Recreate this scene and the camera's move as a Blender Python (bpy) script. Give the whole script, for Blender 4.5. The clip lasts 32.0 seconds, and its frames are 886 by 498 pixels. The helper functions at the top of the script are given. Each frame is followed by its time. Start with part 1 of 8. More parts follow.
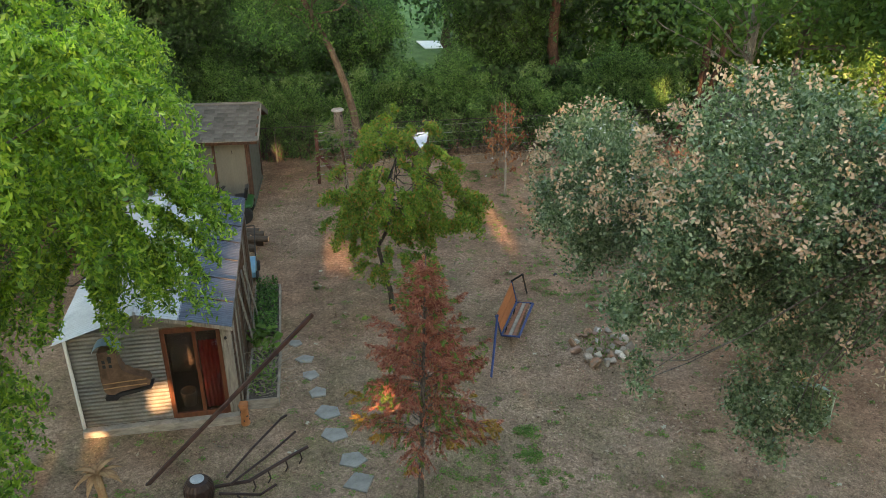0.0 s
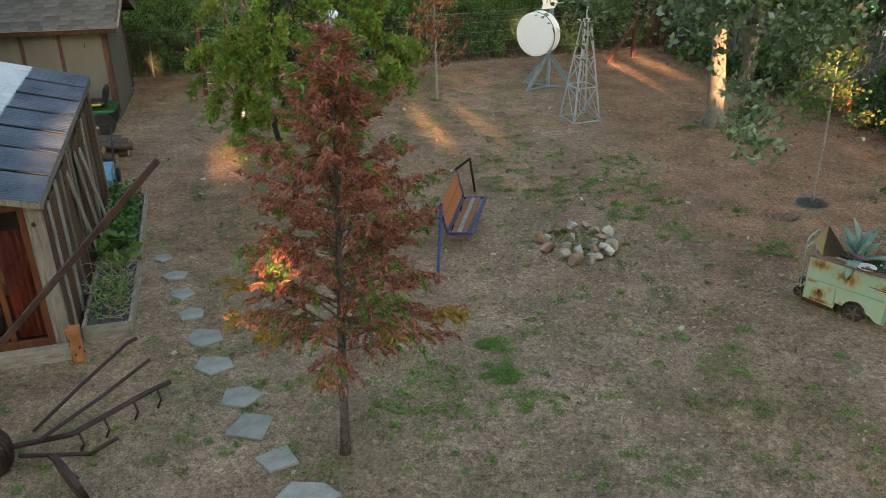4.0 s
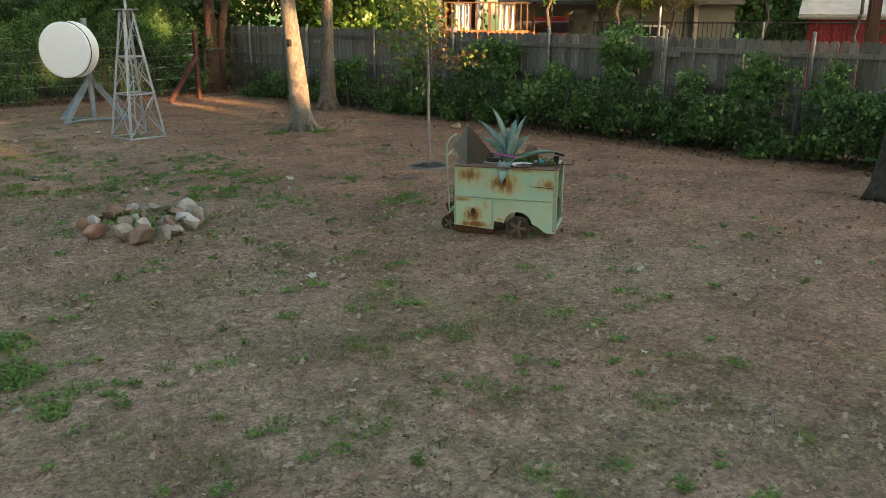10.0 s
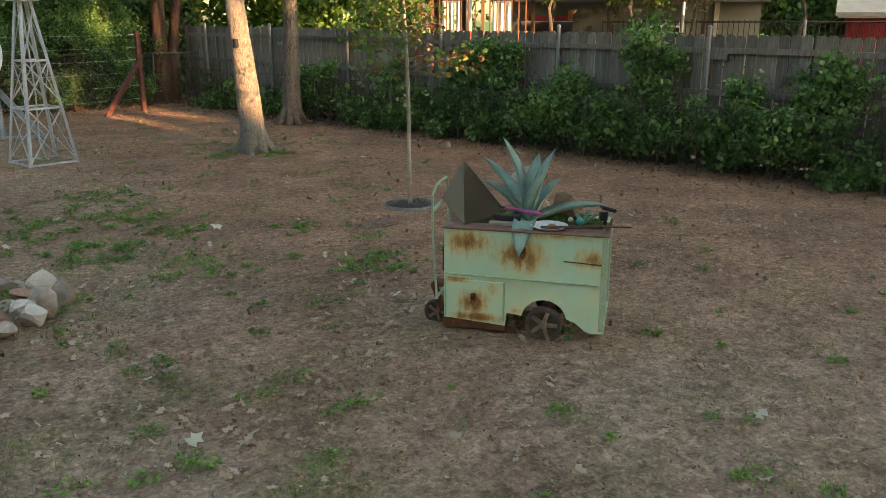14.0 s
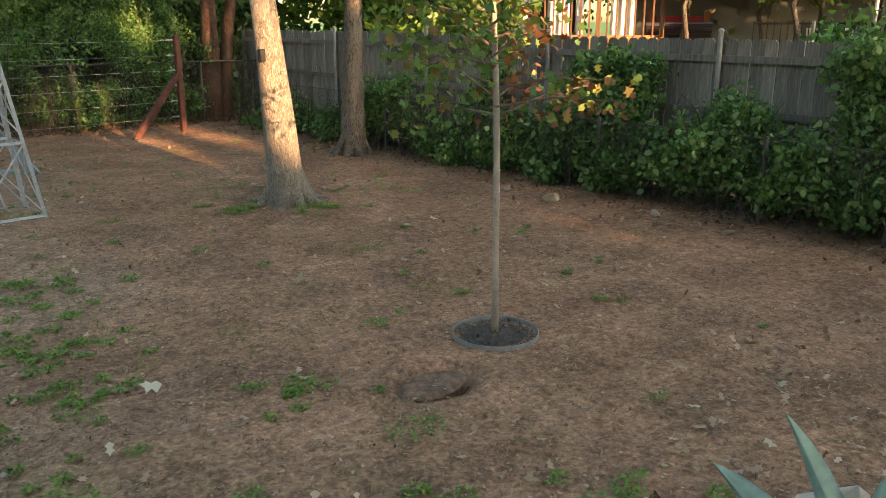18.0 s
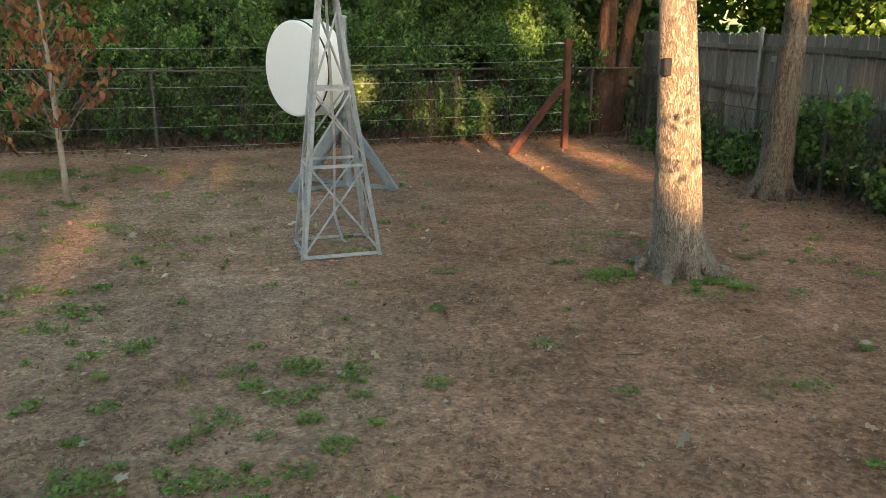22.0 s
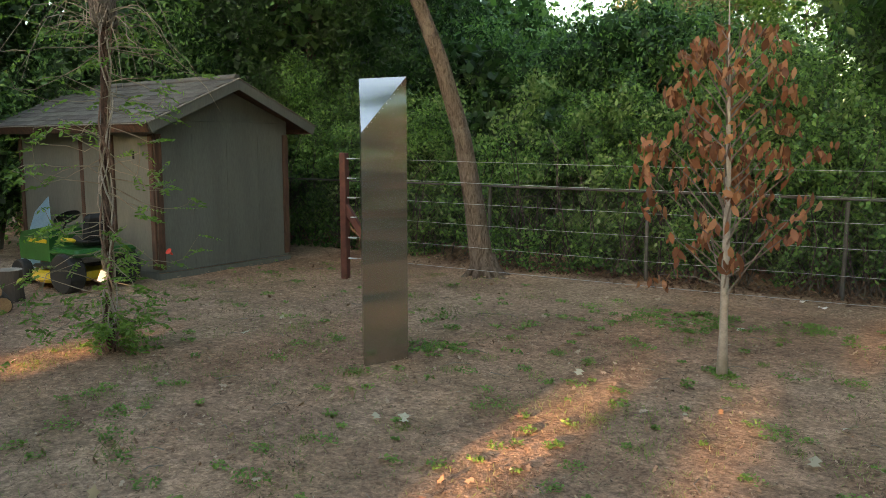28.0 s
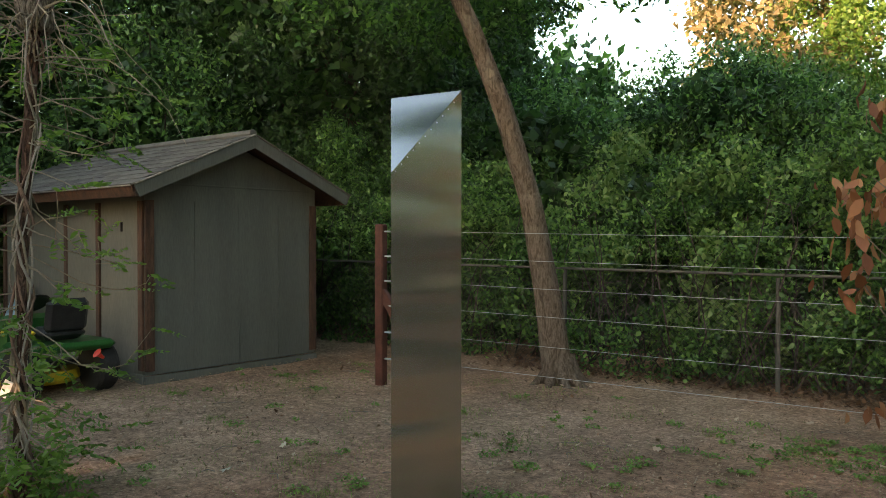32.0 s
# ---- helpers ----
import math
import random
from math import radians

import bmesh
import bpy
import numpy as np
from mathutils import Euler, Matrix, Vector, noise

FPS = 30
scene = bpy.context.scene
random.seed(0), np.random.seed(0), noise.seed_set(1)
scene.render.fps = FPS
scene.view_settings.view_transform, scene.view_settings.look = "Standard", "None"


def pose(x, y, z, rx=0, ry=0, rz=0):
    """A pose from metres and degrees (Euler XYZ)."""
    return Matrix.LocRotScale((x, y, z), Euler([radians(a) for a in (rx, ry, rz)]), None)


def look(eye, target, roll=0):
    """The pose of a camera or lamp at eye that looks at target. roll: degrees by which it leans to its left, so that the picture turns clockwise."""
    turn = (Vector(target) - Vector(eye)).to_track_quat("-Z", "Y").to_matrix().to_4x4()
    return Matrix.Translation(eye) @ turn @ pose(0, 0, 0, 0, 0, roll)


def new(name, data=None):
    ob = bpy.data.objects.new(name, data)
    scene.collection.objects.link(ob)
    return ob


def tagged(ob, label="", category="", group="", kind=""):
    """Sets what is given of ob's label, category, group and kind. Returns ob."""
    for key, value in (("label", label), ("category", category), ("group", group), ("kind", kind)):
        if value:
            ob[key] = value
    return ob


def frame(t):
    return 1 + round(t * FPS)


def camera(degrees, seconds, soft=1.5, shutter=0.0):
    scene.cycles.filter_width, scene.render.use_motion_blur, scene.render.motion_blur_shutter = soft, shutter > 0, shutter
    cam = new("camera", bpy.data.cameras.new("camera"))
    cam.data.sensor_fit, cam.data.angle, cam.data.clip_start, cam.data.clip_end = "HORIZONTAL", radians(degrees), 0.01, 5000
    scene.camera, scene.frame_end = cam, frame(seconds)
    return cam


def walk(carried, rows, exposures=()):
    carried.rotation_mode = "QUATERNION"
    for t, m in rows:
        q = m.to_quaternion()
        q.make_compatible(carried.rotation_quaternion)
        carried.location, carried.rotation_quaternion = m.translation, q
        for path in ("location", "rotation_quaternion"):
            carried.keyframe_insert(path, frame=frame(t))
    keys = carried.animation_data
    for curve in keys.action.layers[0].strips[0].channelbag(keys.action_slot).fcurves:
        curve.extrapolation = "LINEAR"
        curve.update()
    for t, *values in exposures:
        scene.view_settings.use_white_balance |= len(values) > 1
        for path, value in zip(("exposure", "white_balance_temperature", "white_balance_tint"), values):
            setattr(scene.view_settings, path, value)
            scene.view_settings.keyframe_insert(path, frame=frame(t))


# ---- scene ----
cam = camera(57.6, 32.0, 0.6)
METRES, EYE, TILT, LEAN, TURN = 24.0, 9.2, -25.97, 0.1, 0.0
ROWS = [
    (0.0, 0.0, 0.0, 0.0, -0.0, 0.0, 0.0),
    (0.5, -0.0006, 0.0323, -0.0075, -0.47, -0.03, 0.23),
    (1.0, -0.0015, 0.0623, -0.0162, -0.95, -0.05, 0.45),
    (1.5, -0.0019, 0.0892, -0.0259, -1.55, -0.11, 0.75),
    (2.0, -0.002, 0.1125, -0.0365, -2.21, -0.14, 1.05),
    (2.5, -0.0021, 0.1331, -0.0475, -2.83, -0.21, 1.39),
    (4.5, -0.0011, 0.1967, -0.0935, -7.14, -0.45, 3.57),
    (5.0, 0.0004, 0.2105, -0.1058, -9.48, -0.49, 4.67),
    (5.5, 0.0022, 0.2228, -0.1156, -12.16, 1.54, 5.87),
    (6.0, 0.0042, 0.2333, -0.122, -15.07, 4.3, 7.16),
    (6.5, 0.0062, 0.2421, -0.1259, -17.86, 6.83, 8.42),
    (7.0, 0.0088, 0.2502, -0.128, -20.09, 7.91, 9.42),
    (7.5, 0.0118, 0.258, -0.1293, -22.08, 7.66, 10.29),
    (8.0, 0.0154, 0.2661, -0.1299, -24.07, 7.28, 11.15),
    (8.5, 0.0203, 0.2766, -0.1303, -25.69, 6.97, 11.82),
    (9.0, 0.027, 0.2949, -0.1399, -26.67, 6.84, 12.26),
    (9.5, 0.0352, 0.3153, -0.1511, -29.51, 6.19, 13.37),
    (10.0, 0.0436, 0.3353, -0.1617, -32.54, 5.42, 14.49),
    (10.5, 0.0519, 0.3491, -0.1621, -33.38, 5.13, 14.82),
    (11.0, 0.0598, 0.3594, -0.1575, -33.39, 5.21, 14.85),
    (11.5, 0.0676, 0.3693, -0.153, -33.37, 5.47, 14.85),
    (12.0, 0.076, 0.3797, -0.148, -33.35, 5.58, 14.86),
    (12.5, 0.0855, 0.3912, -0.1429, -33.32, 5.6, 14.86),
    (13.0, 0.096, 0.4039, -0.137, -33.3, 5.61, 14.86),
    (13.5, 0.1071, 0.4175, -0.1305, -33.3, 5.65, 14.86),
    (15.5, 0.1534, 0.4731, -0.1036, -33.12, 5.69, 14.83),
    (16.0, 0.1649, 0.4874, -0.0965, -32.51, 5.85, 14.59),
    (16.5, 0.1762, 0.5021, -0.0893, -31.52, 6.1, 14.25),
    (17.0, 0.187, 0.5169, -0.0818, -30.42, 6.37, 13.81),
    (17.5, 0.1975, 0.532, -0.0742, -28.75, 6.78, 13.16),
    (18.0, 0.2073, 0.5474, -0.0664, -26.75, 7.26, 12.36),
    (18.5, 0.216, 0.5627, -0.0587, -24.12, 7.82, 11.25),
    (19.0, 0.2229, 0.577, -0.0515, -21.27, 8.35, 10.04),
    (19.5, 0.2279, 0.5893, -0.0457, -18.18, 8.87, 8.69),
    (20.0, 0.2316, 0.6006, -0.0405, -14.97, 9.33, 7.23),
    (20.5, 0.234, 0.6107, -0.0359, -11.81, 9.72, 5.75),
    (21.0, 0.2357, 0.6203, -0.0318, -8.51, 10.03, 4.17),
    (21.5, 0.2365, 0.6294, -0.0278, -5.16, 10.25, 2.59),
    (22.0, 0.2367, 0.6382, -0.0237, -1.78, 10.38, 0.96),
    (22.5, 0.2363, 0.647, -0.02, 1.73, 10.42, -0.75),
    (23.0, 0.235, 0.6558, -0.0163, 5.3, 10.38, -2.5),
    (23.5, 0.2332, 0.6641, -0.0125, 8.91, 10.17, -4.26),
    (24.0, 0.2308, 0.6723, -0.0087, 12.64, 9.86, -5.98),
    (24.5, 0.2275, 0.6803, -0.005, 16.37, 9.46, -7.74),
    (25.0, 0.2237, 0.6884, -0.0013, 20.17, 8.93, -9.42),
    (25.5, 0.2193, 0.6963, 0.0025, 24.03, 8.27, -11.11),
    (26.0, 0.2139, 0.7039, 0.0064, 28.43, 8.11, -12.98),
    (26.5, 0.2076, 0.7116, 0.0102, 33.23, 8.65, -14.88),
    (28.5, 0.1769, 0.7429, 0.0253, 40.23, 13.84, -17.53),
    (29.0, 0.1686, 0.7505, 0.0289, 41.72, 15.18, -18.05),
    (29.5, 0.1601, 0.7585, 0.0321, 41.75, 16.98, -18.08),
    (30.0, 0.1511, 0.767, 0.0349, 41.73, 18.15, -18.09),
    (30.5, 0.142, 0.7762, 0.0365, 41.93, 18.21, -18.16),
    (31.0, 0.1328, 0.7856, 0.0381, 42.44, 18.03, -18.33),
    (31.5, 0.1235, 0.7947, 0.0406, 42.69, 17.93, -18.41),
    (32.0, 0.1145, 0.8038, 0.0433, 42.71, 17.92, -18.39),
]
walk(cam, [(t, pose(0, 0, EYE, TILT, LEAN, TURN) @ pose(METRES * x, METRES * y, METRES * z, 90 + pitch, roll, yaw)) for t, x, y, z, yaw, pitch, roll in ROWS],
     [(0.0, 3.14, 7500, 10), (3.0, 3.14, 7500, 10), (7.0, 3.06, 7500, 10), (13.0, 2.98, 7500, 10), (16.5, 3.06, 7500, 10), (19.0, 3.16, 7500, 10), (22.0, 3.1, 7500, 10), (26.0, 2.92, 7500, 10), (28.6, 3.22, 7500, 10), (29.4, 3.16, 7500, 10), (30.5, 2.95, 7500, 10), (32.0, 2.92, 7500, 10)])

# ---- daylight: a low evening sun, mostly cut off by unseen trees added to the south ----
SUN_EL, SUN_AZ = 8.5, (0.14, -1.0)
world = bpy.data.worlds.new("evening_sky")
scene.world = world
world.use_nodes = True
wn = world.node_tree.nodes
sky = wn.new("ShaderNodeTexSky")
sky.sky_type, sky.sun_disc = "NISHITA", False
sky.sun_elevation, sky.sun_rotation = radians(SUN_EL), math.atan2(SUN_AZ[0], SUN_AZ[1])
sky.air_density, sky.dust_density, sky.ozone_density = 1.0, 2.0, 1.0
world.node_tree.links.new(sky.outputs[0], wn["Background"].inputs[0])
wn["Background"].inputs[1].default_value = 0.15
sun_data = bpy.data.lights.new("sun", "SUN")
sun_data.energy, sun_data.angle, sun_data.color = 3.3, radians(0.6), (1.0, 0.58, 0.31)
sun = new("sun", sun_data)
sun_vec = Vector((SUN_AZ[0], SUN_AZ[1], math.hypot(*SUN_AZ) * math.tan(radians(SUN_EL)))).normalized()
sun.matrix_world = look(sun_vec * 60, (0, 0, 0))


# ---- materials ----
def node(nt, kind, **sets):
    n = nt.nodes.new("ShaderNode" + kind)
    for k, v in sets.items():
        if k in n.inputs:
            n.inputs[k].default_value = v
        else:
            setattr(n, k, v)
    return n


def ramp(nt, fac, stops):
    r = nt.nodes.new("ShaderNodeValToRGB")
    el = r.color_ramp.elements
    while len(el) < len(stops):
        el.new(0.5)
    for e, (p, c) in zip(el, stops):
        e.position, e.color = p, (*c, 1) if len(c) == 3 else c
    nt.links.new(fac, r.inputs[0])
    return r.outputs[0]


def noise_of(nt, scale, detail=5.0, rough=0.6, stretch=None, space="Object", distortion=0.0):
    tc = nt.nodes.new("ShaderNodeTexCoord")
    src = tc.outputs[space]
    if stretch:
        m = node(nt, "Mapping")
        m.inputs["Scale"].default_value = stretch
        nt.links.new(src, m.inputs[0])
        src = m.outputs[0]
    n = nt.nodes.new("ShaderNodeTexNoise")
    n.inputs["Scale"].default_value, n.inputs["Detail"].default_value = scale, detail
    n.inputs["Roughness"].default_value, n.inputs["Distortion"].default_value = rough, distortion
    nt.links.new(src, n.inputs["Vector"])
    return n.outputs["Fac"]


def mix(nt, fac, a, b, mode="MIX"):
    m = nt.nodes.new("ShaderNodeMix")
    m.data_type, m.blend_type = "RGBA", mode
    for sock, v in ((m.inputs[0], fac), (m.inputs[6], a), (m.inputs[7], b)):
        if isinstance(v, (int, float)):
            sock.default_value = v
        elif isinstance(v, tuple):
            sock.default_value = (*v, 1)
        else:
            nt.links.new(v, sock)
    return m.outputs[2]


def start(name):
    m = bpy.data.materials.new(name)
    m.use_nodes = True
    nt = m.node_tree
    return m, nt, nt.nodes["Principled BSDF"]


def bump(nt, bsdf, height, strength=0.5, dist=0.01):
    b = node(nt, "Bump", Strength=strength, Distance=dist)
    nt.links.new(height, b.inputs["Height"])
    nt.links.new(b.outputs[0], bsdf.inputs["Normal"])


def surface(name, a, b, scale=8.0, rough=0.8, metal=0.0, relief=0.3, stretch=None, fine=60.0, dirt=None, dirt_amount=0.5, per_object=0.0, spec=0.3):
    """A worn surface: two colours in large patches, fine grain, and dirt of its own shape."""
    m, nt, p = start(name)
    big = noise_of(nt, scale, 6, 0.6, stretch)
    small = noise_of(nt, fine, 4, 0.7, stretch)
    col = ramp(nt, big, [(0.32, a), (0.68, b)])
    grain = ramp(nt, small, [(0.25, (0.62, 0.62, 0.62)), (0.75, (1.28, 1.28, 1.28))])
    col = mix(nt, 0.55, col, grain, "MULTIPLY")
    if dirt:
        d = noise_of(nt, scale * 0.6, 8, 0.72, stretch, distortion=0.6)
        col = mix(nt, ramp(nt, d, [(1 - dirt_amount - 0.12, (0, 0, 0)), (1 - dirt_amount + 0.12, (1, 1, 1))]), col, dirt)
    if per_object:
        info = nt.nodes.new("ShaderNodeObjectInfo")
        v = ramp(nt, info.outputs["Random"], [(0, (1 - per_object,) * 3), (1, (1 + per_object,) * 3)])
        col = mix(nt, 1.0, col, v, "MULTIPLY")
    nt.links.new(col, p.inputs["Base Color"])
    r = ramp(nt, big, [(0.3, (rough * 0.85,) * 3), (0.7, (min(1, rough * 1.15),) * 3)])
    nt.links.new(r, p.inputs["Roughness"])
    p.inputs["Metallic"].default_value, p.inputs["Specular IOR Level"].default_value = metal, spec
    if relief:
        bump(nt, p, small, relief, 0.006)
    return m


def leaf_material(name, colours, gloss=0.45, through_light=0.35, back=None):
    m, nt, p = start(name)
    geo = nt.nodes.new("ShaderNodeNewGeometry")
    steps = [(i / max(1, len(colours) - 1), c) for i, c in enumerate(colours)]
    col = ramp(nt, geo.outputs["Random Per Island"], steps)
    big = noise_of(nt, 1.3, 3, 0.5)
    col = mix(nt, 0.6, col, ramp(nt, big, [(0.3, (0.6, 0.62, 0.6)), (0.7, (1.3, 1.28, 1.2))]), "MULTIPLY")
    nt.links.new(col, p.inputs["Base Color"])
    p.inputs["Roughness"].default_value, p.inputs["Specular IOR Level"].default_value = gloss, 0.35
    t = nt.nodes.new("ShaderNodeBsdfTranslucent")
    nt.links.new(mix(nt, 1.0, col, (1.25, 1.5, 0.75), "MULTIPLY"), t.inputs[0])
    s = node(nt, "MixShader")
    s.inputs[0].default_value = through_light
    nt.links.new(p.outputs[0], s.inputs[1]), nt.links.new(t.outputs[0], s.inputs[2])
    nt.links.new(s.outputs[0], nt.nodes["Material Output"].inputs[0])
    return m


def bark_material(name, ridge, furrow, lichen, scale=24.0):
    """Upright plates parted by dark furrows, with pale lichen patches."""
    m, nt, p = start(name)
    plate = noise_of(nt, scale * 1.5, 4, 0.6, (1, 1, 0.3), distortion=1.6)
    fine = noise_of(nt, 90, 4, 0.7, (1, 1, 0.5))
    patch = noise_of(nt, 2.6, 5, 0.65)
    cut = ramp(nt, plate, [(0.36, (0, 0, 0)), (0.56, (1, 1, 1))])
    col = mix(nt, cut, furrow, ramp(nt, fine, [(0.25, tuple(0.65 * c for c in ridge)), (0.75, tuple(1.25 * c for c in ridge))]))
    col = mix(nt, ramp(nt, patch, [(0.52, (0, 0, 0)), (0.7, (0.55, 0.55, 0.55))]), col, lichen)
    nt.links.new(col, p.inputs["Base Color"])
    p.inputs["Roughness"].default_value, p.inputs["Specular IOR Level"].default_value = 0.95, 0.15
    bump(nt, p, mix(nt, 0.2, cut, fine), 1.0, 0.02)
    return m


def spread(nt, value, lo, hi):
    """A value drawn out from 0 at lo to 1 at hi."""
    r = node(nt, "MapRange")
    r.inputs[1].default_value, r.inputs[2].default_value = lo, hi
    nt.links.new(value, r.inputs[0])
    return r.outputs[0]


def sums(nt, kind, a, b):
    m = node(nt, "Math", operation=kind)
    for k, v in enumerate((a, b)):
        if isinstance(v, (int, float)):
            m.inputs[k].default_value = v
        else:
            nt.links.new(v, m.inputs[k])
    return m.outputs[0]


def soil_material():
    """Trodden loam: grey-brown with dry thatch by the house, red clay further off and along the fence, a thin green film where grass sprouts."""
    m, nt, p = start("bare_soil_with_dry_grass")
    tc = nt.nodes.new("ShaderNodeTexCoord")
    place = nt.nodes.new("ShaderNodeSeparateXYZ")
    nt.links.new(tc.outputs["Object"], place.inputs[0])
    x, y = place.outputs[0], place.outputs[1]
    big = noise_of(nt, 0.34, 5, 0.6, distortion=0.4)
    mid = noise_of(nt, 1.6, 6, 0.62)
    clod = noise_of(nt, 11.0, 6, 0.7)
    lump = noise_of(nt, 21.0, 4, 0.66, distortion=0.6)
    crumb = noise_of(nt, 42.0, 4, 0.72)
    fine = noise_of(nt, 150.0, 3, 0.7)
    grey = ramp(nt, mid, [(0.3, (0.225, 0.165, 0.122)), (0.7, (0.365, 0.278, 0.21))])
    red = ramp(nt, mid, [(0.3, (0.19, 0.118, 0.081)), (0.7, (0.34, 0.215, 0.148))])
    clay = sums(nt, "ADD", sums(nt, "MULTIPLY", spread(nt, y, 9.5, 16.0), 0.36), sums(nt, "MULTIPLY", spread(nt, x, 3.2, 8.0), 0.75))
    clay = sums(nt, "ADD", clay, spread(nt, big, 0.28, 0.72))
    col = mix(nt, spread(nt, clay, 0.6, 1.3), grey, red)
    sprout = noise_of(nt, 0.75, 8, 0.72, distortion=0.5)
    near = sums(nt, "SUBTRACT", 1.0, sums(nt, "MULTIPLY", spread(nt, y, 11.0, 17.0), 0.75))
    film = sums(nt, "MULTIPLY", spread(nt, sprout, 0.46, 0.62), sums(nt, "MULTIPLY", near, sums(nt, "SUBTRACT", 0.5, sums(nt, "MULTIPLY", spread(nt, x, 3.5, 7.5), 0.3))))
    col = mix(nt, film, col, ramp(nt, crumb, [(0.3, (0.09, 0.105, 0.042)), (0.7, (0.185, 0.19, 0.085))]))
    col = mix(nt, 0.75, col, ramp(nt, clod, [(0.32, (0.56, 0.52, 0.5)), (0.68, (1.42, 1.4, 1.38))]), "MULTIPLY")
    col = mix(nt, 0.75, col, ramp(nt, lump, [(0.3, (0.5, 0.47, 0.45)), (0.5, (1.0, 0.99, 0.98)), (0.7, (1.55, 1.5, 1.46))]), "MULTIPLY")
    col = mix(nt, 0.8, col, ramp(nt, noise_of(nt, 0.85, 4, 0.55), [(0.35, (0.76, 0.74, 0.73)), (0.65, (1.16, 1.14, 1.12))]), "MULTIPLY")
    col = mix(nt, 0.62, col, ramp(nt, crumb, [(0.28, (0.5, 0.47, 0.45)), (0.5, (1.02, 1.0, 0.98)), (0.74, (1.7, 1.62, 1.54))]), "MULTIPLY")
    col = mix(nt, 0.6, col, ramp(nt, fine, [(0.25, (0.5, 0.5, 0.5)), (0.75, (1.5, 1.5, 1.5))]), "MULTIPLY")
    col = mix(nt, spread(nt, y, 28.5, 31.0), col, ramp(nt, mid, [(0.3, (0.05, 0.11, 0.025)), (0.7, (0.10, 0.19, 0.05))]))
    nt.links.new(col, p.inputs["Base Color"])
    p.inputs["Roughness"].default_value, p.inputs["Specular IOR Level"].default_value = 0.95, 0.15
    bump(nt, p, mix(nt, 0.5, lump, mix(nt, 0.4, clod, crumb)), 0.9, 0.04)
    return m


def plain_gloss(name, colour, rough):
    """An even coat with the faintest clouding, as on moulded fibreglass."""
    m, nt, p = start(name)
    nt.links.new(mix(nt, ramp(nt, noise_of(nt, 2.2, 4, 0.6), [(0.35, (0, 0, 0)), (0.75, (1, 1, 1))]), colour, tuple(0.95 * c for c in colour)), p.inputs["Base Color"])
    p.inputs["Roughness"].default_value = rough
    return m


SOIL = soil_material()
BARK = bark_material("grey_brown_bark", (0.22, 0.19, 0.16), (0.085, 0.068, 0.054), (0.27, 0.25, 0.215))
BARK_PALE = bark_material("pale_grey_oak_bark", (0.34, 0.31, 0.265), (0.15, 0.127, 0.105), (0.42, 0.395, 0.34), 40)
BARK_TAN = bark_material("smooth_tan_bark", (0.175, 0.138, 0.108), (0.08, 0.06, 0.046), (0.25, 0.22, 0.185), 14)
BARK_RED = bark_material("red_brown_bark", (0.11, 0.064, 0.047), (0.045, 0.029, 0.023), (0.15, 0.11, 0.09), 18)
BARK_DARK = surface("dark_bark", (0.055, 0.043, 0.034), (0.12, 0.092, 0.072), 5, 0.95, 0, 1.0, (1, 1, 0.25), 26)
TWIG = surface("grey_twig", (0.12, 0.10, 0.085), (0.24, 0.21, 0.18), 14, 0.9, 0, 0.3)
FENCE_WOOD = surface("weathered_grey_cedar", (0.14, 0.128, 0.11), (0.27, 0.25, 0.22), 7, 0.9, 0, 0.5, (6, 6, 0.5), 40, (0.06, 0.056, 0.048), 0.36, 0.34)
WOOD_DARK = surface("dark_stained_timber", (0.05, 0.026, 0.016), (0.12, 0.064, 0.036), 5, 0.7, 0, 0.4, (5, 5, 0.5), 30)
WOOD_WARM = surface("red_brown_bench_board", (0.19, 0.075, 0.042), (0.34, 0.15, 0.085), 4, 0.55, 0, 0.3, (0.7, 5, 5), 25, (0.10, 0.05, 0.035), 0.4)
WOOD_GREY = surface("grey_plank", (0.22, 0.19, 0.16), (0.40, 0.36, 0.31), 5, 0.85, 0, 0.4, (1, 1, 4), 30, (0.10, 0.085, 0.07), 0.35)
BARK_BROWN = bark_material("brown_bark", (0.11, 0.097, 0.084), (0.045, 0.039, 0.033), (0.16, 0.15, 0.135), 20)
OLD_WIRE = surface("dull_old_galvanised_wire", (0.06, 0.06, 0.055), (0.115, 0.115, 0.105), 9, 0.7, 0.4, 0.1)
RED_POST = surface("rust_red_steel_post", (0.07, 0.028, 0.022), (0.135, 0.056, 0.043), 9, 0.65, 0.3, 0.3)
RUST = surface("rusted_iron", (0.065, 0.035, 0.025), (0.19, 0.085, 0.045), 14, 0.85, 0.35, 0.6)
GALV = surface("galvanised_steel", (0.36, 0.39, 0.41), (0.52, 0.55, 0.565), 16, 0.5, 0.4, 0.1)
GALV_DULL = surface("dull_galvanised_post", (0.20, 0.21, 0.215), (0.31, 0.325, 0.33), 12, 0.6, 0.4, 0.1)
GALV_BLUE = surface("blue_grey_painted_channel", (0.20, 0.255, 0.30), (0.31, 0.37, 0.41), 8, 0.55, 0.4, 0.15)
BLUE_PAINT = surface("dark_blue_painted_steel", (0.022, 0.035, 0.11), (0.05, 0.075, 0.20), 12, 0.45, 0.1, 0.1, dirt=(0.04, 0.025, 0.02), dirt_amount=0.3)
WHITE_DRUM = plain_gloss("white_fibreglass", (0.84, 0.885, 0.90), 0.35)
BLACK_BAND = surface("black_rubber_and_hole_shade", (0.02, 0.02, 0.022), (0.04, 0.04, 0.042), 10, 0.6)
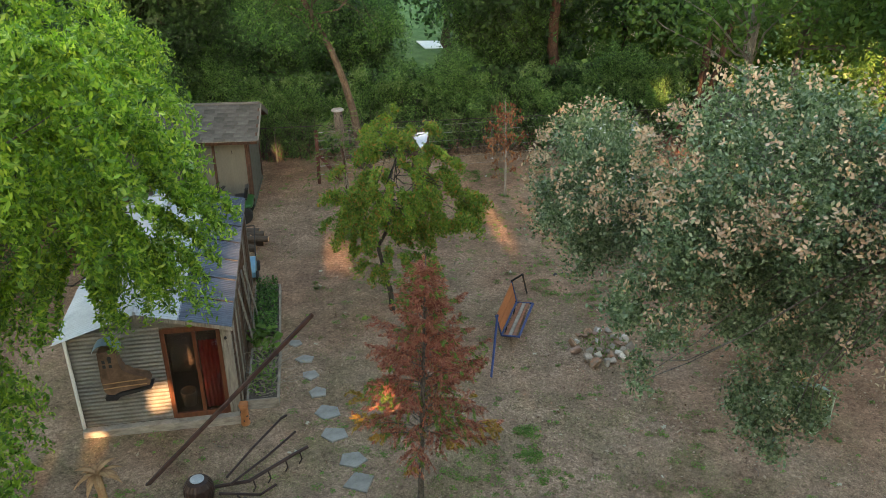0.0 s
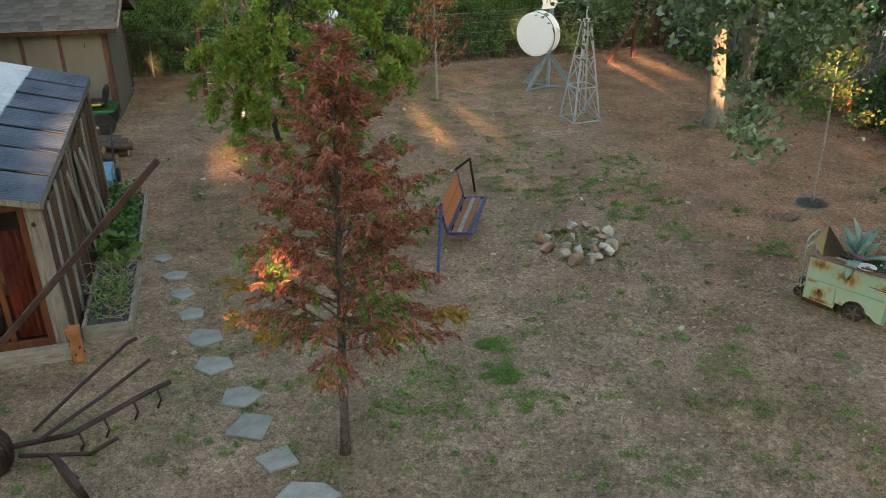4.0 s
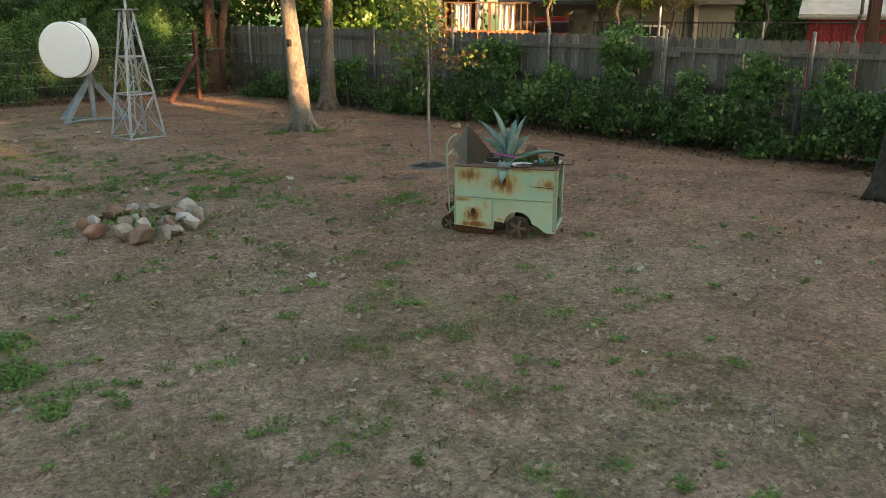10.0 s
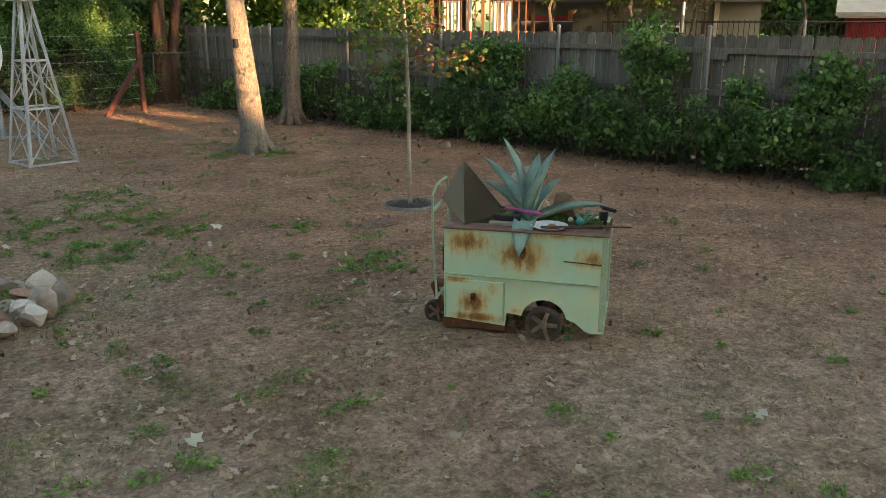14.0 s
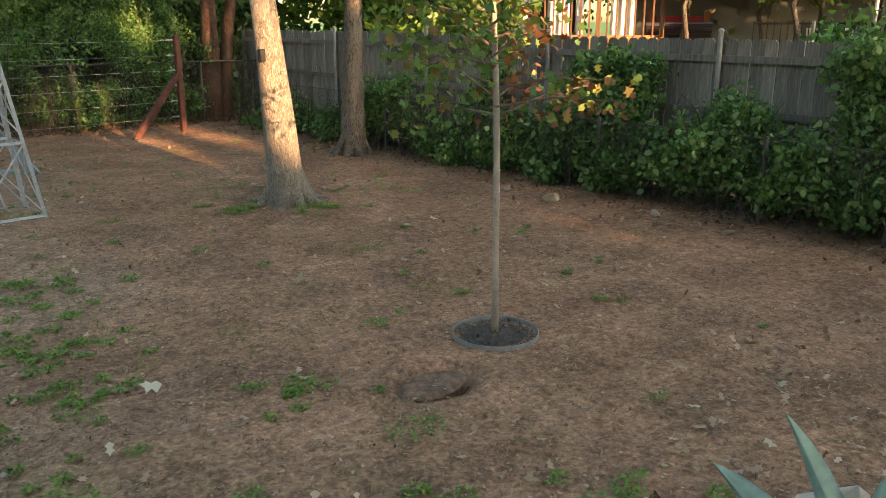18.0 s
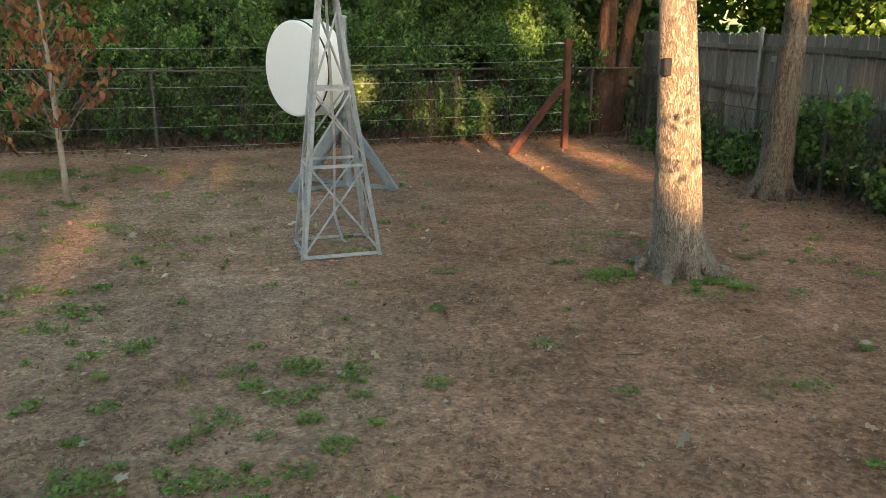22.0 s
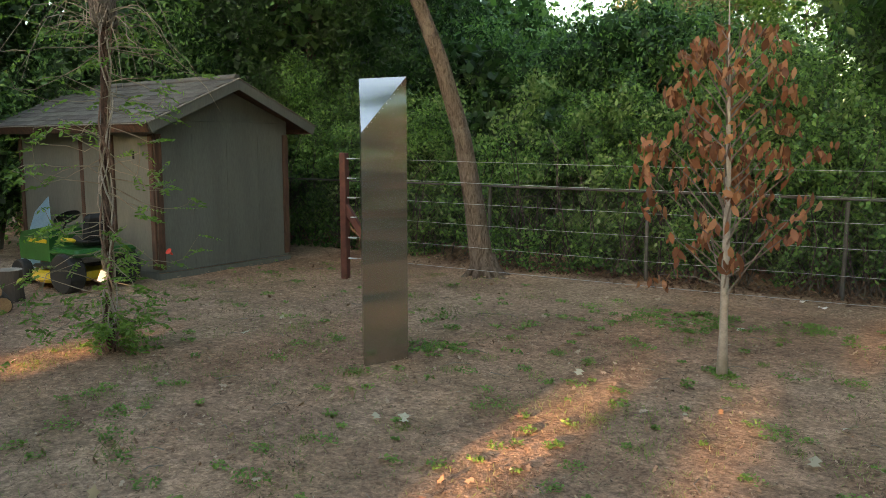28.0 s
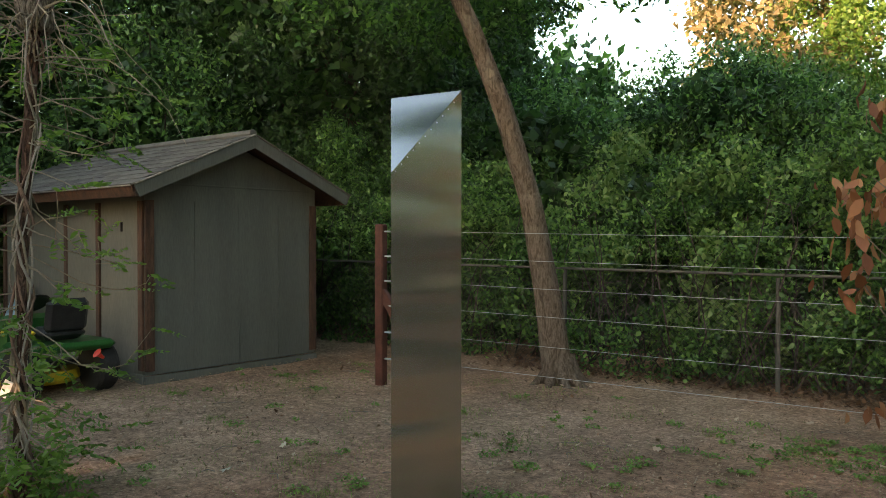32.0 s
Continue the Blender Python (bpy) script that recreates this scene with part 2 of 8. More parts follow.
SIDING = surface("grey_green_painted_panel", (0.094, 0.098, 0.086), (0.128, 0.131, 0.115), 1.2, 0.75, 0, 0.2, (3, 3, 0.4), 30, (0.10, 0.095, 0.08), 0.3)
# the same shed paint made paler, for the side that catches more light
SIDING_LIT = surface("grey_green_paint_lit_side", (0.112, 0.112, 0.095), (0.15, 0.149, 0.127), 1.4, 0.75, 0, 0.2, (3, 3, 0.4), 30, (0.13, 0.12, 0.095), 0.3)
SHED_TRIM = surface("peeling_brown_trim", (0.042, 0.024, 0.017), (0.115, 0.062, 0.042), 9, 0.8, 0, 0.4, (3, 3, 0.6))
SHINGLE = surface("grey_asphalt_shingle", (0.07, 0.068, 0.063), (0.135, 0.131, 0.12), 3, 0.95, 0, 0.7, None, 90, per_object=0.28)
TIN = surface("pale_corrugated_tin", (0.42, 0.44, 0.44), (0.58, 0.60, 0.60), 2, 0.45, 0.45, 0.1, None, 30, (0.20, 0.155, 0.11), 0.3)
# darker tin for the hut front, with the trees' shade in its colour
TIN_WALL = surface("shaded_corrugated_wall_tin", (0.17, 0.166, 0.15), (0.28, 0.275, 0.25), 2, 0.55, 0.5, 0.1, None, 30, (0.13, 0.10, 0.075), 0.36)
TIN_DARK = surface("dark_blue_grey_roof_sheet", (0.055, 0.068, 0.092), (0.12, 0.14, 0.175), 2.5, 0.32, 0.3, 0.1, None, 30, (0.05, 0.045, 0.04), 0.3)
STONE = surface("pale_limestone", (0.22, 0.185, 0.15), (0.45, 0.40, 0.335), 6, 0.9, 0, 0.6, None, 40, (0.26, 0.135, 0.09), 0.4, 0.3)
FLAG = surface("grey_flagstone", (0.22, 0.218, 0.203), (0.34, 0.335, 0.312), 4, 0.85, 0, 0.35, None, 50, (0.19, 0.155, 0.12), 0.3, 0.15)
MULCH = surface("dark_mulch", (0.04, 0.035, 0.031), (0.15, 0.132, 0.117), 30, 0.95, 0, 0.8)
DUG_SOIL = surface("dug_soil_with_hole_shade", (0.07, 0.045, 0.032), (0.23, 0.148, 0.105), 14, 0.95, 0, 0.9)
RUBBER = surface("black_rubber", (0.016, 0.016, 0.016), (0.035, 0.034, 0.033), 18, 0.75)
AGAVE = surface("blue_green_agave", (0.16, 0.27, 0.225), (0.27, 0.39, 0.335), 5, 0.5, 0, 0.15, (1, 1, 0.4), 20)
PINK = surface("pink_handle", (0.36, 0.06, 0.24), (0.48, 0.10, 0.33), 20, 0.5, 0, 0)
GREEN_PAINT = surface("green_tractor_paint", (0.014, 0.075, 0.018), (0.024, 0.11, 0.026), 8, 0.35, 0, 0)
YELLOW = surface("yellow_paint", (0.52, 0.36, 0.02), (0.62, 0.43, 0.03), 8, 0.4, 0, 0)
BLUE_PLASTIC = surface("light_blue_plastic", (0.13, 0.30, 0.44), (0.18, 0.38, 0.53), 6, 0.4, 0, 0)
WHITE = surface("white_paint", (0.68, 0.67, 0.64), (0.80, 0.79, 0.76), 4, 0.6, 0, 0.1)
ORANGE_WOOD = surface("orange_board_and_sunlit_trim", (0.30, 0.105, 0.04), (0.42, 0.16, 0.065), 4, 0.6, 0, 0.2, (0.6, 4, 4))
RED_WALL = surface("red_painted_metal_wall", (0.26, 0.024, 0.03), (0.34, 0.035, 0.04), 3, 0.6, 0, 0.1)
HOUSE_GREY = surface("grey_house_siding", (0.12, 0.13, 0.12), (0.165, 0.175, 0.162), 2, 0.8, 0, 0.2)
IRON = surface("black_iron", (0.02, 0.02, 0.02), (0.045, 0.042, 0.04), 9, 0.55, 0.5, 0.1)
CONCRETE = surface("concrete", (0.30, 0.28, 0.25), (0.42, 0.40, 0.36), 5, 0.9, 0, 0.4)
STRAW = surface("dry_straw", (0.30, 0.17, 0.085), (0.48, 0.30, 0.16), 9, 0.85, 0, 0.2)
TERRACOTTA = surface("orange_lantern_clay", (0.30, 0.115, 0.045), (0.42, 0.18, 0.075), 9, 0.7, 0, 0.3)
LEATHER = surface("brown_boot_leather", (0.085, 0.05, 0.032), (0.22, 0.135, 0.088), 6, 0.6, 0, 0.3)

LEAF_HEDGE = leaf_material("hedge_leaf", [(0.026, 0.058, 0.024), (0.062, 0.138, 0.048), (0.115, 0.235, 0.078), (0.2, 0.34, 0.105)])
LEAF_VINE = leaf_material("vine_leaf", [(0.028, 0.07, 0.027), (0.052, 0.125, 0.042), (0.09, 0.2, 0.06), (0.15, 0.29, 0.08)])
LEAF_VINE_PALE = leaf_material("pale_vine_leaf", [(0.07, 0.15, 0.05), (0.12, 0.22, 0.075), (0.17, 0.27, 0.11), (0.22, 0.31, 0.14)])
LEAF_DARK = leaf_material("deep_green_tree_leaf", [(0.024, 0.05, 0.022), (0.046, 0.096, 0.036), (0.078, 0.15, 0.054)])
# a brighter, yellower green that puts sunlight into the leaf colour
LEAF_LIT = leaf_material("sunlit_yellow_green_leaf", [(0.055, 0.12, 0.03), (0.09, 0.18, 0.042), (0.14, 0.225, 0.055)])
LEAF_LIME = leaf_material("lime_green_leaf", [(0.055, 0.12, 0.018), (0.11, 0.22, 0.026), (0.20, 0.33, 0.038), (0.34, 0.43, 0.06)], 0.4, 0.4)
LEAF_OAK = leaf_material("grey_green_oak_leaf", [(0.055, 0.092, 0.044), (0.10, 0.155, 0.075), (0.17, 0.23, 0.13), (0.29, 0.345, 0.225)], 0.32, 0.25)
LEAF_DEAD = leaf_material("pale_dead_leaf", [(0.36, 0.22, 0.15), (0.50, 0.34, 0.245), (0.60, 0.45, 0.34)], 0.7, 0.25)
LEAF_CYPRESS = leaf_material("rust_red_cypress_needle", [(0.22, 0.066, 0.056), (0.33, 0.112, 0.092), (0.43, 0.17, 0.135), (0.46, 0.235, 0.168)], 0.7, 0.35)
LEAF_CYPRESS_GREEN = leaf_material("green_cypress_needle", [(0.07, 0.13, 0.03), (0.13, 0.22, 0.045), (0.22, 0.31, 0.06)], 0.6, 0.3)
LEAF_CYPRESS_GOLD = leaf_material("golden_cypress_needle", [(0.28, 0.22, 0.045), (0.34, 0.15, 0.045), (0.36, 0.27, 0.07)], 0.6, 0.35)
LEAF_RED = leaf_material("red_brown_dead_leaf", [(0.11, 0.042, 0.022), (0.19, 0.075, 0.04), (0.28, 0.12, 0.066), (0.38, 0.20, 0.118)], 0.6, 0.25)
LEAF_MIX = leaf_material("green_leaf_with_autumn_tips", [(0.07, 0.135, 0.026), (0.105, 0.195, 0.034), (0.145, 0.245, 0.04), (0.18, 0.275, 0.048), (0.2, 0.27, 0.05), (0.36, 0.19, 0.06)], 0.45, 0.38)
LEAF_LITTER = leaf_material("fallen_leaf", [(0.14, 0.08, 0.052), (0.25, 0.155, 0.11), (0.35, 0.245, 0.185), (0.43, 0.335, 0.265), (0.30, 0.14, 0.085)], 0.8, 0.1)
LEAF_BROWN = leaf_material("dark_brown_litter", [(0.06, 0.036, 0.025), (0.12, 0.07, 0.045), (0.2, 0.12, 0.08)], 0.8, 0.1)
LEAF_WEED = leaf_material("ground_weed", [(0.085, 0.16, 0.04), (0.13, 0.225, 0.055), (0.19, 0.29, 0.075)], 0.6, 0.3)
# tan that puts the warm evening sun into the leaves
LEAF_TAN = leaf_material("sunlit_tan_tree_leaf", [(0.16, 0.135, 0.08), (0.22, 0.185, 0.115), (0.12, 0.14, 0.06)], 0.6, 0.3)


# ---- mesh helpers ----
def gz(x, y):
    """The height of the ground, which falls and rises a little across the yard."""
    x, y = min(max(x, -8), 13), min(max(y, 3), 29)
    return 0.03 - 0.010 * x + 0.006 * (y - 15) + 0.0008 * x * x


class Shape:
    """Vertices and faces that become one mesh."""

    def __init__(self):
        self.v, self.f = [], []

    def add(self, verts, faces):
        k = len(self.v)
        self.v += [tuple(p) for p in verts]
        self.f += [tuple(i + k for i in f) for f in faces]
        return self

    def box(self, m, sx, sy, sz, c=0.0):
        """A box about the pose m, with corners cut by c."""
        x, y, z = sx / 2, sy / 2, sz / 2
        if not c:
            pts = [(a * x, b * y, d * z) for d in (-1, 1) for a, b in ((-1, -1), (1, -1), (1, 1), (-1, 1))]
            fs = [(3, 2, 1, 0), (4, 5, 6, 7), (0, 1, 5, 4), (1, 2, 6, 5), (2, 3, 7, 6), (3, 0, 4, 7)]
        else:
            c = min(c, x * 0.9, y * 0.9, z * 0.9)
            ring = [(-x + c, -y), (x - c, -y), (x, -y + c), (x, y - c), (x - c, y), (-x + c, y), (-x, y - c), (-x, -y + c)]
            k = [(1 - c / x), (1 - c / y)]
            pts = [(a * k[0], b * k[1], -z) for a, b in ring] + [(a, b, -z + c) for a, b in ring] + [(a, b, z - c) for a, b in ring] + [(a * k[0], b * k[1], z) for a, b in ring]
            fs = [tuple(range(7, -1, -1)), tuple(range(24, 32))]
            fs += [(r * 8 + i, r * 8 + (i + 1) % 8, r * 8 + 8 + (i + 1) % 8, r * 8 + 8 + i) for r in range(3) for i in range(8)]
        return self.add([m @ Vector(p) for p in pts], fs)

    def tube(self, path, radii, sides=8, cap=True, wob=0.0, rng=None):
        """A round bar along a path, with a radius at each point."""
        path = [Vector(p) for p in path]
        if isinstance(radii, (int, float)):
            radii = [radii] * len(path)
        verts, n = [], len(path)
        side = None
        for i, p in enumerate(path):
            d = (path[min(i + 1, n - 1)] - path[max(i - 1, 0)]).normalized()
            if side is None:
                side = d.cross(Vector((0, 0, 1)) if abs(d.z) < 0.9 else Vector((1, 0, 0))).normalized()
            else:
                side = (side - d * side.dot(d)).normalized()
            up = d.cross(side)
            for k in range(sides):
                a = 2 * math.pi * k / sides
                r = radii[i] * (1 + (wob * (rng.random() - 0.5) if rng else 0))
                verts.append(p + side * math.cos(a) * r + up * math.sin(a) * r)
        fs = [(i * sides + k, i * sides + (k + 1) % sides, (i + 1) * sides + (k + 1) % sides, (i + 1) * sides + k) for i in range(n - 1) for k in range(sides)]
        if cap:
            fs += [tuple(range(sides - 1, -1, -1)), tuple(range((n - 1) * sides, n * sides))]
        return self.add(verts, fs)

    def lathe(self, m, profile, sides=24):
        """A turned form: (radius, height) pairs spun about z."""
        verts = [m @ Vector((r * math.cos(2 * math.pi * k / sides), r * math.sin(2 * math.pi * k / sides), z)) for r, z in profile for k in range(sides)]
        n = len(profile)
        fs = [(i * sides + k, i * sides + (k + 1) % sides, (i + 1) * sides + (k + 1) % sides, (i + 1) * sides + k) for i in range(n - 1) for k in range(sides)]
        fs += [tuple(range(sides - 1, -1, -1)), tuple(range((n - 1) * sides, n * sides))]
        return self.add(verts, fs)

    def prism(self, m, outline, depth):
        """An outline in x and z, drawn out along y by depth."""
        n = len(outline)
        verts = [m @ Vector((x, -depth / 2, z)) for x, z in outline] + [m @ Vector((x, depth / 2, z)) for x, z in outline]
        fs = [tuple(range(n)), tuple(range(2 * n - 1, n - 1, -1))] + [((i + 1) % n, i, n + i, n + (i + 1) % n) for i in range(n)]
        return self.add(verts, fs)

    def mesh(self, name, material, smooth=False):
        me = bpy.data.meshes.new(name)
        me.from_pydata(self.v, [], self.f)
        me.materials.append(material)
        if smooth:
            me.polygons.foreach_set("use_smooth", [True] * len(me.polygons))
        me.update()
        return me


def part(name, shape, material, parent=None, label="", smooth=False):
    ob = new(name, shape.mesh(name, material, smooth))
    ob.parent = parent
    return tagged(ob, label)


def thing(name, label, category, group="", at=None, kind=""):
    ob = new(name)
    ob.empty_display_size = 0.1
    if at is not None:
        ob.matrix_basis = at
    return tagged(ob, label, category, group, kind)


def quads_mesh(name, verts, material, per=4):
    """A mesh of many separate flat pieces, each with per corners."""
    verts = np.asarray(verts, dtype=np.float32).reshape(-1, 3)
    n = len(verts) // per
    me = bpy.data.meshes.new(name)
    me.vertices.add(len(verts)), me.loops.add(len(verts)), me.polygons.add(n)
    me.vertices.foreach_set("co", verts.ravel())
    me.loops.foreach_set("vertex_index", np.arange(len(verts), dtype=np.int32))
    me.polygons.foreach_set("loop_start", np.arange(0, len(verts), per, dtype=np.int32))
    me.materials.append(material)
    me.update(calc_edges=True)
    me.validate()
    return me


# leaf outlines: steps along the leaf and across it
DIAMOND = ((-0.5, 0), (-0.03, 0.5), (0.5, 0), (-0.03, -0.5))
OVAL = ((-0.5, 0), (-0.25, 0.4), (0.1, 0.46), (0.5, 0), (0.1, -0.46), (-0.25, -0.4))
LOBED = ((-0.5, 0), (-0.3, 0.5), (-0.08, 0.22), (0.15, 0.52), (0.22, 0.2), (0.5, 0), (0.22, -0.2), (0.15, -0.52), (-0.08, -0.22), (-0.3, -0.5))


def leaf_verts(rng, pts, size, droop=0.3, width=0.5, flat=0.0, along=None, outline=DIAMOND):
    """Leaves at the points: a folded outline each, turned at random, hanging by droop."""
    n = len(pts)
    d = rng.normal(size=(n, 3))
    if along is not None:
        d = along + 0.45 * d
    d[:, 2] = d[:, 2] * (1 - flat) - droop * np.linalg.norm(d, axis=1)
    d /= np.linalg.norm(d, axis=1, keepdims=True) + 1e-9
    w = np.cross(d, rng.normal(size=(n, 3)) * (1 - flat) + np.array([0, 0, 2.0 * flat + 0.4]))
    w /= np.linalg.norm(w, axis=1, keepdims=True) + 1e-9
    s = size * rng.uniform(0.6, 1.35, size=(n, 1))
    up = np.cross(d, w)
    fold, curl = rng.uniform(-0.1, 0.5, size=(n, 1)), rng.uniform(-0.1, 0.45, size=(n, 1))
    out = np.empty((n, len(outline), 3))
    for i, (u, v) in enumerate(outline):
        out[:, i] = pts + d * s * u + w * s * width * v + up * s * (fold * width * abs(v) - curl * u * u)
    return out.reshape(-1, 3)


def clumps(rng, n, centre, radii, count, spread, shell=0.45, spray=0.0):
    """Points in count loose clumps that fill an ellipsoid towards its outside. Gives the points and the clumps' centres."""
    c = rng.normal(size=(count, 3))
    c /= np.linalg.norm(c, axis=1, keepdims=True)
    c *= (shell + (1 - shell) * rng.random((count, 1)) ** 0.6)
    c = np.array(centre) + c * np.array(radii)
    k = rng.integers(0, count, n)
    loose = rng.normal(size=(n, 3)) * spread * rng.uniform(0.5, 1.4, size=(count, 1))[k]
    if spray:
        out = c - np.array(centre)
        out[:, 2] *= 0.4
        out /= np.linalg.norm(out, axis=1, keepdims=True) + 1e-6
        u = rng.random((n, 1)) * 1.3
        loose = loose * np.array([0.45, 0.45, 0.4]) + out[k] * u * spray + np.array([0, 0, -0.75]) * u * u * spray
    return c[k] + loose, c


def bent(rng, a, b, n=5, sag=0.12):
    """A bent way from a to b."""
    a, b = np.array(a, float), np.array(b, float)
    off = rng.normal(size=3) * np.linalg.norm(b - a) * sag
    return [tuple(a + (b - a) * s + off * math.sin(math.pi * s) + (rng.normal(size=3) * 0.02 * np.linalg.norm(b - a) if 0 < s < 1 else 0)) for s in np.linspace(0, 1, n)]


def tree_limbs(rng, base, top, r0, centres, limb=0.3, low=0.45, sag=0.12):
    """Limbs from a trunk's upper part to the clumps, one shape each."""
    base, top = np.array(base), np.array(top)
    out = []
    for c in centres:
        s = rng.uniform(low, 1.0)
        a = base + (top - base) * s
        r = r0 * (1.15 - s) * limb + 0.008
        out.append(Shape().tube(bent(rng, a, c, 6, sag), np.linspace(r, max(0.004, r * 0.2), 6).tolist(), 6, False))
    return out


# ---- the ground: one sheet to the horizon ----
def ground_sheet():
    near_x, near_y = np.arange(-9, 14.01, 0.12), np.arange(2.5, 29.5, 0.12)
    far = np.array([1, 2.2, 4, 7, 12, 20, 35, 60, 110, 200, 400, 800.0])
    xs = np.concatenate([near_x[0] - far[::-1], near_x, near_x[-1] + far])
    ys = np.concatenate([near_y[0] - far[::-1], near_y, near_y[-1] + far])
    verts = []
    for y in ys:
        for x in xs:
            z = gz(x, y)
            if -9 <= x <= 14 and 2.5 <= y <= 29.5:
                z += 0.012 * noise.noise((x * 1.7, y * 1.7, 0)) + 0.008 * noise.noise((x * 5.1, y * 5.1, 3)) + 0.004 * noise.noise((x * 13, y * 13, 7))
                h = math.hypot((x - 7.03) / 1.3, y - 14.88)
                z -= 0.16 * min(1, max(0, 1 - h / 0.22) * 2.0)
                z += 0.015 * max(0, 1 - abs(h - 0.3) / 0.14)
            verts.append((x, y, z))
    w = len(xs)
    s = Shape()
    s.v = verts
    s.f = [(j * w + i, j * w + i + 1, (j + 1) * w + i + 1, (j + 1) * w + i) for j in range(len(ys) - 1) for i in range(w - 1)]
    return tagged(part("ground", s, SOIL, smooth=True), "bare reddish soil with thin dry grass and green patches", "ground", kind="structure")


ground_sheet()


def on_ground(x, y, turn=0.0, dz=0.0):
    return pose(x, y, gz(x, y) + dz, 0, 0, turn)


# ---- trees and hedges ----
def fence_line(y):
    return 9.9 + (28 - y) * 0.222


def foliage(name, rng, pts, size, material, parent, label="", **kw):
    ob = new(name, quads_mesh(name, leaf_verts(rng, pts, size, **kw), material, len(kw.get("outline", DIAMOND))))
    ob.parent = parent
    tagged(ob, label, kind="stuff")
    return ob


def smooth_way(points, n):
    """Even steps along a chain of points."""
    p = np.array(points, float)
    d = np.concatenate([[0], np.cumsum(np.linalg.norm(np.diff(p, axis=0), axis=1))])
    s = np.linspace(0, d[-1], n)
    return [tuple(q) for q in np.stack([np.interp(s, d, p[:, k]) for k in range(3)], 1)]


def plain_tree(name, label, seed, base, top, r0, crowns, material, size, limbs=14, bark=None, flare=1.5, lean=0.05, droop=0.3, way=None, limb=0.3, spray=0.0, low=0.45, sag=0.12, **kw):
    """A trunk with limbs and crowns, each (centre, radii, leaves, clumps, spread)."""
    rng = np.random.default_rng(seed)
    t = thing(name, label, "tree")
    trunk = Shape()
    path = bent(rng, base, top, 9, lean)
    if way:
        path = smooth_way([base, *way, top], 9)
    rad = [r0 * flare] + [r0 * (1.12 - 0.8 * i / 8) for i in range(1, 9)]
    rad[1] = r0 * 1.12
    path.insert(1, tuple(np.array(path[0]) * 0.8 + np.array(path[1]) * 0.2))
    rad.insert(1, r0 * (1 + (flare - 1) * 0.4))
    trunk.tube(path, rad, 14, True, 0.12, rng)
    allc = []
    for i, (c, r, n, k, sp) in enumerate(crowns):
        pts, cs = clumps(rng, n, c, r, k, sp, spray=spray)
        pts = pts[pts[:, 2] > 0.25]
        foliage("crown", rng, pts, size, material, t, droop=droop, **kw)
        allc += list(cs[: max(3, limbs * n // max(1, sum(q[2] for q in crowns)))])
    part("trunk", trunk, bark or BARK, t, smooth=True)
    for s in tree_limbs(rng, path[3], path[-1], r0, allc, limb, low, sag):
        part("limb", s, bark or BARK, t, smooth=True)
    return t


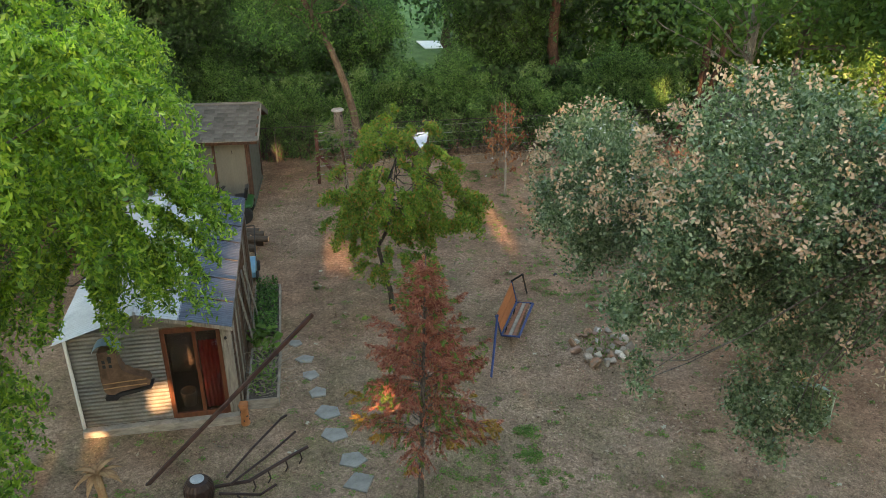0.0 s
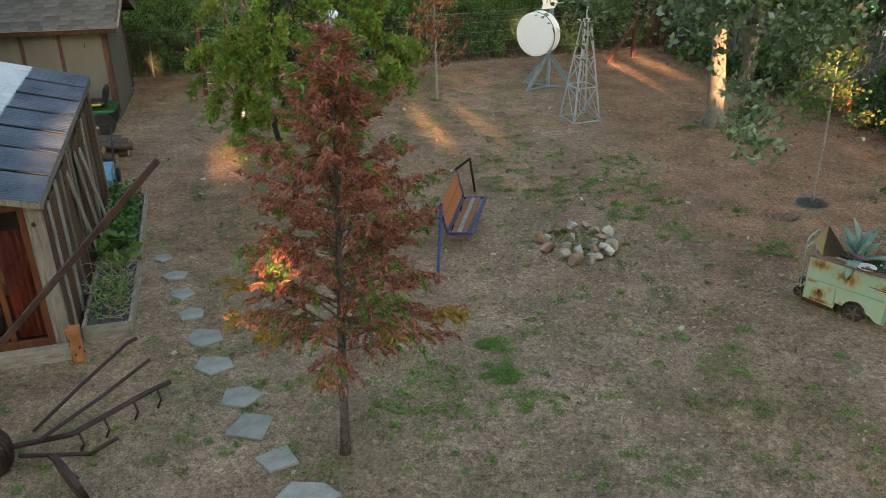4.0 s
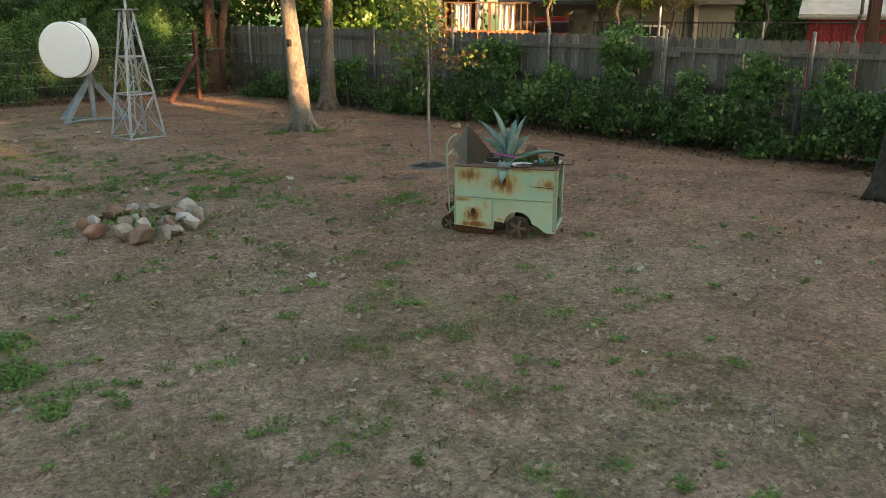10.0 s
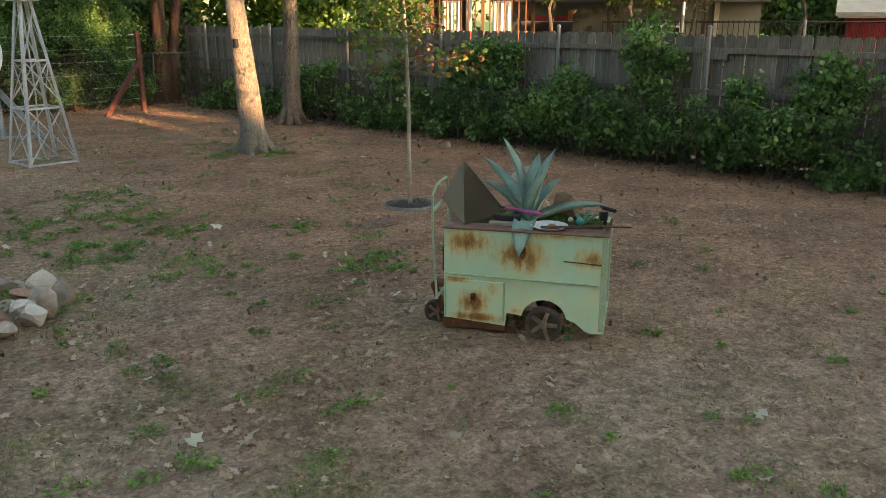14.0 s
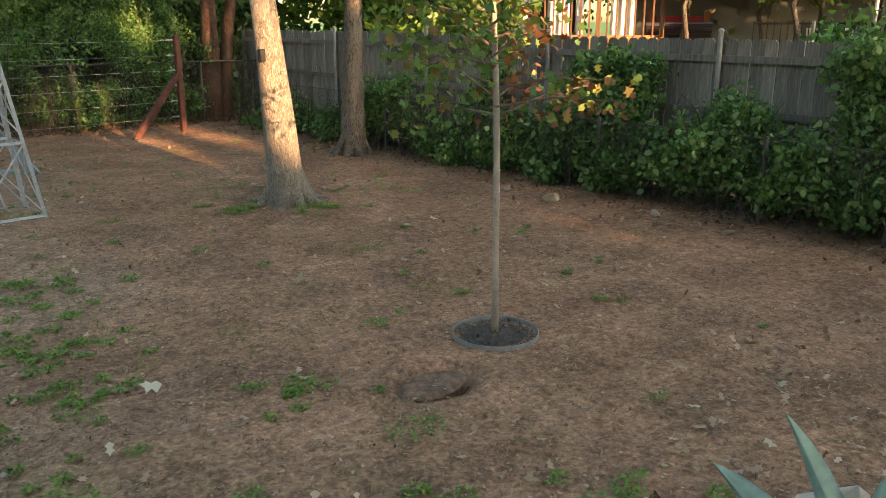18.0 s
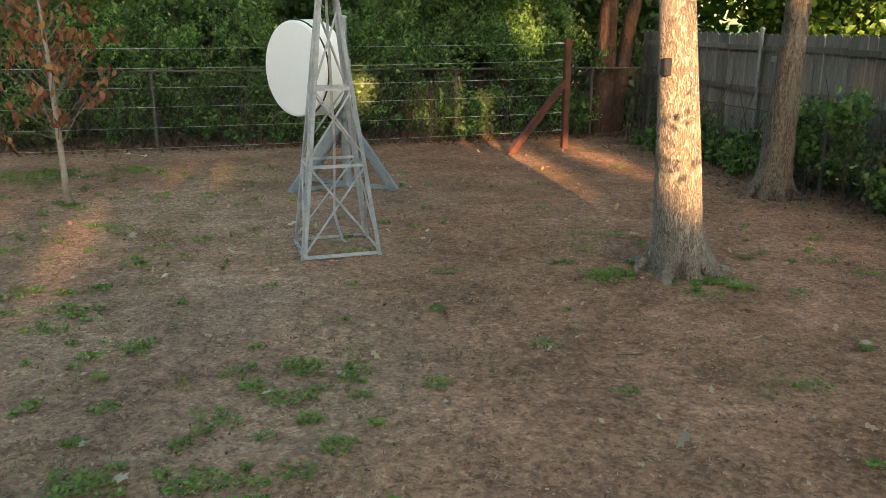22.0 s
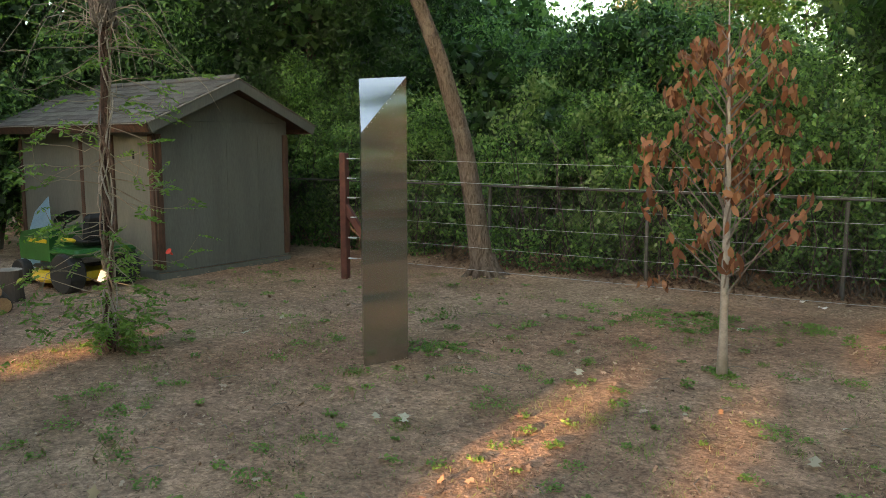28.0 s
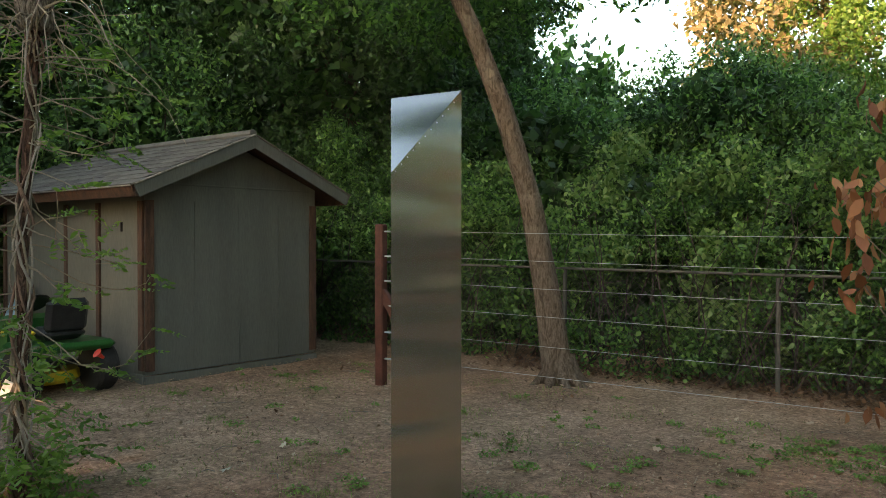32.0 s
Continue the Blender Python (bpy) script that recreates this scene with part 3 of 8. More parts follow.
def back_hedge():
    """Shrubs and creepers behind the chain-link fence."""
    rng = np.random.default_rng(5)
    t = thing("hedge", "dense dark green hedge with creepers behind the wire fence", "hedge", kind="stuff")
    pts = []
    for i in range(300):
        s = rng.random()
        x = -10 + 20.5 * s
        low = i % 4 == 0
        top = 2.5 + 0.5 * math.sin(x * 0.9 + 2) + 0.35 * math.sin(x * 2.3)
        z = rng.uniform(0.25, 0.8) if low else rng.uniform(0.5, 1.0) * top
        r = rng.uniform(0.32, 0.62)
        back = rng.random() ** 1.3 * 1.9 * (0.5 + 0.5 * min(1, z / 1.5))
        c = np.array([x, 24.58 + 3.4 * s + back + 0.30 * math.sin(x * 1.9) * math.sin(z * 2.1 + x), z])
        q, _ = clumps(rng, 800, c, (r, r * 0.8, r * 0.75), 14, 0.085, 0.7)
        pts.append(q)
    pts = np.concatenate(pts)
    line = 24.45 + 3.4 * (pts[:, 0] + 10) / 20.5
    pts = pts[(pts[:, 2] > 0.05) & (pts[:, 1] > line - 0.42) & (pts[:, 0] < 8.7 + 0.3 * np.sin(pts[:, 2] * 5))]
    foliage("leaves", rng, pts, 0.068, LEAF_HEDGE, t, droop=0.4, width=0.52)
    front = []
    for i in range(110):
        s = rng.random()
        c = np.array([-9 + 18.0 * s, 24.45 + 3.4 * (1 + 18.5 * s) / 20.5 - 0.05, rng.uniform(0.15, 1.7)])
        front.append(clumps(rng, 110, c, (0.26, 0.12, 0.22), 7, 0.06)[0])
    front = np.concatenate(front)
    foliage("front_leaves", rng, front[front[:, 2] > 0.04], 0.066, LEAF_VINE, t, droop=0.4, width=0.65, outline=OVAL)
    # paler sprays brighten the hedge's face by leaf colour
    sprays = []
    for i in range(120):
        s = rng.random()
        z = rng.uniform(0.5, 3.0)
        c = np.array([-9 + 18.0 * s, 24.5 + 3.4 * (1 + 18.0 * s) / 20.5 + 0.25 * max(0.0, z - 0.8) + rng.uniform(-0.1, 0.3), z])
        r = rng.uniform(0.16, 0.4)
        sprays.append(clumps(rng, int(520 * r), c, (r, r * 0.5, r * 0.55), 6, 0.07)[0])
    foliage("bright_sprays", rng, np.concatenate(sprays), 0.082, LEAF_VINE_PALE, t, droop=0.45, width=0.5, outline=OVAL)
    # big darker leaves fill the depth, putting its shade into their colour
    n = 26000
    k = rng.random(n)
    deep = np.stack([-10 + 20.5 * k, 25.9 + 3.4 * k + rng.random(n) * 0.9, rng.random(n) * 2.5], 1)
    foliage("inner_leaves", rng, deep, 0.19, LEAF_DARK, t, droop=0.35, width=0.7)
    stems = Shape()
    for i in range(420):
        x = rng.uniform(-9, 10)
        y = 24.5 + 3.4 * (x + 10) / 20.5 + rng.uniform(0, 0.7)
        stems.tube(bent(rng, (x, y, 0.0), (x + rng.normal() * 0.45, y + rng.normal() * 0.2, rng.uniform(0.6, 2.2)), 5, 0.16), [0.013, 0.010, 0.008, 0.006, 0.004], 5, False)
    part("stems", stems, BARK_BROWN, t)


def side_vines():
    """Creepers that climb the chain-link along the board fence: hanging clumps with gaps, tall where they reach the boards' tops."""
    rng = np.random.default_rng(6)
    t = thing("vine_bank", "leafy green creepers climbing along the weathered board fence", "vines", kind="stuff")
    cs, weight = [], []
    y = 26.6
    while y > 8.2:
        tall = 0.64 + 0.22 * math.sin(y * 2.3) + 0.2 * math.sin(y * 0.83 + 1) + 0.14 * math.sin(y * 5.1) + rng.normal() * 0.13 + (0.25 if y < 12.5 else 0.0)
        if y > 24.2:
            tall *= 0.7
        bare = rng.random() < 0.34
        for _ in range(3 if bare else 9):
            z = tall * rng.uniform(0.28, 1.0) ** 0.8
            cs.append((fence_line(y) - 0.72 + rng.normal() * 0.13 + 0.3 * max(0.0, z - 0.8), y + rng.normal() * 0.14, max(0.12, z)))
            weight.append(rng.uniform(0.5, 1.4))
        y -= rng.uniform(0.14, 0.34)
    for yy, h in ((16.1, 1.8), (15.7, 1.62), (18.4, 1.6), (18.9, 1.72), (19.3, 1.55), (13.5, 1.6), (13.2, 1.45), (17.2, 1.4), (12.2, 1.45), (20.8, 1.35), (10.6, 1.5), (11.4, 1.3), (14.4, 1.2)):
        for _ in range(int(20 * h)):
            z = 0.3 + rng.random() * (h - 0.3)
            cs.append((fence_line(yy) - 0.7 + 0.52 * min(1.0, max(0.0, (z - 0.6) / 0.8)) + rng.normal() * 0.06, yy + rng.normal() * (0.10 + 0.12 * (h - z)), z))
            weight.append(rng.uniform(0.4, 1.0))
    c, weight = np.array(cs), np.array(weight)
    n = 104000
    k = rng.choice(len(c), n, p=weight / weight.sum())
    loose = rng.normal(size=(n, 3)) * np.array([0.075, 0.085, 0.065])
    loose[:, 2] -= np.abs(rng.normal(size=n)) * 0.05
    pts = c[k] + loose
    pts = pts[(pts[:, 2] > 0.04) & (pts[:, 0] < 9.84 + (28 - pts[:, 1]) * 0.222)]
    pick = rng.random(len(pts)) < 0.3
    foliage("leaves", rng, pts[~pick], 0.054, LEAF_VINE, t, droop=0.5, width=0.6, outline=OVAL)
    # paler leaves set forward carry the bank's highlights in their colour
    foliage("broad_leaves", rng, pts[pick] + np.array([-0.03, 0, 0.01]), 0.078, LEAF_VINE_PALE, t, droop=0.4, width=0.72, outline=OVAL)
    # darker leaves behind the creepers colour in the shaded gaps
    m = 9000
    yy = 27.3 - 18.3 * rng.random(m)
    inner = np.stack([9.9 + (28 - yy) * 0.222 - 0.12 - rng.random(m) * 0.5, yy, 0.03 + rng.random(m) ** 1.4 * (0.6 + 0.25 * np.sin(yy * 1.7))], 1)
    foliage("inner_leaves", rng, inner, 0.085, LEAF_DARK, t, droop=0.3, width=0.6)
    stems = Shape()
    for i in range(190):
        yy = rng.uniform(9.5, 27)
        xx = 9.9 + (28 - yy) * 0.222 - rng.uniform(0.6, 0.95)
        stems.tube(bent(rng, (xx, yy, gz(xx, yy) - 0.02), (xx + rng.normal() * 0.15 + 0.1, yy + rng.normal() * 0.3, rng.uniform(0.6, 1.4)), 5, 0.1), [0.010, 0.009, 0.007, 0.005, 0.003], 5, False)
    part("stems", stems, BARK_BROWN, t)


back_hedge()
side_vines()

plain_tree("oak_tree", "tall oak with pale grey bark standing in bare soil", 11, (7.8, 19.75, gz(7.8, 19.7) - 0.05), (7.4, 19.85, 7.0), 0.16,
           [((7.2, 20.2, 7.2), (3.2, 3.2, 2.4), 9000, 120, 0.35)], LEAF_LIT, 0.17, 16, BARK_PALE, 1.8, way=[(7.72, 19.74, 1.2), (7.62, 19.77, 2.4)])
# its second crown is out of view, added to shade the creepers and fence
plain_tree("oak_tree", "slender grey oak trunk beside the board fence", 12, (9.75, 22.45, gz(9.8, 22.4) - 0.05), (9.95, 22.6, 6.5), 0.15,
           [((10.2, 23.2, 6.6), (3.0, 3.0, 2.2), 8000, 110, 0.35), ((10.9, 18.4, 6.6), (2.3, 3.6, 1.5), 15000, 130, 0.35)], LEAF_LIT, 0.17, 16, BARK, 1.8, way=[(9.78, 22.45, 1.3), (9.84, 22.46, 2.5)])
# four of the high crowns are unseen, added to shade hedge and soil
plain_tree("leaning_tree", "leaning brown tree trunk by the wire fence", 13, (-2.6, 24.75, gz(-2.6, 24.7) - 0.05), (-5.0, 23.3, 7.6), 0.128,
           [((-5.2, 25.0, 7.6), (3.4, 2.6, 1.9), 26000, 150, 0.3), ((-1.8, 24.4, 7.5), (2.6, 2.2, 1.3), 26000, 130, 0.3), ((-5.2, 26.9, 5.6), (1.1, 1.0, 0.9), 4200, 40, 0.18), ((-4.6, 23.6, 4.9), (1.3, 1.0, 0.7), 3200, 30, 0.2), ((0.4, 22.6, 8.3), (3.0, 2.8, 0.9), 26000, 130, 0.25), ((-1.6, 20.4, 8.2), (2.6, 2.4, 0.8), 24000, 110, 0.25), ((-4.6, 22.0, 8.4), (2.4, 2.6, 0.8), 20000, 100, 0.25), ((-5.1, 26.0, 4.9), (1.5, 1.1, 0.6), 5000, 40, 0.18), ((-1.7, 24.9, 4.6), (0.65, 0.6, 0.4), 1800, 20, 0.14)], LEAF_VINE, 0.095, 26, BARK_TAN, 1.7,
           way=[(-2.74, 24.59, 1.53), (-2.88, 24.46, 2.48), (-3.16, 24.22, 3.5), (-3.45, 23.98, 4.43)])
def oak_roots(x, y, r, seed):
    """Flared roots that run into the soil from the oak's foot."""
    rng = random.Random(seed)
    out = []
    g = gz(x, y)
    for k in range(8):
        a = k * 0.785 + rng.uniform(-0.25, 0.25)
        L = r * rng.uniform(1.9, 3.2)
        p = [(x + math.cos(a) * r * 0.55, y + math.sin(a) * r * 0.55, g + r * 1.9), (x + math.cos(a) * r * 0.95, y + math.sin(a) * r * 0.95, g + r * 0.75),
             (x + math.cos(a) * r * 1.5, y + math.sin(a) * r * 1.5, g + 0.03), (x + math.cos(a + 0.15) * L, y + math.sin(a + 0.15) * L, g - 0.04)]
        out.append(Shape().tube(p, [r * 0.4, r * 0.42, r * 0.3, r * 0.1], 9, False))
    return out


for ob, x, y, r, sd in ((bpy.data.objects["leaning_tree"], -2.6, 24.75, 0.16, 3), (bpy.data.objects["oak_tree"], 7.8, 19.75, 0.19, 1), (bpy.data.objects["oak_tree.001"], 9.75, 22.45, 0.18, 2)):
    for s in oak_roots(x, y, r, sd):
        part("root", s, (BARK_PALE, BARK, BARK_TAN)[sd - 1], ob, smooth=True)

plain_tree("background_tree", "twin dark trunk at the fence corner", 14, (8.95, 27.75, -0.05), (9.3, 28.2, 7.5), 0.17,
           [((8.6, 29.2, 7.0), (3.2, 2.6, 3.0), 9000, 110, 0.42)], LEAF_DARK, 0.2, 14, BARK_RED, way=[(9.0, 27.82, 1.5), (9.08, 27.9, 3.2), (9.1, 28.0, 5.0)])
plain_tree("background_tree", "forked dark trunk at the fence corner", 15, (9.22, 27.88, -0.05), (10.5, 28.4, 7.5), 0.125,
           [((11.2, 30.2, 6.0), (3.2, 2.6, 3.4), 9000, 110, 0.42)], LEAF_LIT, 0.2, 14, BARK_RED, way=[(9.32, 27.92, 1.4), (9.62, 28.05, 2.8), (9.95, 28.2, 4.6)])
plain_tree("background_tree", "dark trunk behind the hedge", 16, (4.3, 29.6, 0), (4.0, 29.8, 7.5), 0.24,
           [((3.4, 31.0, 6.4), (4.0, 2.8, 4.2), 15000, 150, 0.5)], LEAF_DARK, 0.22, 14, BARK_RED, lean=0.02)
for i, (x, y, h, rx, n, mt) in enumerate([(-10.0, 26.6, 9.5, 3.8, 42000, LEAF_DARK), (-13.0, 29.0, 12.0, 4.2, 14000, LEAF_DARK), (-14.0, 23.0, 10.0, 4.2, 36000, LEAF_DARK), (-12.0, 19.2, 8.5, 3.4, 30000, LEAF_DARK), (-9.6, 23.2, 5.0, 1.9, 16000, LEAF_HEDGE), (-10.6, 15.4, 7.5, 2.5, 16000, LEAF_DARK),
                                          (-4.4, 32.0, 5.2, 2.9, 26000, LEAF_HEDGE), (2.6, 31.8, 6.6, 2.9, 26000, LEAF_HEDGE), (-7.4, 29.6, 4.6, 2.6, 14000, LEAF_HEDGE), (7.2, 32.5, 8.0, 3.4, 18000, LEAF_LIT), (15.0, 31.0, 4.6, 2.2, 9000, LEAF_LIT), (18.0, 35.5, 6.0, 2.8, 9000, LEAF_LIT), (-9.6, 33.5, 6.3, 2.4, 12000, LEAF_HEDGE),
                                          (-8.0, 42.6, 13.5, 2.9, 15000, LEAF_TAN), (-4.4, 42.8, 13.5, 3.6, 20000, LEAF_LIT), (-10.5, 31.0, 9.0, 2.6, 16000, LEAF_DARK), (-10.3, 20.9, 3.4, 1.2, 9000, LEAF_HEDGE), (0.5, 42.0, 12.0, 4.0, 14000, LEAF_DARK), (-15.0, 41.0, 7.0, 4.0, 10000, LEAF_HEDGE), (12.5, 35.0, 9.0, 4.2, 18000, LEAF_LIT),
                                          (18.5, 32.0, 10.0, 4.4, 18000, LEAF_LIT), (24.0, 29.0, 9.0, 4.4, 16000, LEAF_LIT), (27.5, 23.0, 9.0, 4.4, 16000, LEAF_DARK), (30.5, 16.0, 9.5, 4.6, 14000, LEAF_DARK),
                                          (20.6, 24.6, 5.6, 1.5, 6000, LEAF_TAN), (34.0, 9.0, 10.0, 5.0, 9000, LEAF_DARK), (6.0, 43.0, 12.0, 5.0, 12000, LEAF_DARK), (22.0, 40.0, 13.0, 6.0, 9000, LEAF_DARK), (-24.0, 33.0, 14.0, 6.0, 12000, LEAF_DARK), (-19.0, 14.0, 11.0, 4.6, 9000, LEAF_DARK), (-17.0, 19.5, 9.0, 3.4, 12000, LEAF_DARK), (25.5, 21.0, 6.5, 2.6, 9000, LEAF_HEDGE), (22.5, 25.8, 6.0, 2.2, 8000, LEAF_LIT)]):
    tree = plain_tree("background_tree", "broad leafy tree beyond the yard", 30 + i, (x, y, 0), (x + 0.3, y + 0.2, h * 0.75), 0.22,
               [((x, y, h * 0.55), (rx, rx * 0.8, h * 0.45), int(n * 1.6) if x < 4 and y < 33 else (n if y < 33 else int(n * (2.4 if -8 < x < -3 else 0.7))), 170 + n // 90, 0.22 if x < 4 and y < 33 else 0.3)],
               mt, (0.10 if x < 4 else 0.2) if y < 33 else (0.145 if -8 < x < -3 else 0.28), 12, BARK_DARK, width=0.46 if x < 4 and y < 33 else 0.6)

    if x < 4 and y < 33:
        # big dark leaves added as a core: they shut out sky and colour in shade
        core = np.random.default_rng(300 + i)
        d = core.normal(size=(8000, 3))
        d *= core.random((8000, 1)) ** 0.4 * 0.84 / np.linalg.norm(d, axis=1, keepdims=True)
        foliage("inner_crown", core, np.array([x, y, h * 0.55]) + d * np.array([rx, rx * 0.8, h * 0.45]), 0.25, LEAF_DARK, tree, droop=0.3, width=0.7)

# the shade trees to the south, unseen and added between the low sun and the yard
# openings cut in their crowns to let sun through: the place that each lights (x, y, z), and its width and half height
GAPS = [(1.5, 20.2, 0.05, 0.6, 0.27), (2.84, 19.9, 0.05, 0.45, 0.11), (2.75, 24.5, 0.05, 0.85, 0.18), (2.35, 21.5, 0.05, 0.5, 0.14), (4.7, 27.2, 0.9, 0.5, 0.3), (7.6, 27.6, 1.9, 0.6, 0.4), (9.0, 27.7, 1.9, 0.5, 0.5), (7.0, 25.7, 0.05, 0.95, 0.25), (7.4, 23.9, 0.05, 0.65, 0.22), (6.35, 26.8, 0.65, 1.3, 0.55), (8.2, 26.1, 0.05, 0.7, 0.2), (8.55, 24.6, 0.05, 0.6, 0.17), (7.75, 19.7, 1.15, 0.55, 0.5), (-2.72, 19.0, 0.05, 0.85, 0.22), (-2.98, 24.2, 0.08, 0.5, 0.15), (-5.5, 25.0, 0.5, 0.5, 0.3), (-4.98, 11.6, 0.7, 0.5, 0.28), (-6.1, 11.3, 0.08, 0.5, 0.1), (16.0, 24.2, 1.7, 2.6, 0.7), (16.75, 26.9, 3.0, 1.7, 0.7), (20.6, 24.6, 3.2, 2.6, 0.9), (12.0, 26.0, 2.2, 1.2, 0.4)]


def shade_trees():
    rng = np.random.default_rng(9)
    y0 = -11.0
    k = math.tan(radians(SUN_EL)) * math.hypot(*SUN_AZ)
    for i, x in enumerate(np.linspace(-12, 31.2, 12)):
        t = thing("shade_tree", "unseen tree added south of the yard to block the sun", "tree")
        trunk = Shape().tube([(x, y0, -0.1), (x + 0.1, y0, 3), (x, y0 + 0.1, 9)], [0.3, 0.24, 0.1], 10)
        part("trunk", trunk, BARK_DARK, t, smooth=True)
        n = 8800 if x < 14 else 5000
        tall = 13.5 if x < 17 else 7.2
        pts = np.stack([x + rng.uniform(-2.15, 2.15, n), y0 + rng.normal(size=n) * 0.7, rng.uniform(0.0, tall + 0.5 * math.sin(i * 2.1), n)], 1)
        keep = np.ones(n, bool)
        for gx, gy, gzz, w, h in GAPS:
            d = gy - pts[:, 1]
            gap_x, gap_z = gx + SUN_AZ[0] * d, gzz + d * k
            keep &= (((pts[:, 0] - gap_x) / (w * 0.5 + 0.06)) ** 2 + ((pts[:, 2] - gap_z) / (h + 0.06)) ** 2) > 1
        foliage("crown", rng, pts[keep], 0.42, LEAF_DARK, t, width=0.9)


shade_trees()


# ---- back-yard fences ----
def span(s, a, b, z0, z1, w, d):
    """An upright bar or board from a to b in plan, between two heights."""
    (ax, ay), (bx, by) = a, b
    L = math.hypot(bx - ax, by - ay)
    return s.box(pose((ax + bx) / 2, (ay + by) / 2, (z0 + z1) / 2, 0, 0, math.degrees(math.atan2(by - ay, bx - ax))), L if w is None else w, d, z1 - z0)


def board_fence():
    f = tagged(thing("board_fence", "weathered grey cedar board fence with rails and steel posts", "fence", kind=""), "")
    rng = random.Random(3)
    turn = math.degrees(math.atan2(1, -0.222))
    y = 28.4
    shapes = []
    for k in range(4):
        w, top = 0.138, 1.72 + 0.0
        s = Shape().prism(Matrix(), [(-w / 2, 0), (w / 2, 0), (w / 2, top - 0.035), (w / 2 - 0.03, top), (-w / 2 + 0.03, top), (-w / 2, top - 0.035)], 0.018)
        shapes.append(s.mesh("picket", FENCE_WOOD))
    while y > 5.0:
        ob = new("picket", shapes[rng.randrange(4)])
        ob.parent = f
        x = fence_line(y) + 0.045
        ob.matrix_basis = pose(x, y, gz(x, y) + 0.04 + rng.uniform(-0.012, 0.012), 0, rng.uniform(-0.5, 0.5), turn + rng.uniform(-0.6, 0.6))
        y -= 0.1445
    for z in (0.35, 0.98, 1.56):
        yy = 28.3
        while yy > 5.5:
            e = yy - 2.44
            s = span(Shape(), (fence_line(yy), yy), (fence_line(e), e), gz(11.5, yy) + z - 0.045, gz(11.5, e) + z + 0.045, None, 0.04)
            part("rail", s, FENCE_WOOD, f)
            yy = e
    for i in range(10):
        yy = 27.4 - 2.44 * i
        x = fence_line(yy) - 0.06
        s = Shape().tube([(x, yy, -0.1), (x, yy, 1.88)], 0.028, 10).lathe(pose(x, yy, 1.88), [(0.034, 0), (0.034, 0.02), (0.02, 0.04), (0.003, 0.045)], 10)
        part("post", s, GALV_DULL, f, "galvanised steel post")
    for yy in (24.6, 20.2, 15.1):
        x = fence_line(yy) - 0.03
        part("cleat", Shape().box(pose(x, yy, 1.50, 0, 0, turn), 0.32, 0.02, 0.08, 0.004), FENCE_WOOD, f)


def chain_link(name, a, b, h, label, posts):
    f = thing(name, label, "fence")
    a, b = Vector((*a, 0)), Vector((*b, 0))
    L, d = (b - a).length, (b - a).normalized()
    n = d.cross(Vector((0, 0, 1)))
    s = Shape()
    step = 0.075
    for i in range(int((L + h) / step)):
        for sgn in (1, -1):
            u0 = i * step - (h if sgn > 0 else 0)
            u1 = u0 + h * sgn if sgn > 0 else u0 - h
            z0, z1 = 0.02, h
            ua, ub, za, zb = u0, u1, z0, z1
            if min(ua, ub) < 0 or max(ua, ub) > L:
                continue
            p, q = a + d * ua, a + d * ub
            o = n * 0.002 * sgn
            s.tube([(p.x + o.x, p.y + o.y, gz(p.x, p.y) + za), (q.x + o.x, q.y + o.y, gz(q.x, q.y) + zb)], 0.0022, 3, False)
    tagged(part("wire_mesh", s, OLD_WIRE, f, "thin galvanised diamond mesh"), kind="stuff")
    part("top_rail", Shape().tube([(a.x, a.y, gz(a.x, a.y) + h), (b.x, b.y, gz(b.x, b.y) + h)], 0.015 if h > 1 else 0.006, 8), OLD_WIRE, f)
    for k in range(posts):
        p = a + (b - a) * (k + 0.5) / posts
        part("post", Shape().tube([(p.x, p.y, -0.1), (p.x, p.y, gz(p.x, p.y) + h + 0.03)], 0.025, 8), OLD_WIRE, f)


def wire_fence():
    f = thing("wire_fence", "taut wire fence between rust-red steel end posts", "fence")
    ends = ((-3.83, 23.27), (8.05, 26.3))
    for (x, y), (bx, by), zt in ((ends[0], (-3.18, 23.55), 1.0), (ends[1], (7.06, 25.62), 1.05)):
        g = gz(x, y)
        part("end_post", Shape().box(pose(x, y, g + 0.8, 0, 0, 14), 0.10, 0.10, 1.8, 0.012), RED_POST, f)
        v = Vector((bx - x, by - y, gz(bx, by) - 0.05 - g - zt))
        m = Matrix.Translation(Vector((x, y, g + zt)) + v / 2) @ v.to_track_quat("Z", "X").to_matrix().to_4x4()
        part("brace", Shape().box(m, 0.10, 0.08, v.length, 0.01), RED_POST, f)
    for z in (1.62, 1.36, 1.10, 0.84, 0.56, 0.28):
        a, b = ends
        pts = [(a[0] + (b[0] - a[0]) * s, a[1] + (b[1] - a[1]) * s, gz(a[0] + (b[0] - a[0]) * s, 24.8) + z - 0.02 * math.sin(math.pi * s)) for s in np.linspace(0, 1, 9)]
        part("wire", Shape().tube(pts, 0.0024, 5, False), GALV, f)
        for e, o in ((a, 0.06), (b, -0.06)):
            part("tensioner", Shape().tube([(e[0] + o, e[1], gz(*e) + z), (e[0] + o * 3.2, e[1] + o * 0.5, gz(*e) + z)], 0.009, 6), GALV, f)


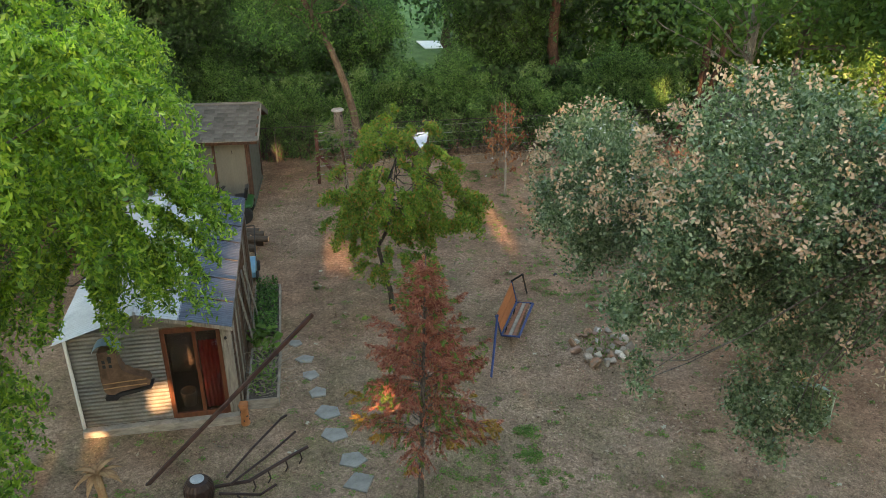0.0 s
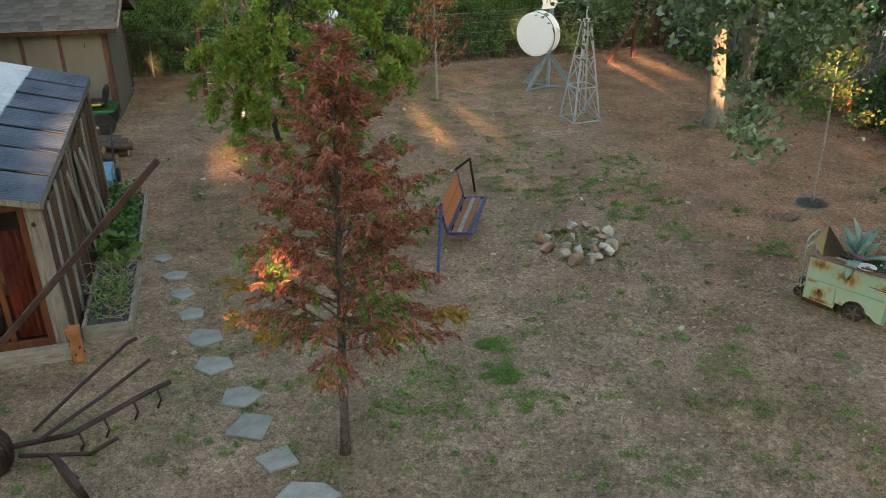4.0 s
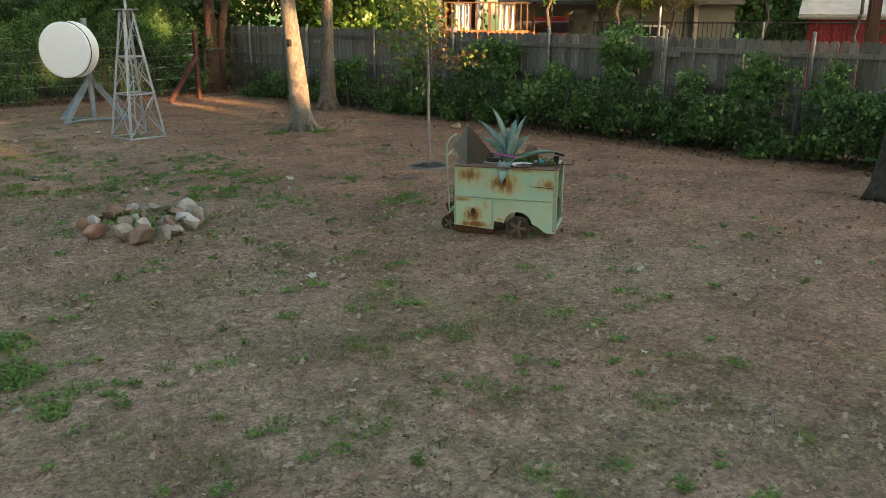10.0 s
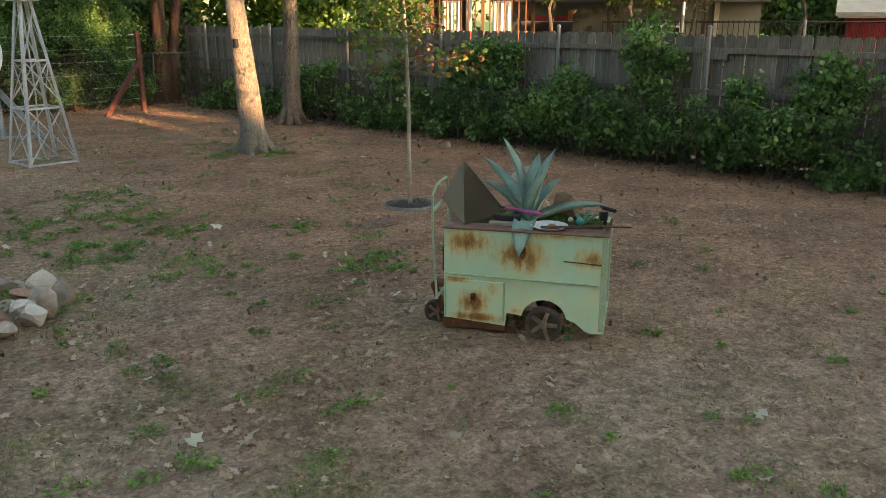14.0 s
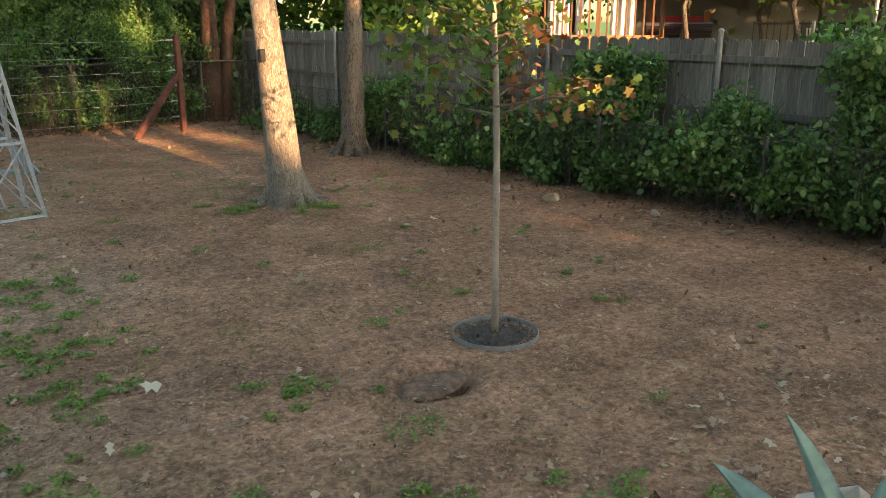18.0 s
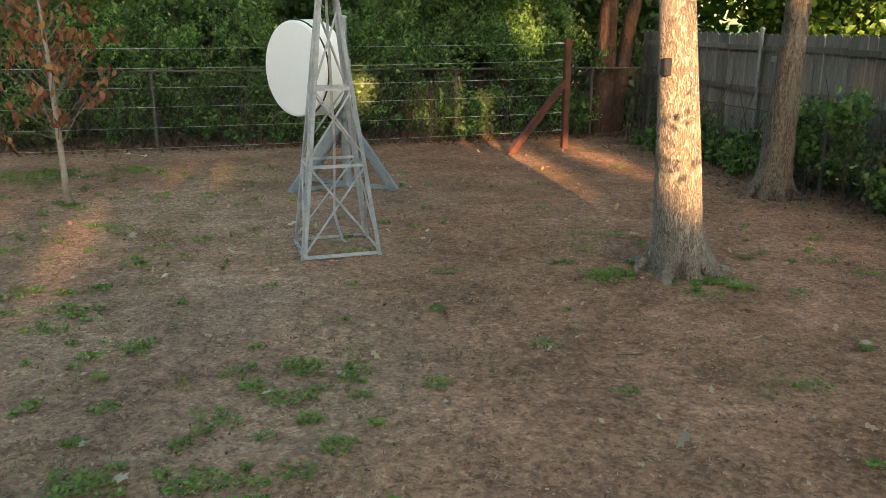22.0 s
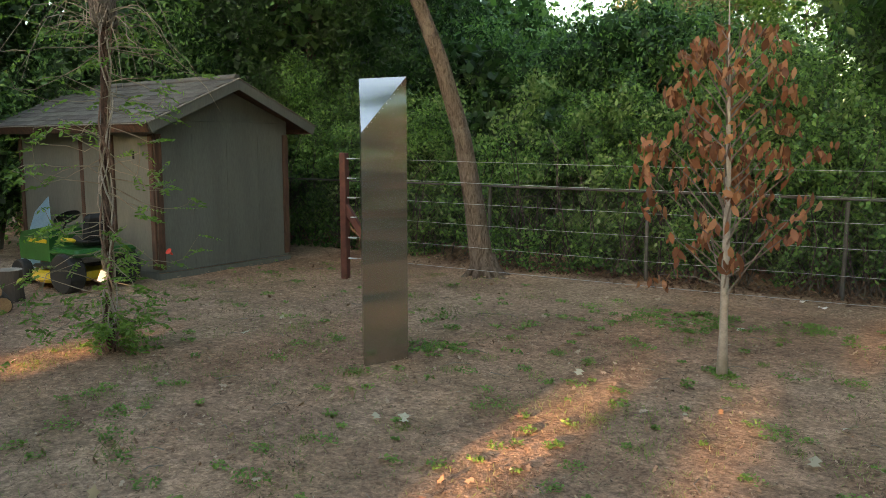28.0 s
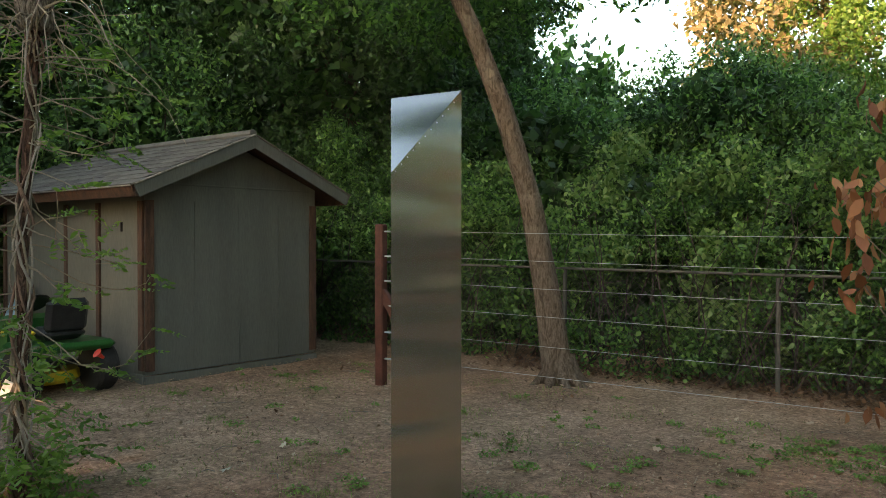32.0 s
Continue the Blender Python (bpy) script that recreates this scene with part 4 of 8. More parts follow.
# ---- the shed ----
def shed():
    ax, ay = -5.45, 21.42
    u, v = Vector((-0.995, -0.10, 0)), Vector((-0.10, 0.995, 0))
    W, D, H, P = 3.5, 2.32, 2.2, 2.7
    g = 0.08
    m = Matrix(((u.x, v.x, 0, ax), (u.y, v.y, 0, ay), (0, 0, 1, g), (0, 0, 0, 1)))
    t = thing("garden_shed", "grey-green panelled garden shed with brown trim and shingle roof", "shed")
    th = 0.06
    gable = [(0, 0.16), (D, 0.16), (D, H), (D / 2, P - 0.05), (0, H)]
    for x in (0, W):
        s = Shape()
        verts = [m @ Vector((x + o, yy, z)) for o in (0, th if x == 0 else -th) for yy, z in gable]
        s.add(verts, [(0, 1, 2, 3, 4), (9, 8, 7, 6, 5)] + [((i + 1) % 5, i, 5 + i, 5 + (i + 1) % 5) for i in range(5)])
        part("gable_wall", s, SIDING, t)
    for yy, mat_ in ((0, SIDING_LIT), (D - th, SIDING)):
        part("side_wall", Shape().box(m @ pose(W / 2, yy + th / 2, (H + 0.16) / 2), W - 2 * th - 0.004, th, H - 0.16), mat_, t)
    part("skirt_board", Shape().box(m @ pose(-0.012, D / 2, 0.07), 0.03, D + 0.02, 0.16, 0.006), SIDING, t)
    part("skirt_board", Shape().box(m @ pose(W / 2, -0.012, 0.07), W, 0.03, 0.2, 0.006), SIDING, t)
    for yy in (0.6, 1.18, 1.75):
        part("panel_seam", Shape().box(m @ pose(-0.003, yy, 1.1), 0.006, 0.012, 1.8), SIDING, t)
    part("gable_seam", Shape().box(m @ pose(-0.006, D / 2, H - 0.02), 0.012, D - 0.2, 0.02, 0.003), SIDING, t)
    for yy in (0.0, D):
        part("corner_trim", Shape().box(m @ pose(-0.014, yy + (0.05 if yy == 0 else -0.05), 1.1), 0.03, 0.10, 1.8, 0.004), SHED_TRIM, t)
    for x in (0.045, 0.95, 1.72, W - 0.05):
        part("corner_trim" if x < 0.1 else "door_trim", Shape().box(m @ pose(x, -0.014, 1.1), 0.075 if x > 0.1 else 0.09, 0.03, 1.78, 0.004), SHED_TRIM, t)
    part("door", Shape().box(m @ pose(1.33, -0.008, 1.05), 0.68, 0.03, 1.66, 0.004), SIDING_LIT, t)
    part("header", Shape().box(m @ pose(W / 2, -0.012, H - 0.05), W, 0.028, 0.10, 0.004), SHED_TRIM, t)
    slope = math.atan2(P - H, D / 2)
    run = D / 2 + 0.28
    L = run / math.cos(slope)
    roof = [None, None]
    for k, sgn in enumerate((-1, 1)):
        cy = D / 2 + sgn * run / 2
        rm = m @ pose(W / 2, cy, P - math.tan(slope) * run / 2 + 0.03, -math.degrees(slope) * sgn)
        roof[k] = part("roof", Shape().box(rm, W + 0.62, L, 0.05), SHED_TRIM, t)
        part("fascia", Shape().box(rm @ pose(-(W + 0.62) / 2 - 0.014, 0, -0.045), 0.025, L, 0.13, 0.003), SIDING, t)
        part("drip_edge", Shape().box(rm @ pose(-(W + 0.62) / 2 - 0.02, 0, 0.03), 0.045, L + 0.02, 0.014, 0.003), FENCE_WOOD, t, "pale weathered drip edge")
        part("drip_edge", Shape().box(rm @ pose(0, sgn * (L / 2 + 0.014), 0.026), W + 0.6, 0.045, 0.012, 0.003), FENCE_WOOD, t, "pale weathered drip edge")
        part("eave_board", Shape().box(rm @ pose(0, sgn * (L / 2 + 0.012), -0.04), W + 0.6, 0.022, 0.11, 0.003), SHED_TRIM, t)
        rows = 9
        for r in range(rows):
            for c in range(14):
                w = (W + 0.66) / 14
                s_m = pose(-(W + 0.66) / 2 + w * (c + 0.5) + (w / 2 if r % 2 else 0) * 0.5, sgn * (L / 2 - (r + 0.5) * L / rows + 0.012), 0.032 + 0.004, 2.2 * sgn)
                if "tab" not in SHARED:
                    SHARED["tab"] = Shape().box(Matrix(), w - 0.006, L / rows + 0.03, 0.01).mesh("shingle", SHINGLE)
                ob = new("shingle", SHARED["tab"])
                ob.parent = roof[k]
                ob.matrix_basis = rm @ s_m
    for yy, zz in ((D / 2, P + 0.075),):
        part("ridge_cap", Shape().tube([m @ Vector((-0.3, yy, zz)), m @ Vector((W + 0.3, yy, zz))], 0.05, 8), SHINGLE, t)
    part("side_vent", Shape().box(m @ pose(0.45, -0.004, 1.72), 0.02, 0.03, 0.1), IRON, t)


SHARED = {}
board_fence()
chain_link("chain_link_fence", (-9.0, 24.45), (9.9, 27.75), 1.15, "galvanised chain-link fence overgrown by the hedge", 8)
chain_link("chain_link_fence", (fence_line(27.4) - 0.85, 27.4), (fence_line(9.5) - 0.85, 9.5), 0.85, "galvanised chain-link fence in front of the board fence", 9)
wire_fence()
shed()


# ---- steel monolith ----
def brushed_steel():
    m, nt, p = start("brushed_stainless_steel")
    streak = noise_of(nt, 5, 4, 0.6, (0.5, 0.5, 40))
    patch = noise_of(nt, 1.1, 2, 0.45, (0.3, 0.3, 2.5))
    nt.links.new(ramp(nt, patch, [(0.3, (0.44, 0.43, 0.41)), (0.7, (0.53, 0.52, 0.50))]), p.inputs["Base Color"])
    p.inputs["Metallic"].default_value = 1.0
    nt.links.new(ramp(nt, streak, [(0.3, (0.20,) * 3), (0.7, (0.26,) * 3)]), p.inputs["Roughness"])
    bump(nt, p, patch, 0.75, 0.07)
    return m


STEEL = brushed_steel()


def monolith():
    t = thing("steel_monolith", "tall three-sided brushed steel monolith with a slanted top, in soil", "monolith")
    a, b, c = Vector((-0.53, 20.59, 0)), Vector((-0.40, 20.99, 0)), Vector((-0.87, 20.88, 0))
    za, zt, z0 = 2.03, 2.50, -0.05
    part("front_panel", Shape().add([(a.x, a.y, z0), (b.x, b.y, z0), (b.x, b.y, zt), (a.x, a.y, za)], [(0, 1, 2, 3)]), STEEL, t)
    part("side_panel", Shape().add([(c.x, c.y, z0), (a.x, a.y, z0), (a.x, a.y, za), (c.x, c.y, zt)], [(0, 1, 2, 3)]), STEEL, t)
    part("rear_panel", Shape().add([(b.x, b.y, z0), (c.x, c.y, z0), (c.x, c.y, zt), (b.x, b.y, zt)], [(0, 1, 2, 3)]), STEEL, t)
    part("slanted_cap", Shape().add([(a.x, a.y, za), (b.x, b.y, zt), (c.x, c.y, zt)], [(0, 1, 2)]), STEEL, t)
    nrm = (Vector((b.x - a.x, b.y - a.y, zt - za)).cross(Vector((c.x - a.x, c.y - a.y, zt - za)))).normalized()
    for (p, q, zp, zq) in ((a, b, za, zt), (a, c, za, zt)):
        for i in range(11):
            s = (i + 0.7) / 12
            pos = Vector((p.x + (q.x - p.x) * s, p.y + (q.y - p.y) * s, zp + (zq - zp) * s - 0.02))
            out = Vector((q.y - p.y, p.x - q.x, 0)).normalized() * (1 if q is b else -1)
            part("rivet", Shape().lathe(Matrix.Translation(pos) @ out.to_track_quat("Z", "X").to_matrix().to_4x4(), [(0.005, 0), (0.004, 0.002), (0.001, 0.003)], 6), GALV, t)


monolith()


# ---- toy windmill and white drum antenna ----
def angle_bar(s, p, q, w=0.035):
    """A steel angle from p to q."""
    p, q = Vector(p), Vector(q)
    d = q - p
    m = Matrix.Translation((p + q) / 2) @ d.to_track_quat("Z", "X").to_matrix().to_4x4()
    s.box(m @ pose(0, -w / 2 + 0.002, 0), w, 0.004, d.length)
    s.box(m @ pose(-w / 2 + 0.002, 0, 0), 0.004, w, d.length)
    return s


def windmill():
    g = gz(5, 20.5)
    m = pose(4.95, 20.56, g, 0, 0, 14.5)
    t = thing("garden_windmill", "galvanised steel garden windmill tower standing on the soil", "windmill", at=m)
    b, tp, H = 0.335, 0.075, 2.2
    corner = ((-1, -1), (1, -1), (1, 1), (-1, 1))

    def at(i, z):
        k = b + (tp - b) * z / H
        return (corner[i % 4][0] * k, corner[i % 4][1] * k, z)

    for i in range(4):
        part("leg", angle_bar(Shape(), at(i, -0.03), at(i, H), 0.04), GALV, t)
        levels = (0.02, 0.78, 1.42)
        for z in levels:
            part("rail", angle_bar(Shape(), at(i, z), at(i + 1, z), 0.026), GALV, t)
        for z0, z1 in ((0.04, 0.78), (0.86, 1.42), (1.42, 2.1)):
            part("cross_brace", angle_bar(Shape(), at(i, z0), at(i + 1, z1), 0.015), GALV, t)
            if z0 < 1.4:
                part("cross_brace", angle_bar(Shape(), at(i + 1, z0), at(i, z1), 0.015), GALV, t)
    part("platform", Shape().box(pose(0, 0, 2.21), 0.32, 0.32, 0.018, 0.006), GALV, t)
    part("mast", Shape().tube([(0, 0, 2.2), (0, 0, 2.62)], 0.022, 10), GALV, t)
    part("pump_rod", Shape().tube([(0.0, 0.05, 2.2), (0.02, 0.02, 1.0), (0.0, 0.06, 0.3), (0.06, 0.05, 0.06), (0.1, 0.06, 0.03)], 0.012, 8), GALV, t)
    tail = tagged(part("tail_boom", Shape().tube([(0.05, 0, 2.62), (-0.92, -0.12, 2.64)], 0.012, 8), GALV, t), "thin boom")
    tm = pose(-1.02, -0.135, 2.64, 0, 0, 7)
    part("tail_vane", Shape().prism(tm, [(-0.18, -0.10), (0.14, -0.10), (0.22, -0.02), (0.22, 0.02), (0.14, 0.12), (-0.18, 0.12), (-0.14, 0.01)], 0.004), WHITE, t, "white sheet-metal vane")
    hub = part("wheel_hub", Shape().lathe(pose(0.10, 0.02, 2.62, 0, 84, 7), [(0.05, -0.05), (0.06, 0), (0.05, 0.05)], 12), GALV, t)
    for k in range(12):
        bm_ = pose(0.16, 0.02, 2.62, 0, 0, 7) @ pose(0, 0, 0, 30 * k) @ pose(0, 0, 0.14, 0, 0, 38)
        part("blade", Shape().prism(bm_ @ pose(0, 0, 0, 0, 0, 90), [(-0.02, -0.1), (0.02, -0.1), (0.045, 0.08), (-0.045, 0.08)], 0.003), GALV_DULL, hub)


def drum_antenna():
    x, y = 4.83, 23.35
    g = gz(x, y)
    t = thing("drum_antenna", "white drum-shaped antenna on a braced steel post", "antenna", at=pose(x, y, g))
    n = Vector((-0.68, -0.733, 0))
    q = n.to_track_quat("Z", "Y").to_matrix().to_4x4()
    m = Matrix.Translation((n.x * 0.54 - 0.06, n.y * 0.54, 1.44)) @ q
    R = 0.54
    part("drum", Shape().lathe(m, [(0.02, -0.27), (R * 0.8, -0.25), (R, -0.19), (R, 0.0), (R, 0.075)], 48), WHITE_DRUM, t, smooth=False)
    part("face", Shape().lathe(m, [(R * 0.985, 0.083), (R * 0.985, 0.112), (R * 0.95, 0.125), (R * 0.4, 0.133), (0.02, 0.135)], 48), WHITE_DRUM, t)
    part("seam_band", Shape().lathe(m, [(R + 0.003, 0.072), (R + 0.006, 0.076), (R + 0.003, 0.088)], 48), BLACK_BAND, t)
    part("post", Shape().tube([(0, 0, -0.05), (0, 0, 2.0)], 0.055, 14), GALV_BLUE, t)
    part("post_cap", Shape().lathe(pose(0, 0, 2.0), [(0.06, 0), (0.06, 0.02), (0.02, 0.03)], 14), GALV, t)
    part("bracket", Shape().box(pose(n.x * 0.1, n.y * 0.1, 1.44, 0, 0, 47), 0.14, 0.34, 0.2, 0.01), GALV, t)
    for ex, ey in ((0.60, -0.32), (-0.62, -0.44), (0.12, 0.7), (-0.55, 0.4)):
        p, e = Vector((0, 0, 0.86)), Vector((ex, ey, 0.0))
        d = e - p
        bm_ = Matrix.Translation((p + e) / 2) @ d.to_track_quat("Z", "X").to_matrix().to_4x4()
        s = Shape().box(bm_, 0.10, 0.012, d.length)
        s.box(bm_ @ pose(0.045, 0.02, 0), 0.012, 0.04, d.length).box(bm_ @ pose(-0.045, 0.02, 0), 0.012, 0.04, d.length)
        part("leg", s, GALV_BLUE, t)
        part("base_rail", Shape().box(Matrix.Translation((ex / 2, ey / 2, 0.03)) @ Vector((ex, ey, 0)).to_track_quat("Z", "X").to_matrix().to_4x4(), 0.05, 0.05, math.hypot(ex, ey), 0.005), GALV_BLUE, t)
    part("collar", Shape().lathe(pose(0, 0, 0.82), [(0.07, 0), (0.08, 0.02), (0.08, 0.08), (0.07, 0.1)], 14), GALV_BLUE, t)


windmill()
drum_antenna()


# ---- the old green cart planted with an agave ----
def blob(nt, cx, cz, rx, rz):
    """A soft patch on a side panel: 1 at its middle, 0 at its rim."""
    tc = nt.nodes.new("ShaderNodeTexCoord")
    mp = node(nt, "Mapping")
    mp.inputs["Location"].default_value, mp.inputs["Scale"].default_value = (-cx / rx, 0, -cz / rz), (1 / rx, 0, 1 / rz)
    nt.links.new(tc.outputs["Object"], mp.inputs[0])
    g = node(nt, "TexGradient", gradient_type="SPHERICAL")
    nt.links.new(mp.outputs[0], g.inputs[0])
    return g.outputs["Fac"]


def mint_paint():
    """Mint enamel, yellowed in clouds, with rust that spreads from the catches, the door's foot and the upper edge."""
    m, nt, p = start("mint_green_paint_with_rust")
    mint = ramp(nt, noise_of(nt, 2.5, 5, 0.6), [(0.3, (0.36, 0.56, 0.42)), (0.7, (0.49, 0.68, 0.52))])
    where = 0.0
    for cx, cz, rx, rz, k in ((0.50, 0.46, 0.26, 0.17, 1.0), (0.20, 0.12, 0.16, 0.15, 0.95), (0.22, 0.02, 0.26, 0.06, 1.0), (0.16, 0.52, 0.26, 0.16, 0.75), (0.95, 0.46, 0.20, 0.12, 0.7), (0.72, 0.60, 0.5, 0.05, 0.6), (0.10, 0.27, 0.18, 0.04, 0.8), (0.34, 0.22, 0.1, 0.1, 0.5), (0.48, 0.08, 0.09, 0.05, 0.7), (1.03, 0.3, 0.04, 0.5, 0.6)):
        where = sums(nt, "MAXIMUM", where, sums(nt, "MULTIPLY", blob(nt, cx, cz, rx, rz), k))
    streak = noise_of(nt, 9.0, 7, 0.68, (1.6, 1, 0.55), distortion=0.3)
    spot = noise_of(nt, 30.0, 6, 0.75)
    amount = sums(nt, "ADD", sums(nt, "MULTIPLY", where, 0.55), sums(nt, "ADD", sums(nt, "MULTIPLY", streak, 0.75), sums(nt, "MULTIPLY", spot, 0.22)))
    yellow = noise_of(nt, 3.2, 6, 0.66, (1, 1, 0.7), distortion=0.4)
    col = mix(nt, sums(nt, "MULTIPLY", spread(nt, sums(nt, "ADD", yellow, sums(nt, "MULTIPLY", where, 0.35)), 0.46, 0.78), 0.8), mint, (0.60, 0.60, 0.34))
    col = mix(nt, sums(nt, "MULTIPLY", spread(nt, amount, 0.62, 0.82), 0.8), col, (0.50, 0.31, 0.10))
    rc = ramp(nt, spot, [(0.3, (0.13, 0.055, 0.025)), (0.7, (0.34, 0.16, 0.055))])
    col = mix(nt, sums(nt, "MULTIPLY", spread(nt, amount, 0.76, 0.92), 0.92), col, rc)
    col = mix(nt, sums(nt, "MULTIPLY", spread(nt, noise_of(nt, 46, 4, 0.7), 0.68, 0.74), 0.6), col, (0.2, 0.11, 0.06))
    nt.links.new(col, p.inputs["Base Color"])
    nt.links.new(ramp(nt, amount, [(0.6, (0.42,) * 3), (0.85, (0.9,) * 3)]), p.inputs["Roughness"])
    p.inputs["Specular IOR Level"].default_value = 0.35
    bump(nt, p, amount, 0.25, 0.01)
    return m


MINT = mint_paint()
MINT_BAR = surface("pale_green_painted_tube", (0.27, 0.38, 0.26), (0.38, 0.49, 0.35), 9, 0.5, 0, 0.1, dirt=(0.22, 0.11, 0.05), dirt_amount=0.3)
SHEET = surface("dull_steel_sheet", (0.15, 0.138, 0.122), (0.22, 0.2, 0.178), 2, 0.24, 0.85, 0.05)
TURF = surface("planter_soil", (0.035, 0.045, 0.018), (0.085, 0.095, 0.035), 12, 0.95, 0, 0.8)
PLATE = surface("white_glazed_plate", (0.62, 0.65, 0.68), (0.74, 0.76, 0.78), 6, 0.3, 0, 0)
TEAL = surface("teal_glass_ball", (0.03, 0.28, 0.24), (0.05, 0.36, 0.30), 6, 0.15, 0, 0, spec=0.6)
PURPLE = surface("purple_ball", (0.10, 0.04, 0.12), (0.14, 0.06, 0.16), 6, 0.3, 0, 0)
BLACK_PLASTIC = surface("black_plastic", (0.015, 0.016, 0.017), (0.03, 0.03, 0.032), 9, 0.4, 0, 0)
ROCK_BROWN = surface("brown_weathered_rock", (0.14, 0.115, 0.09), (0.29, 0.235, 0.18), 7, 0.9, 0, 0.7, None, 40, (0.40, 0.19, 0.11), 0.5)

RUST_TOP = surface("faded_rusty_rim", (0.13, 0.07, 0.055), (0.27, 0.16, 0.125), 9, 0.8, 0.1, 0.5, None, 60, (0.36, 0.40, 0.28), 0.34)
STONE_PALE = surface("bleached_limestone", (0.40, 0.37, 0.33), (0.58, 0.54, 0.48), 6, 0.9, 0, 0.5, None, 40, (0.40, 0.25, 0.18), 0.3)
STONE_ROSE = surface("rose_sandstone", (0.30, 0.17, 0.125), (0.44, 0.29, 0.225), 6, 0.9, 0, 0.5, None, 40, (0.36, 0.31, 0.26), 0.4)
OLD_TYRE = surface("worn_brown_tyre", (0.045, 0.036, 0.03), (0.10, 0.082, 0.068), 9, 0.85, 0, 0.3)
OLD_RIM = surface("rusty_wheel_spokes", (0.14, 0.10, 0.075), (0.27, 0.20, 0.15), 12, 0.8, 0.1, 0.3)
CART = Matrix(((0.641, 0.767, 0, 5.83), (-0.767, 0.641, 0, 12.1), (0, 0, 1, gz(6.3, 11.7) + 0.10), (0, 0, 0, 1)))
CL, CD, CH = 1.05, 0.54, 0.61


def arc(cx, cz, r, a0, a1, n):
    return [(cx + r * math.cos(radians(a0 + (a1 - a0) * i / n)), cz + r * math.sin(radians(a0 + (a1 - a0) * i / n))) for i in range(n + 1)]


def wheel(parent, m, r, w, name="wheel", tyre=None, rim=None, spokes=5):
    tyre, rim = tyre or OLD_TYRE, rim or OLD_RIM
    ty = part(name, Shape().lathe(m, [(r * 0.76, -w / 2), (r * 0.94, -w / 2), (r, -w / 4), (r, w / 4), (r * 0.94, w / 2), (r * 0.76, w / 2), (r * 0.74, w / 4), (r * 0.74, 0.0), (0.01, -w * 0.1)], 28), tyre, parent)
    s = Shape().lathe(m, [(r * 0.22, -w * 0.7), (r * 0.22, w * 0.7), (r * 0.1, w * 0.8)], 12)
    for k in range(spokes):
        s.box(m @ pose(0, 0, 0, 0, 0, 360 / spokes * k) @ pose(r * 0.46, 0, w * 0.3), r * 0.6, r * 0.22, w * 0.35, 0.003)
    part("spoked_rim", s, rim, ty)
    return ty


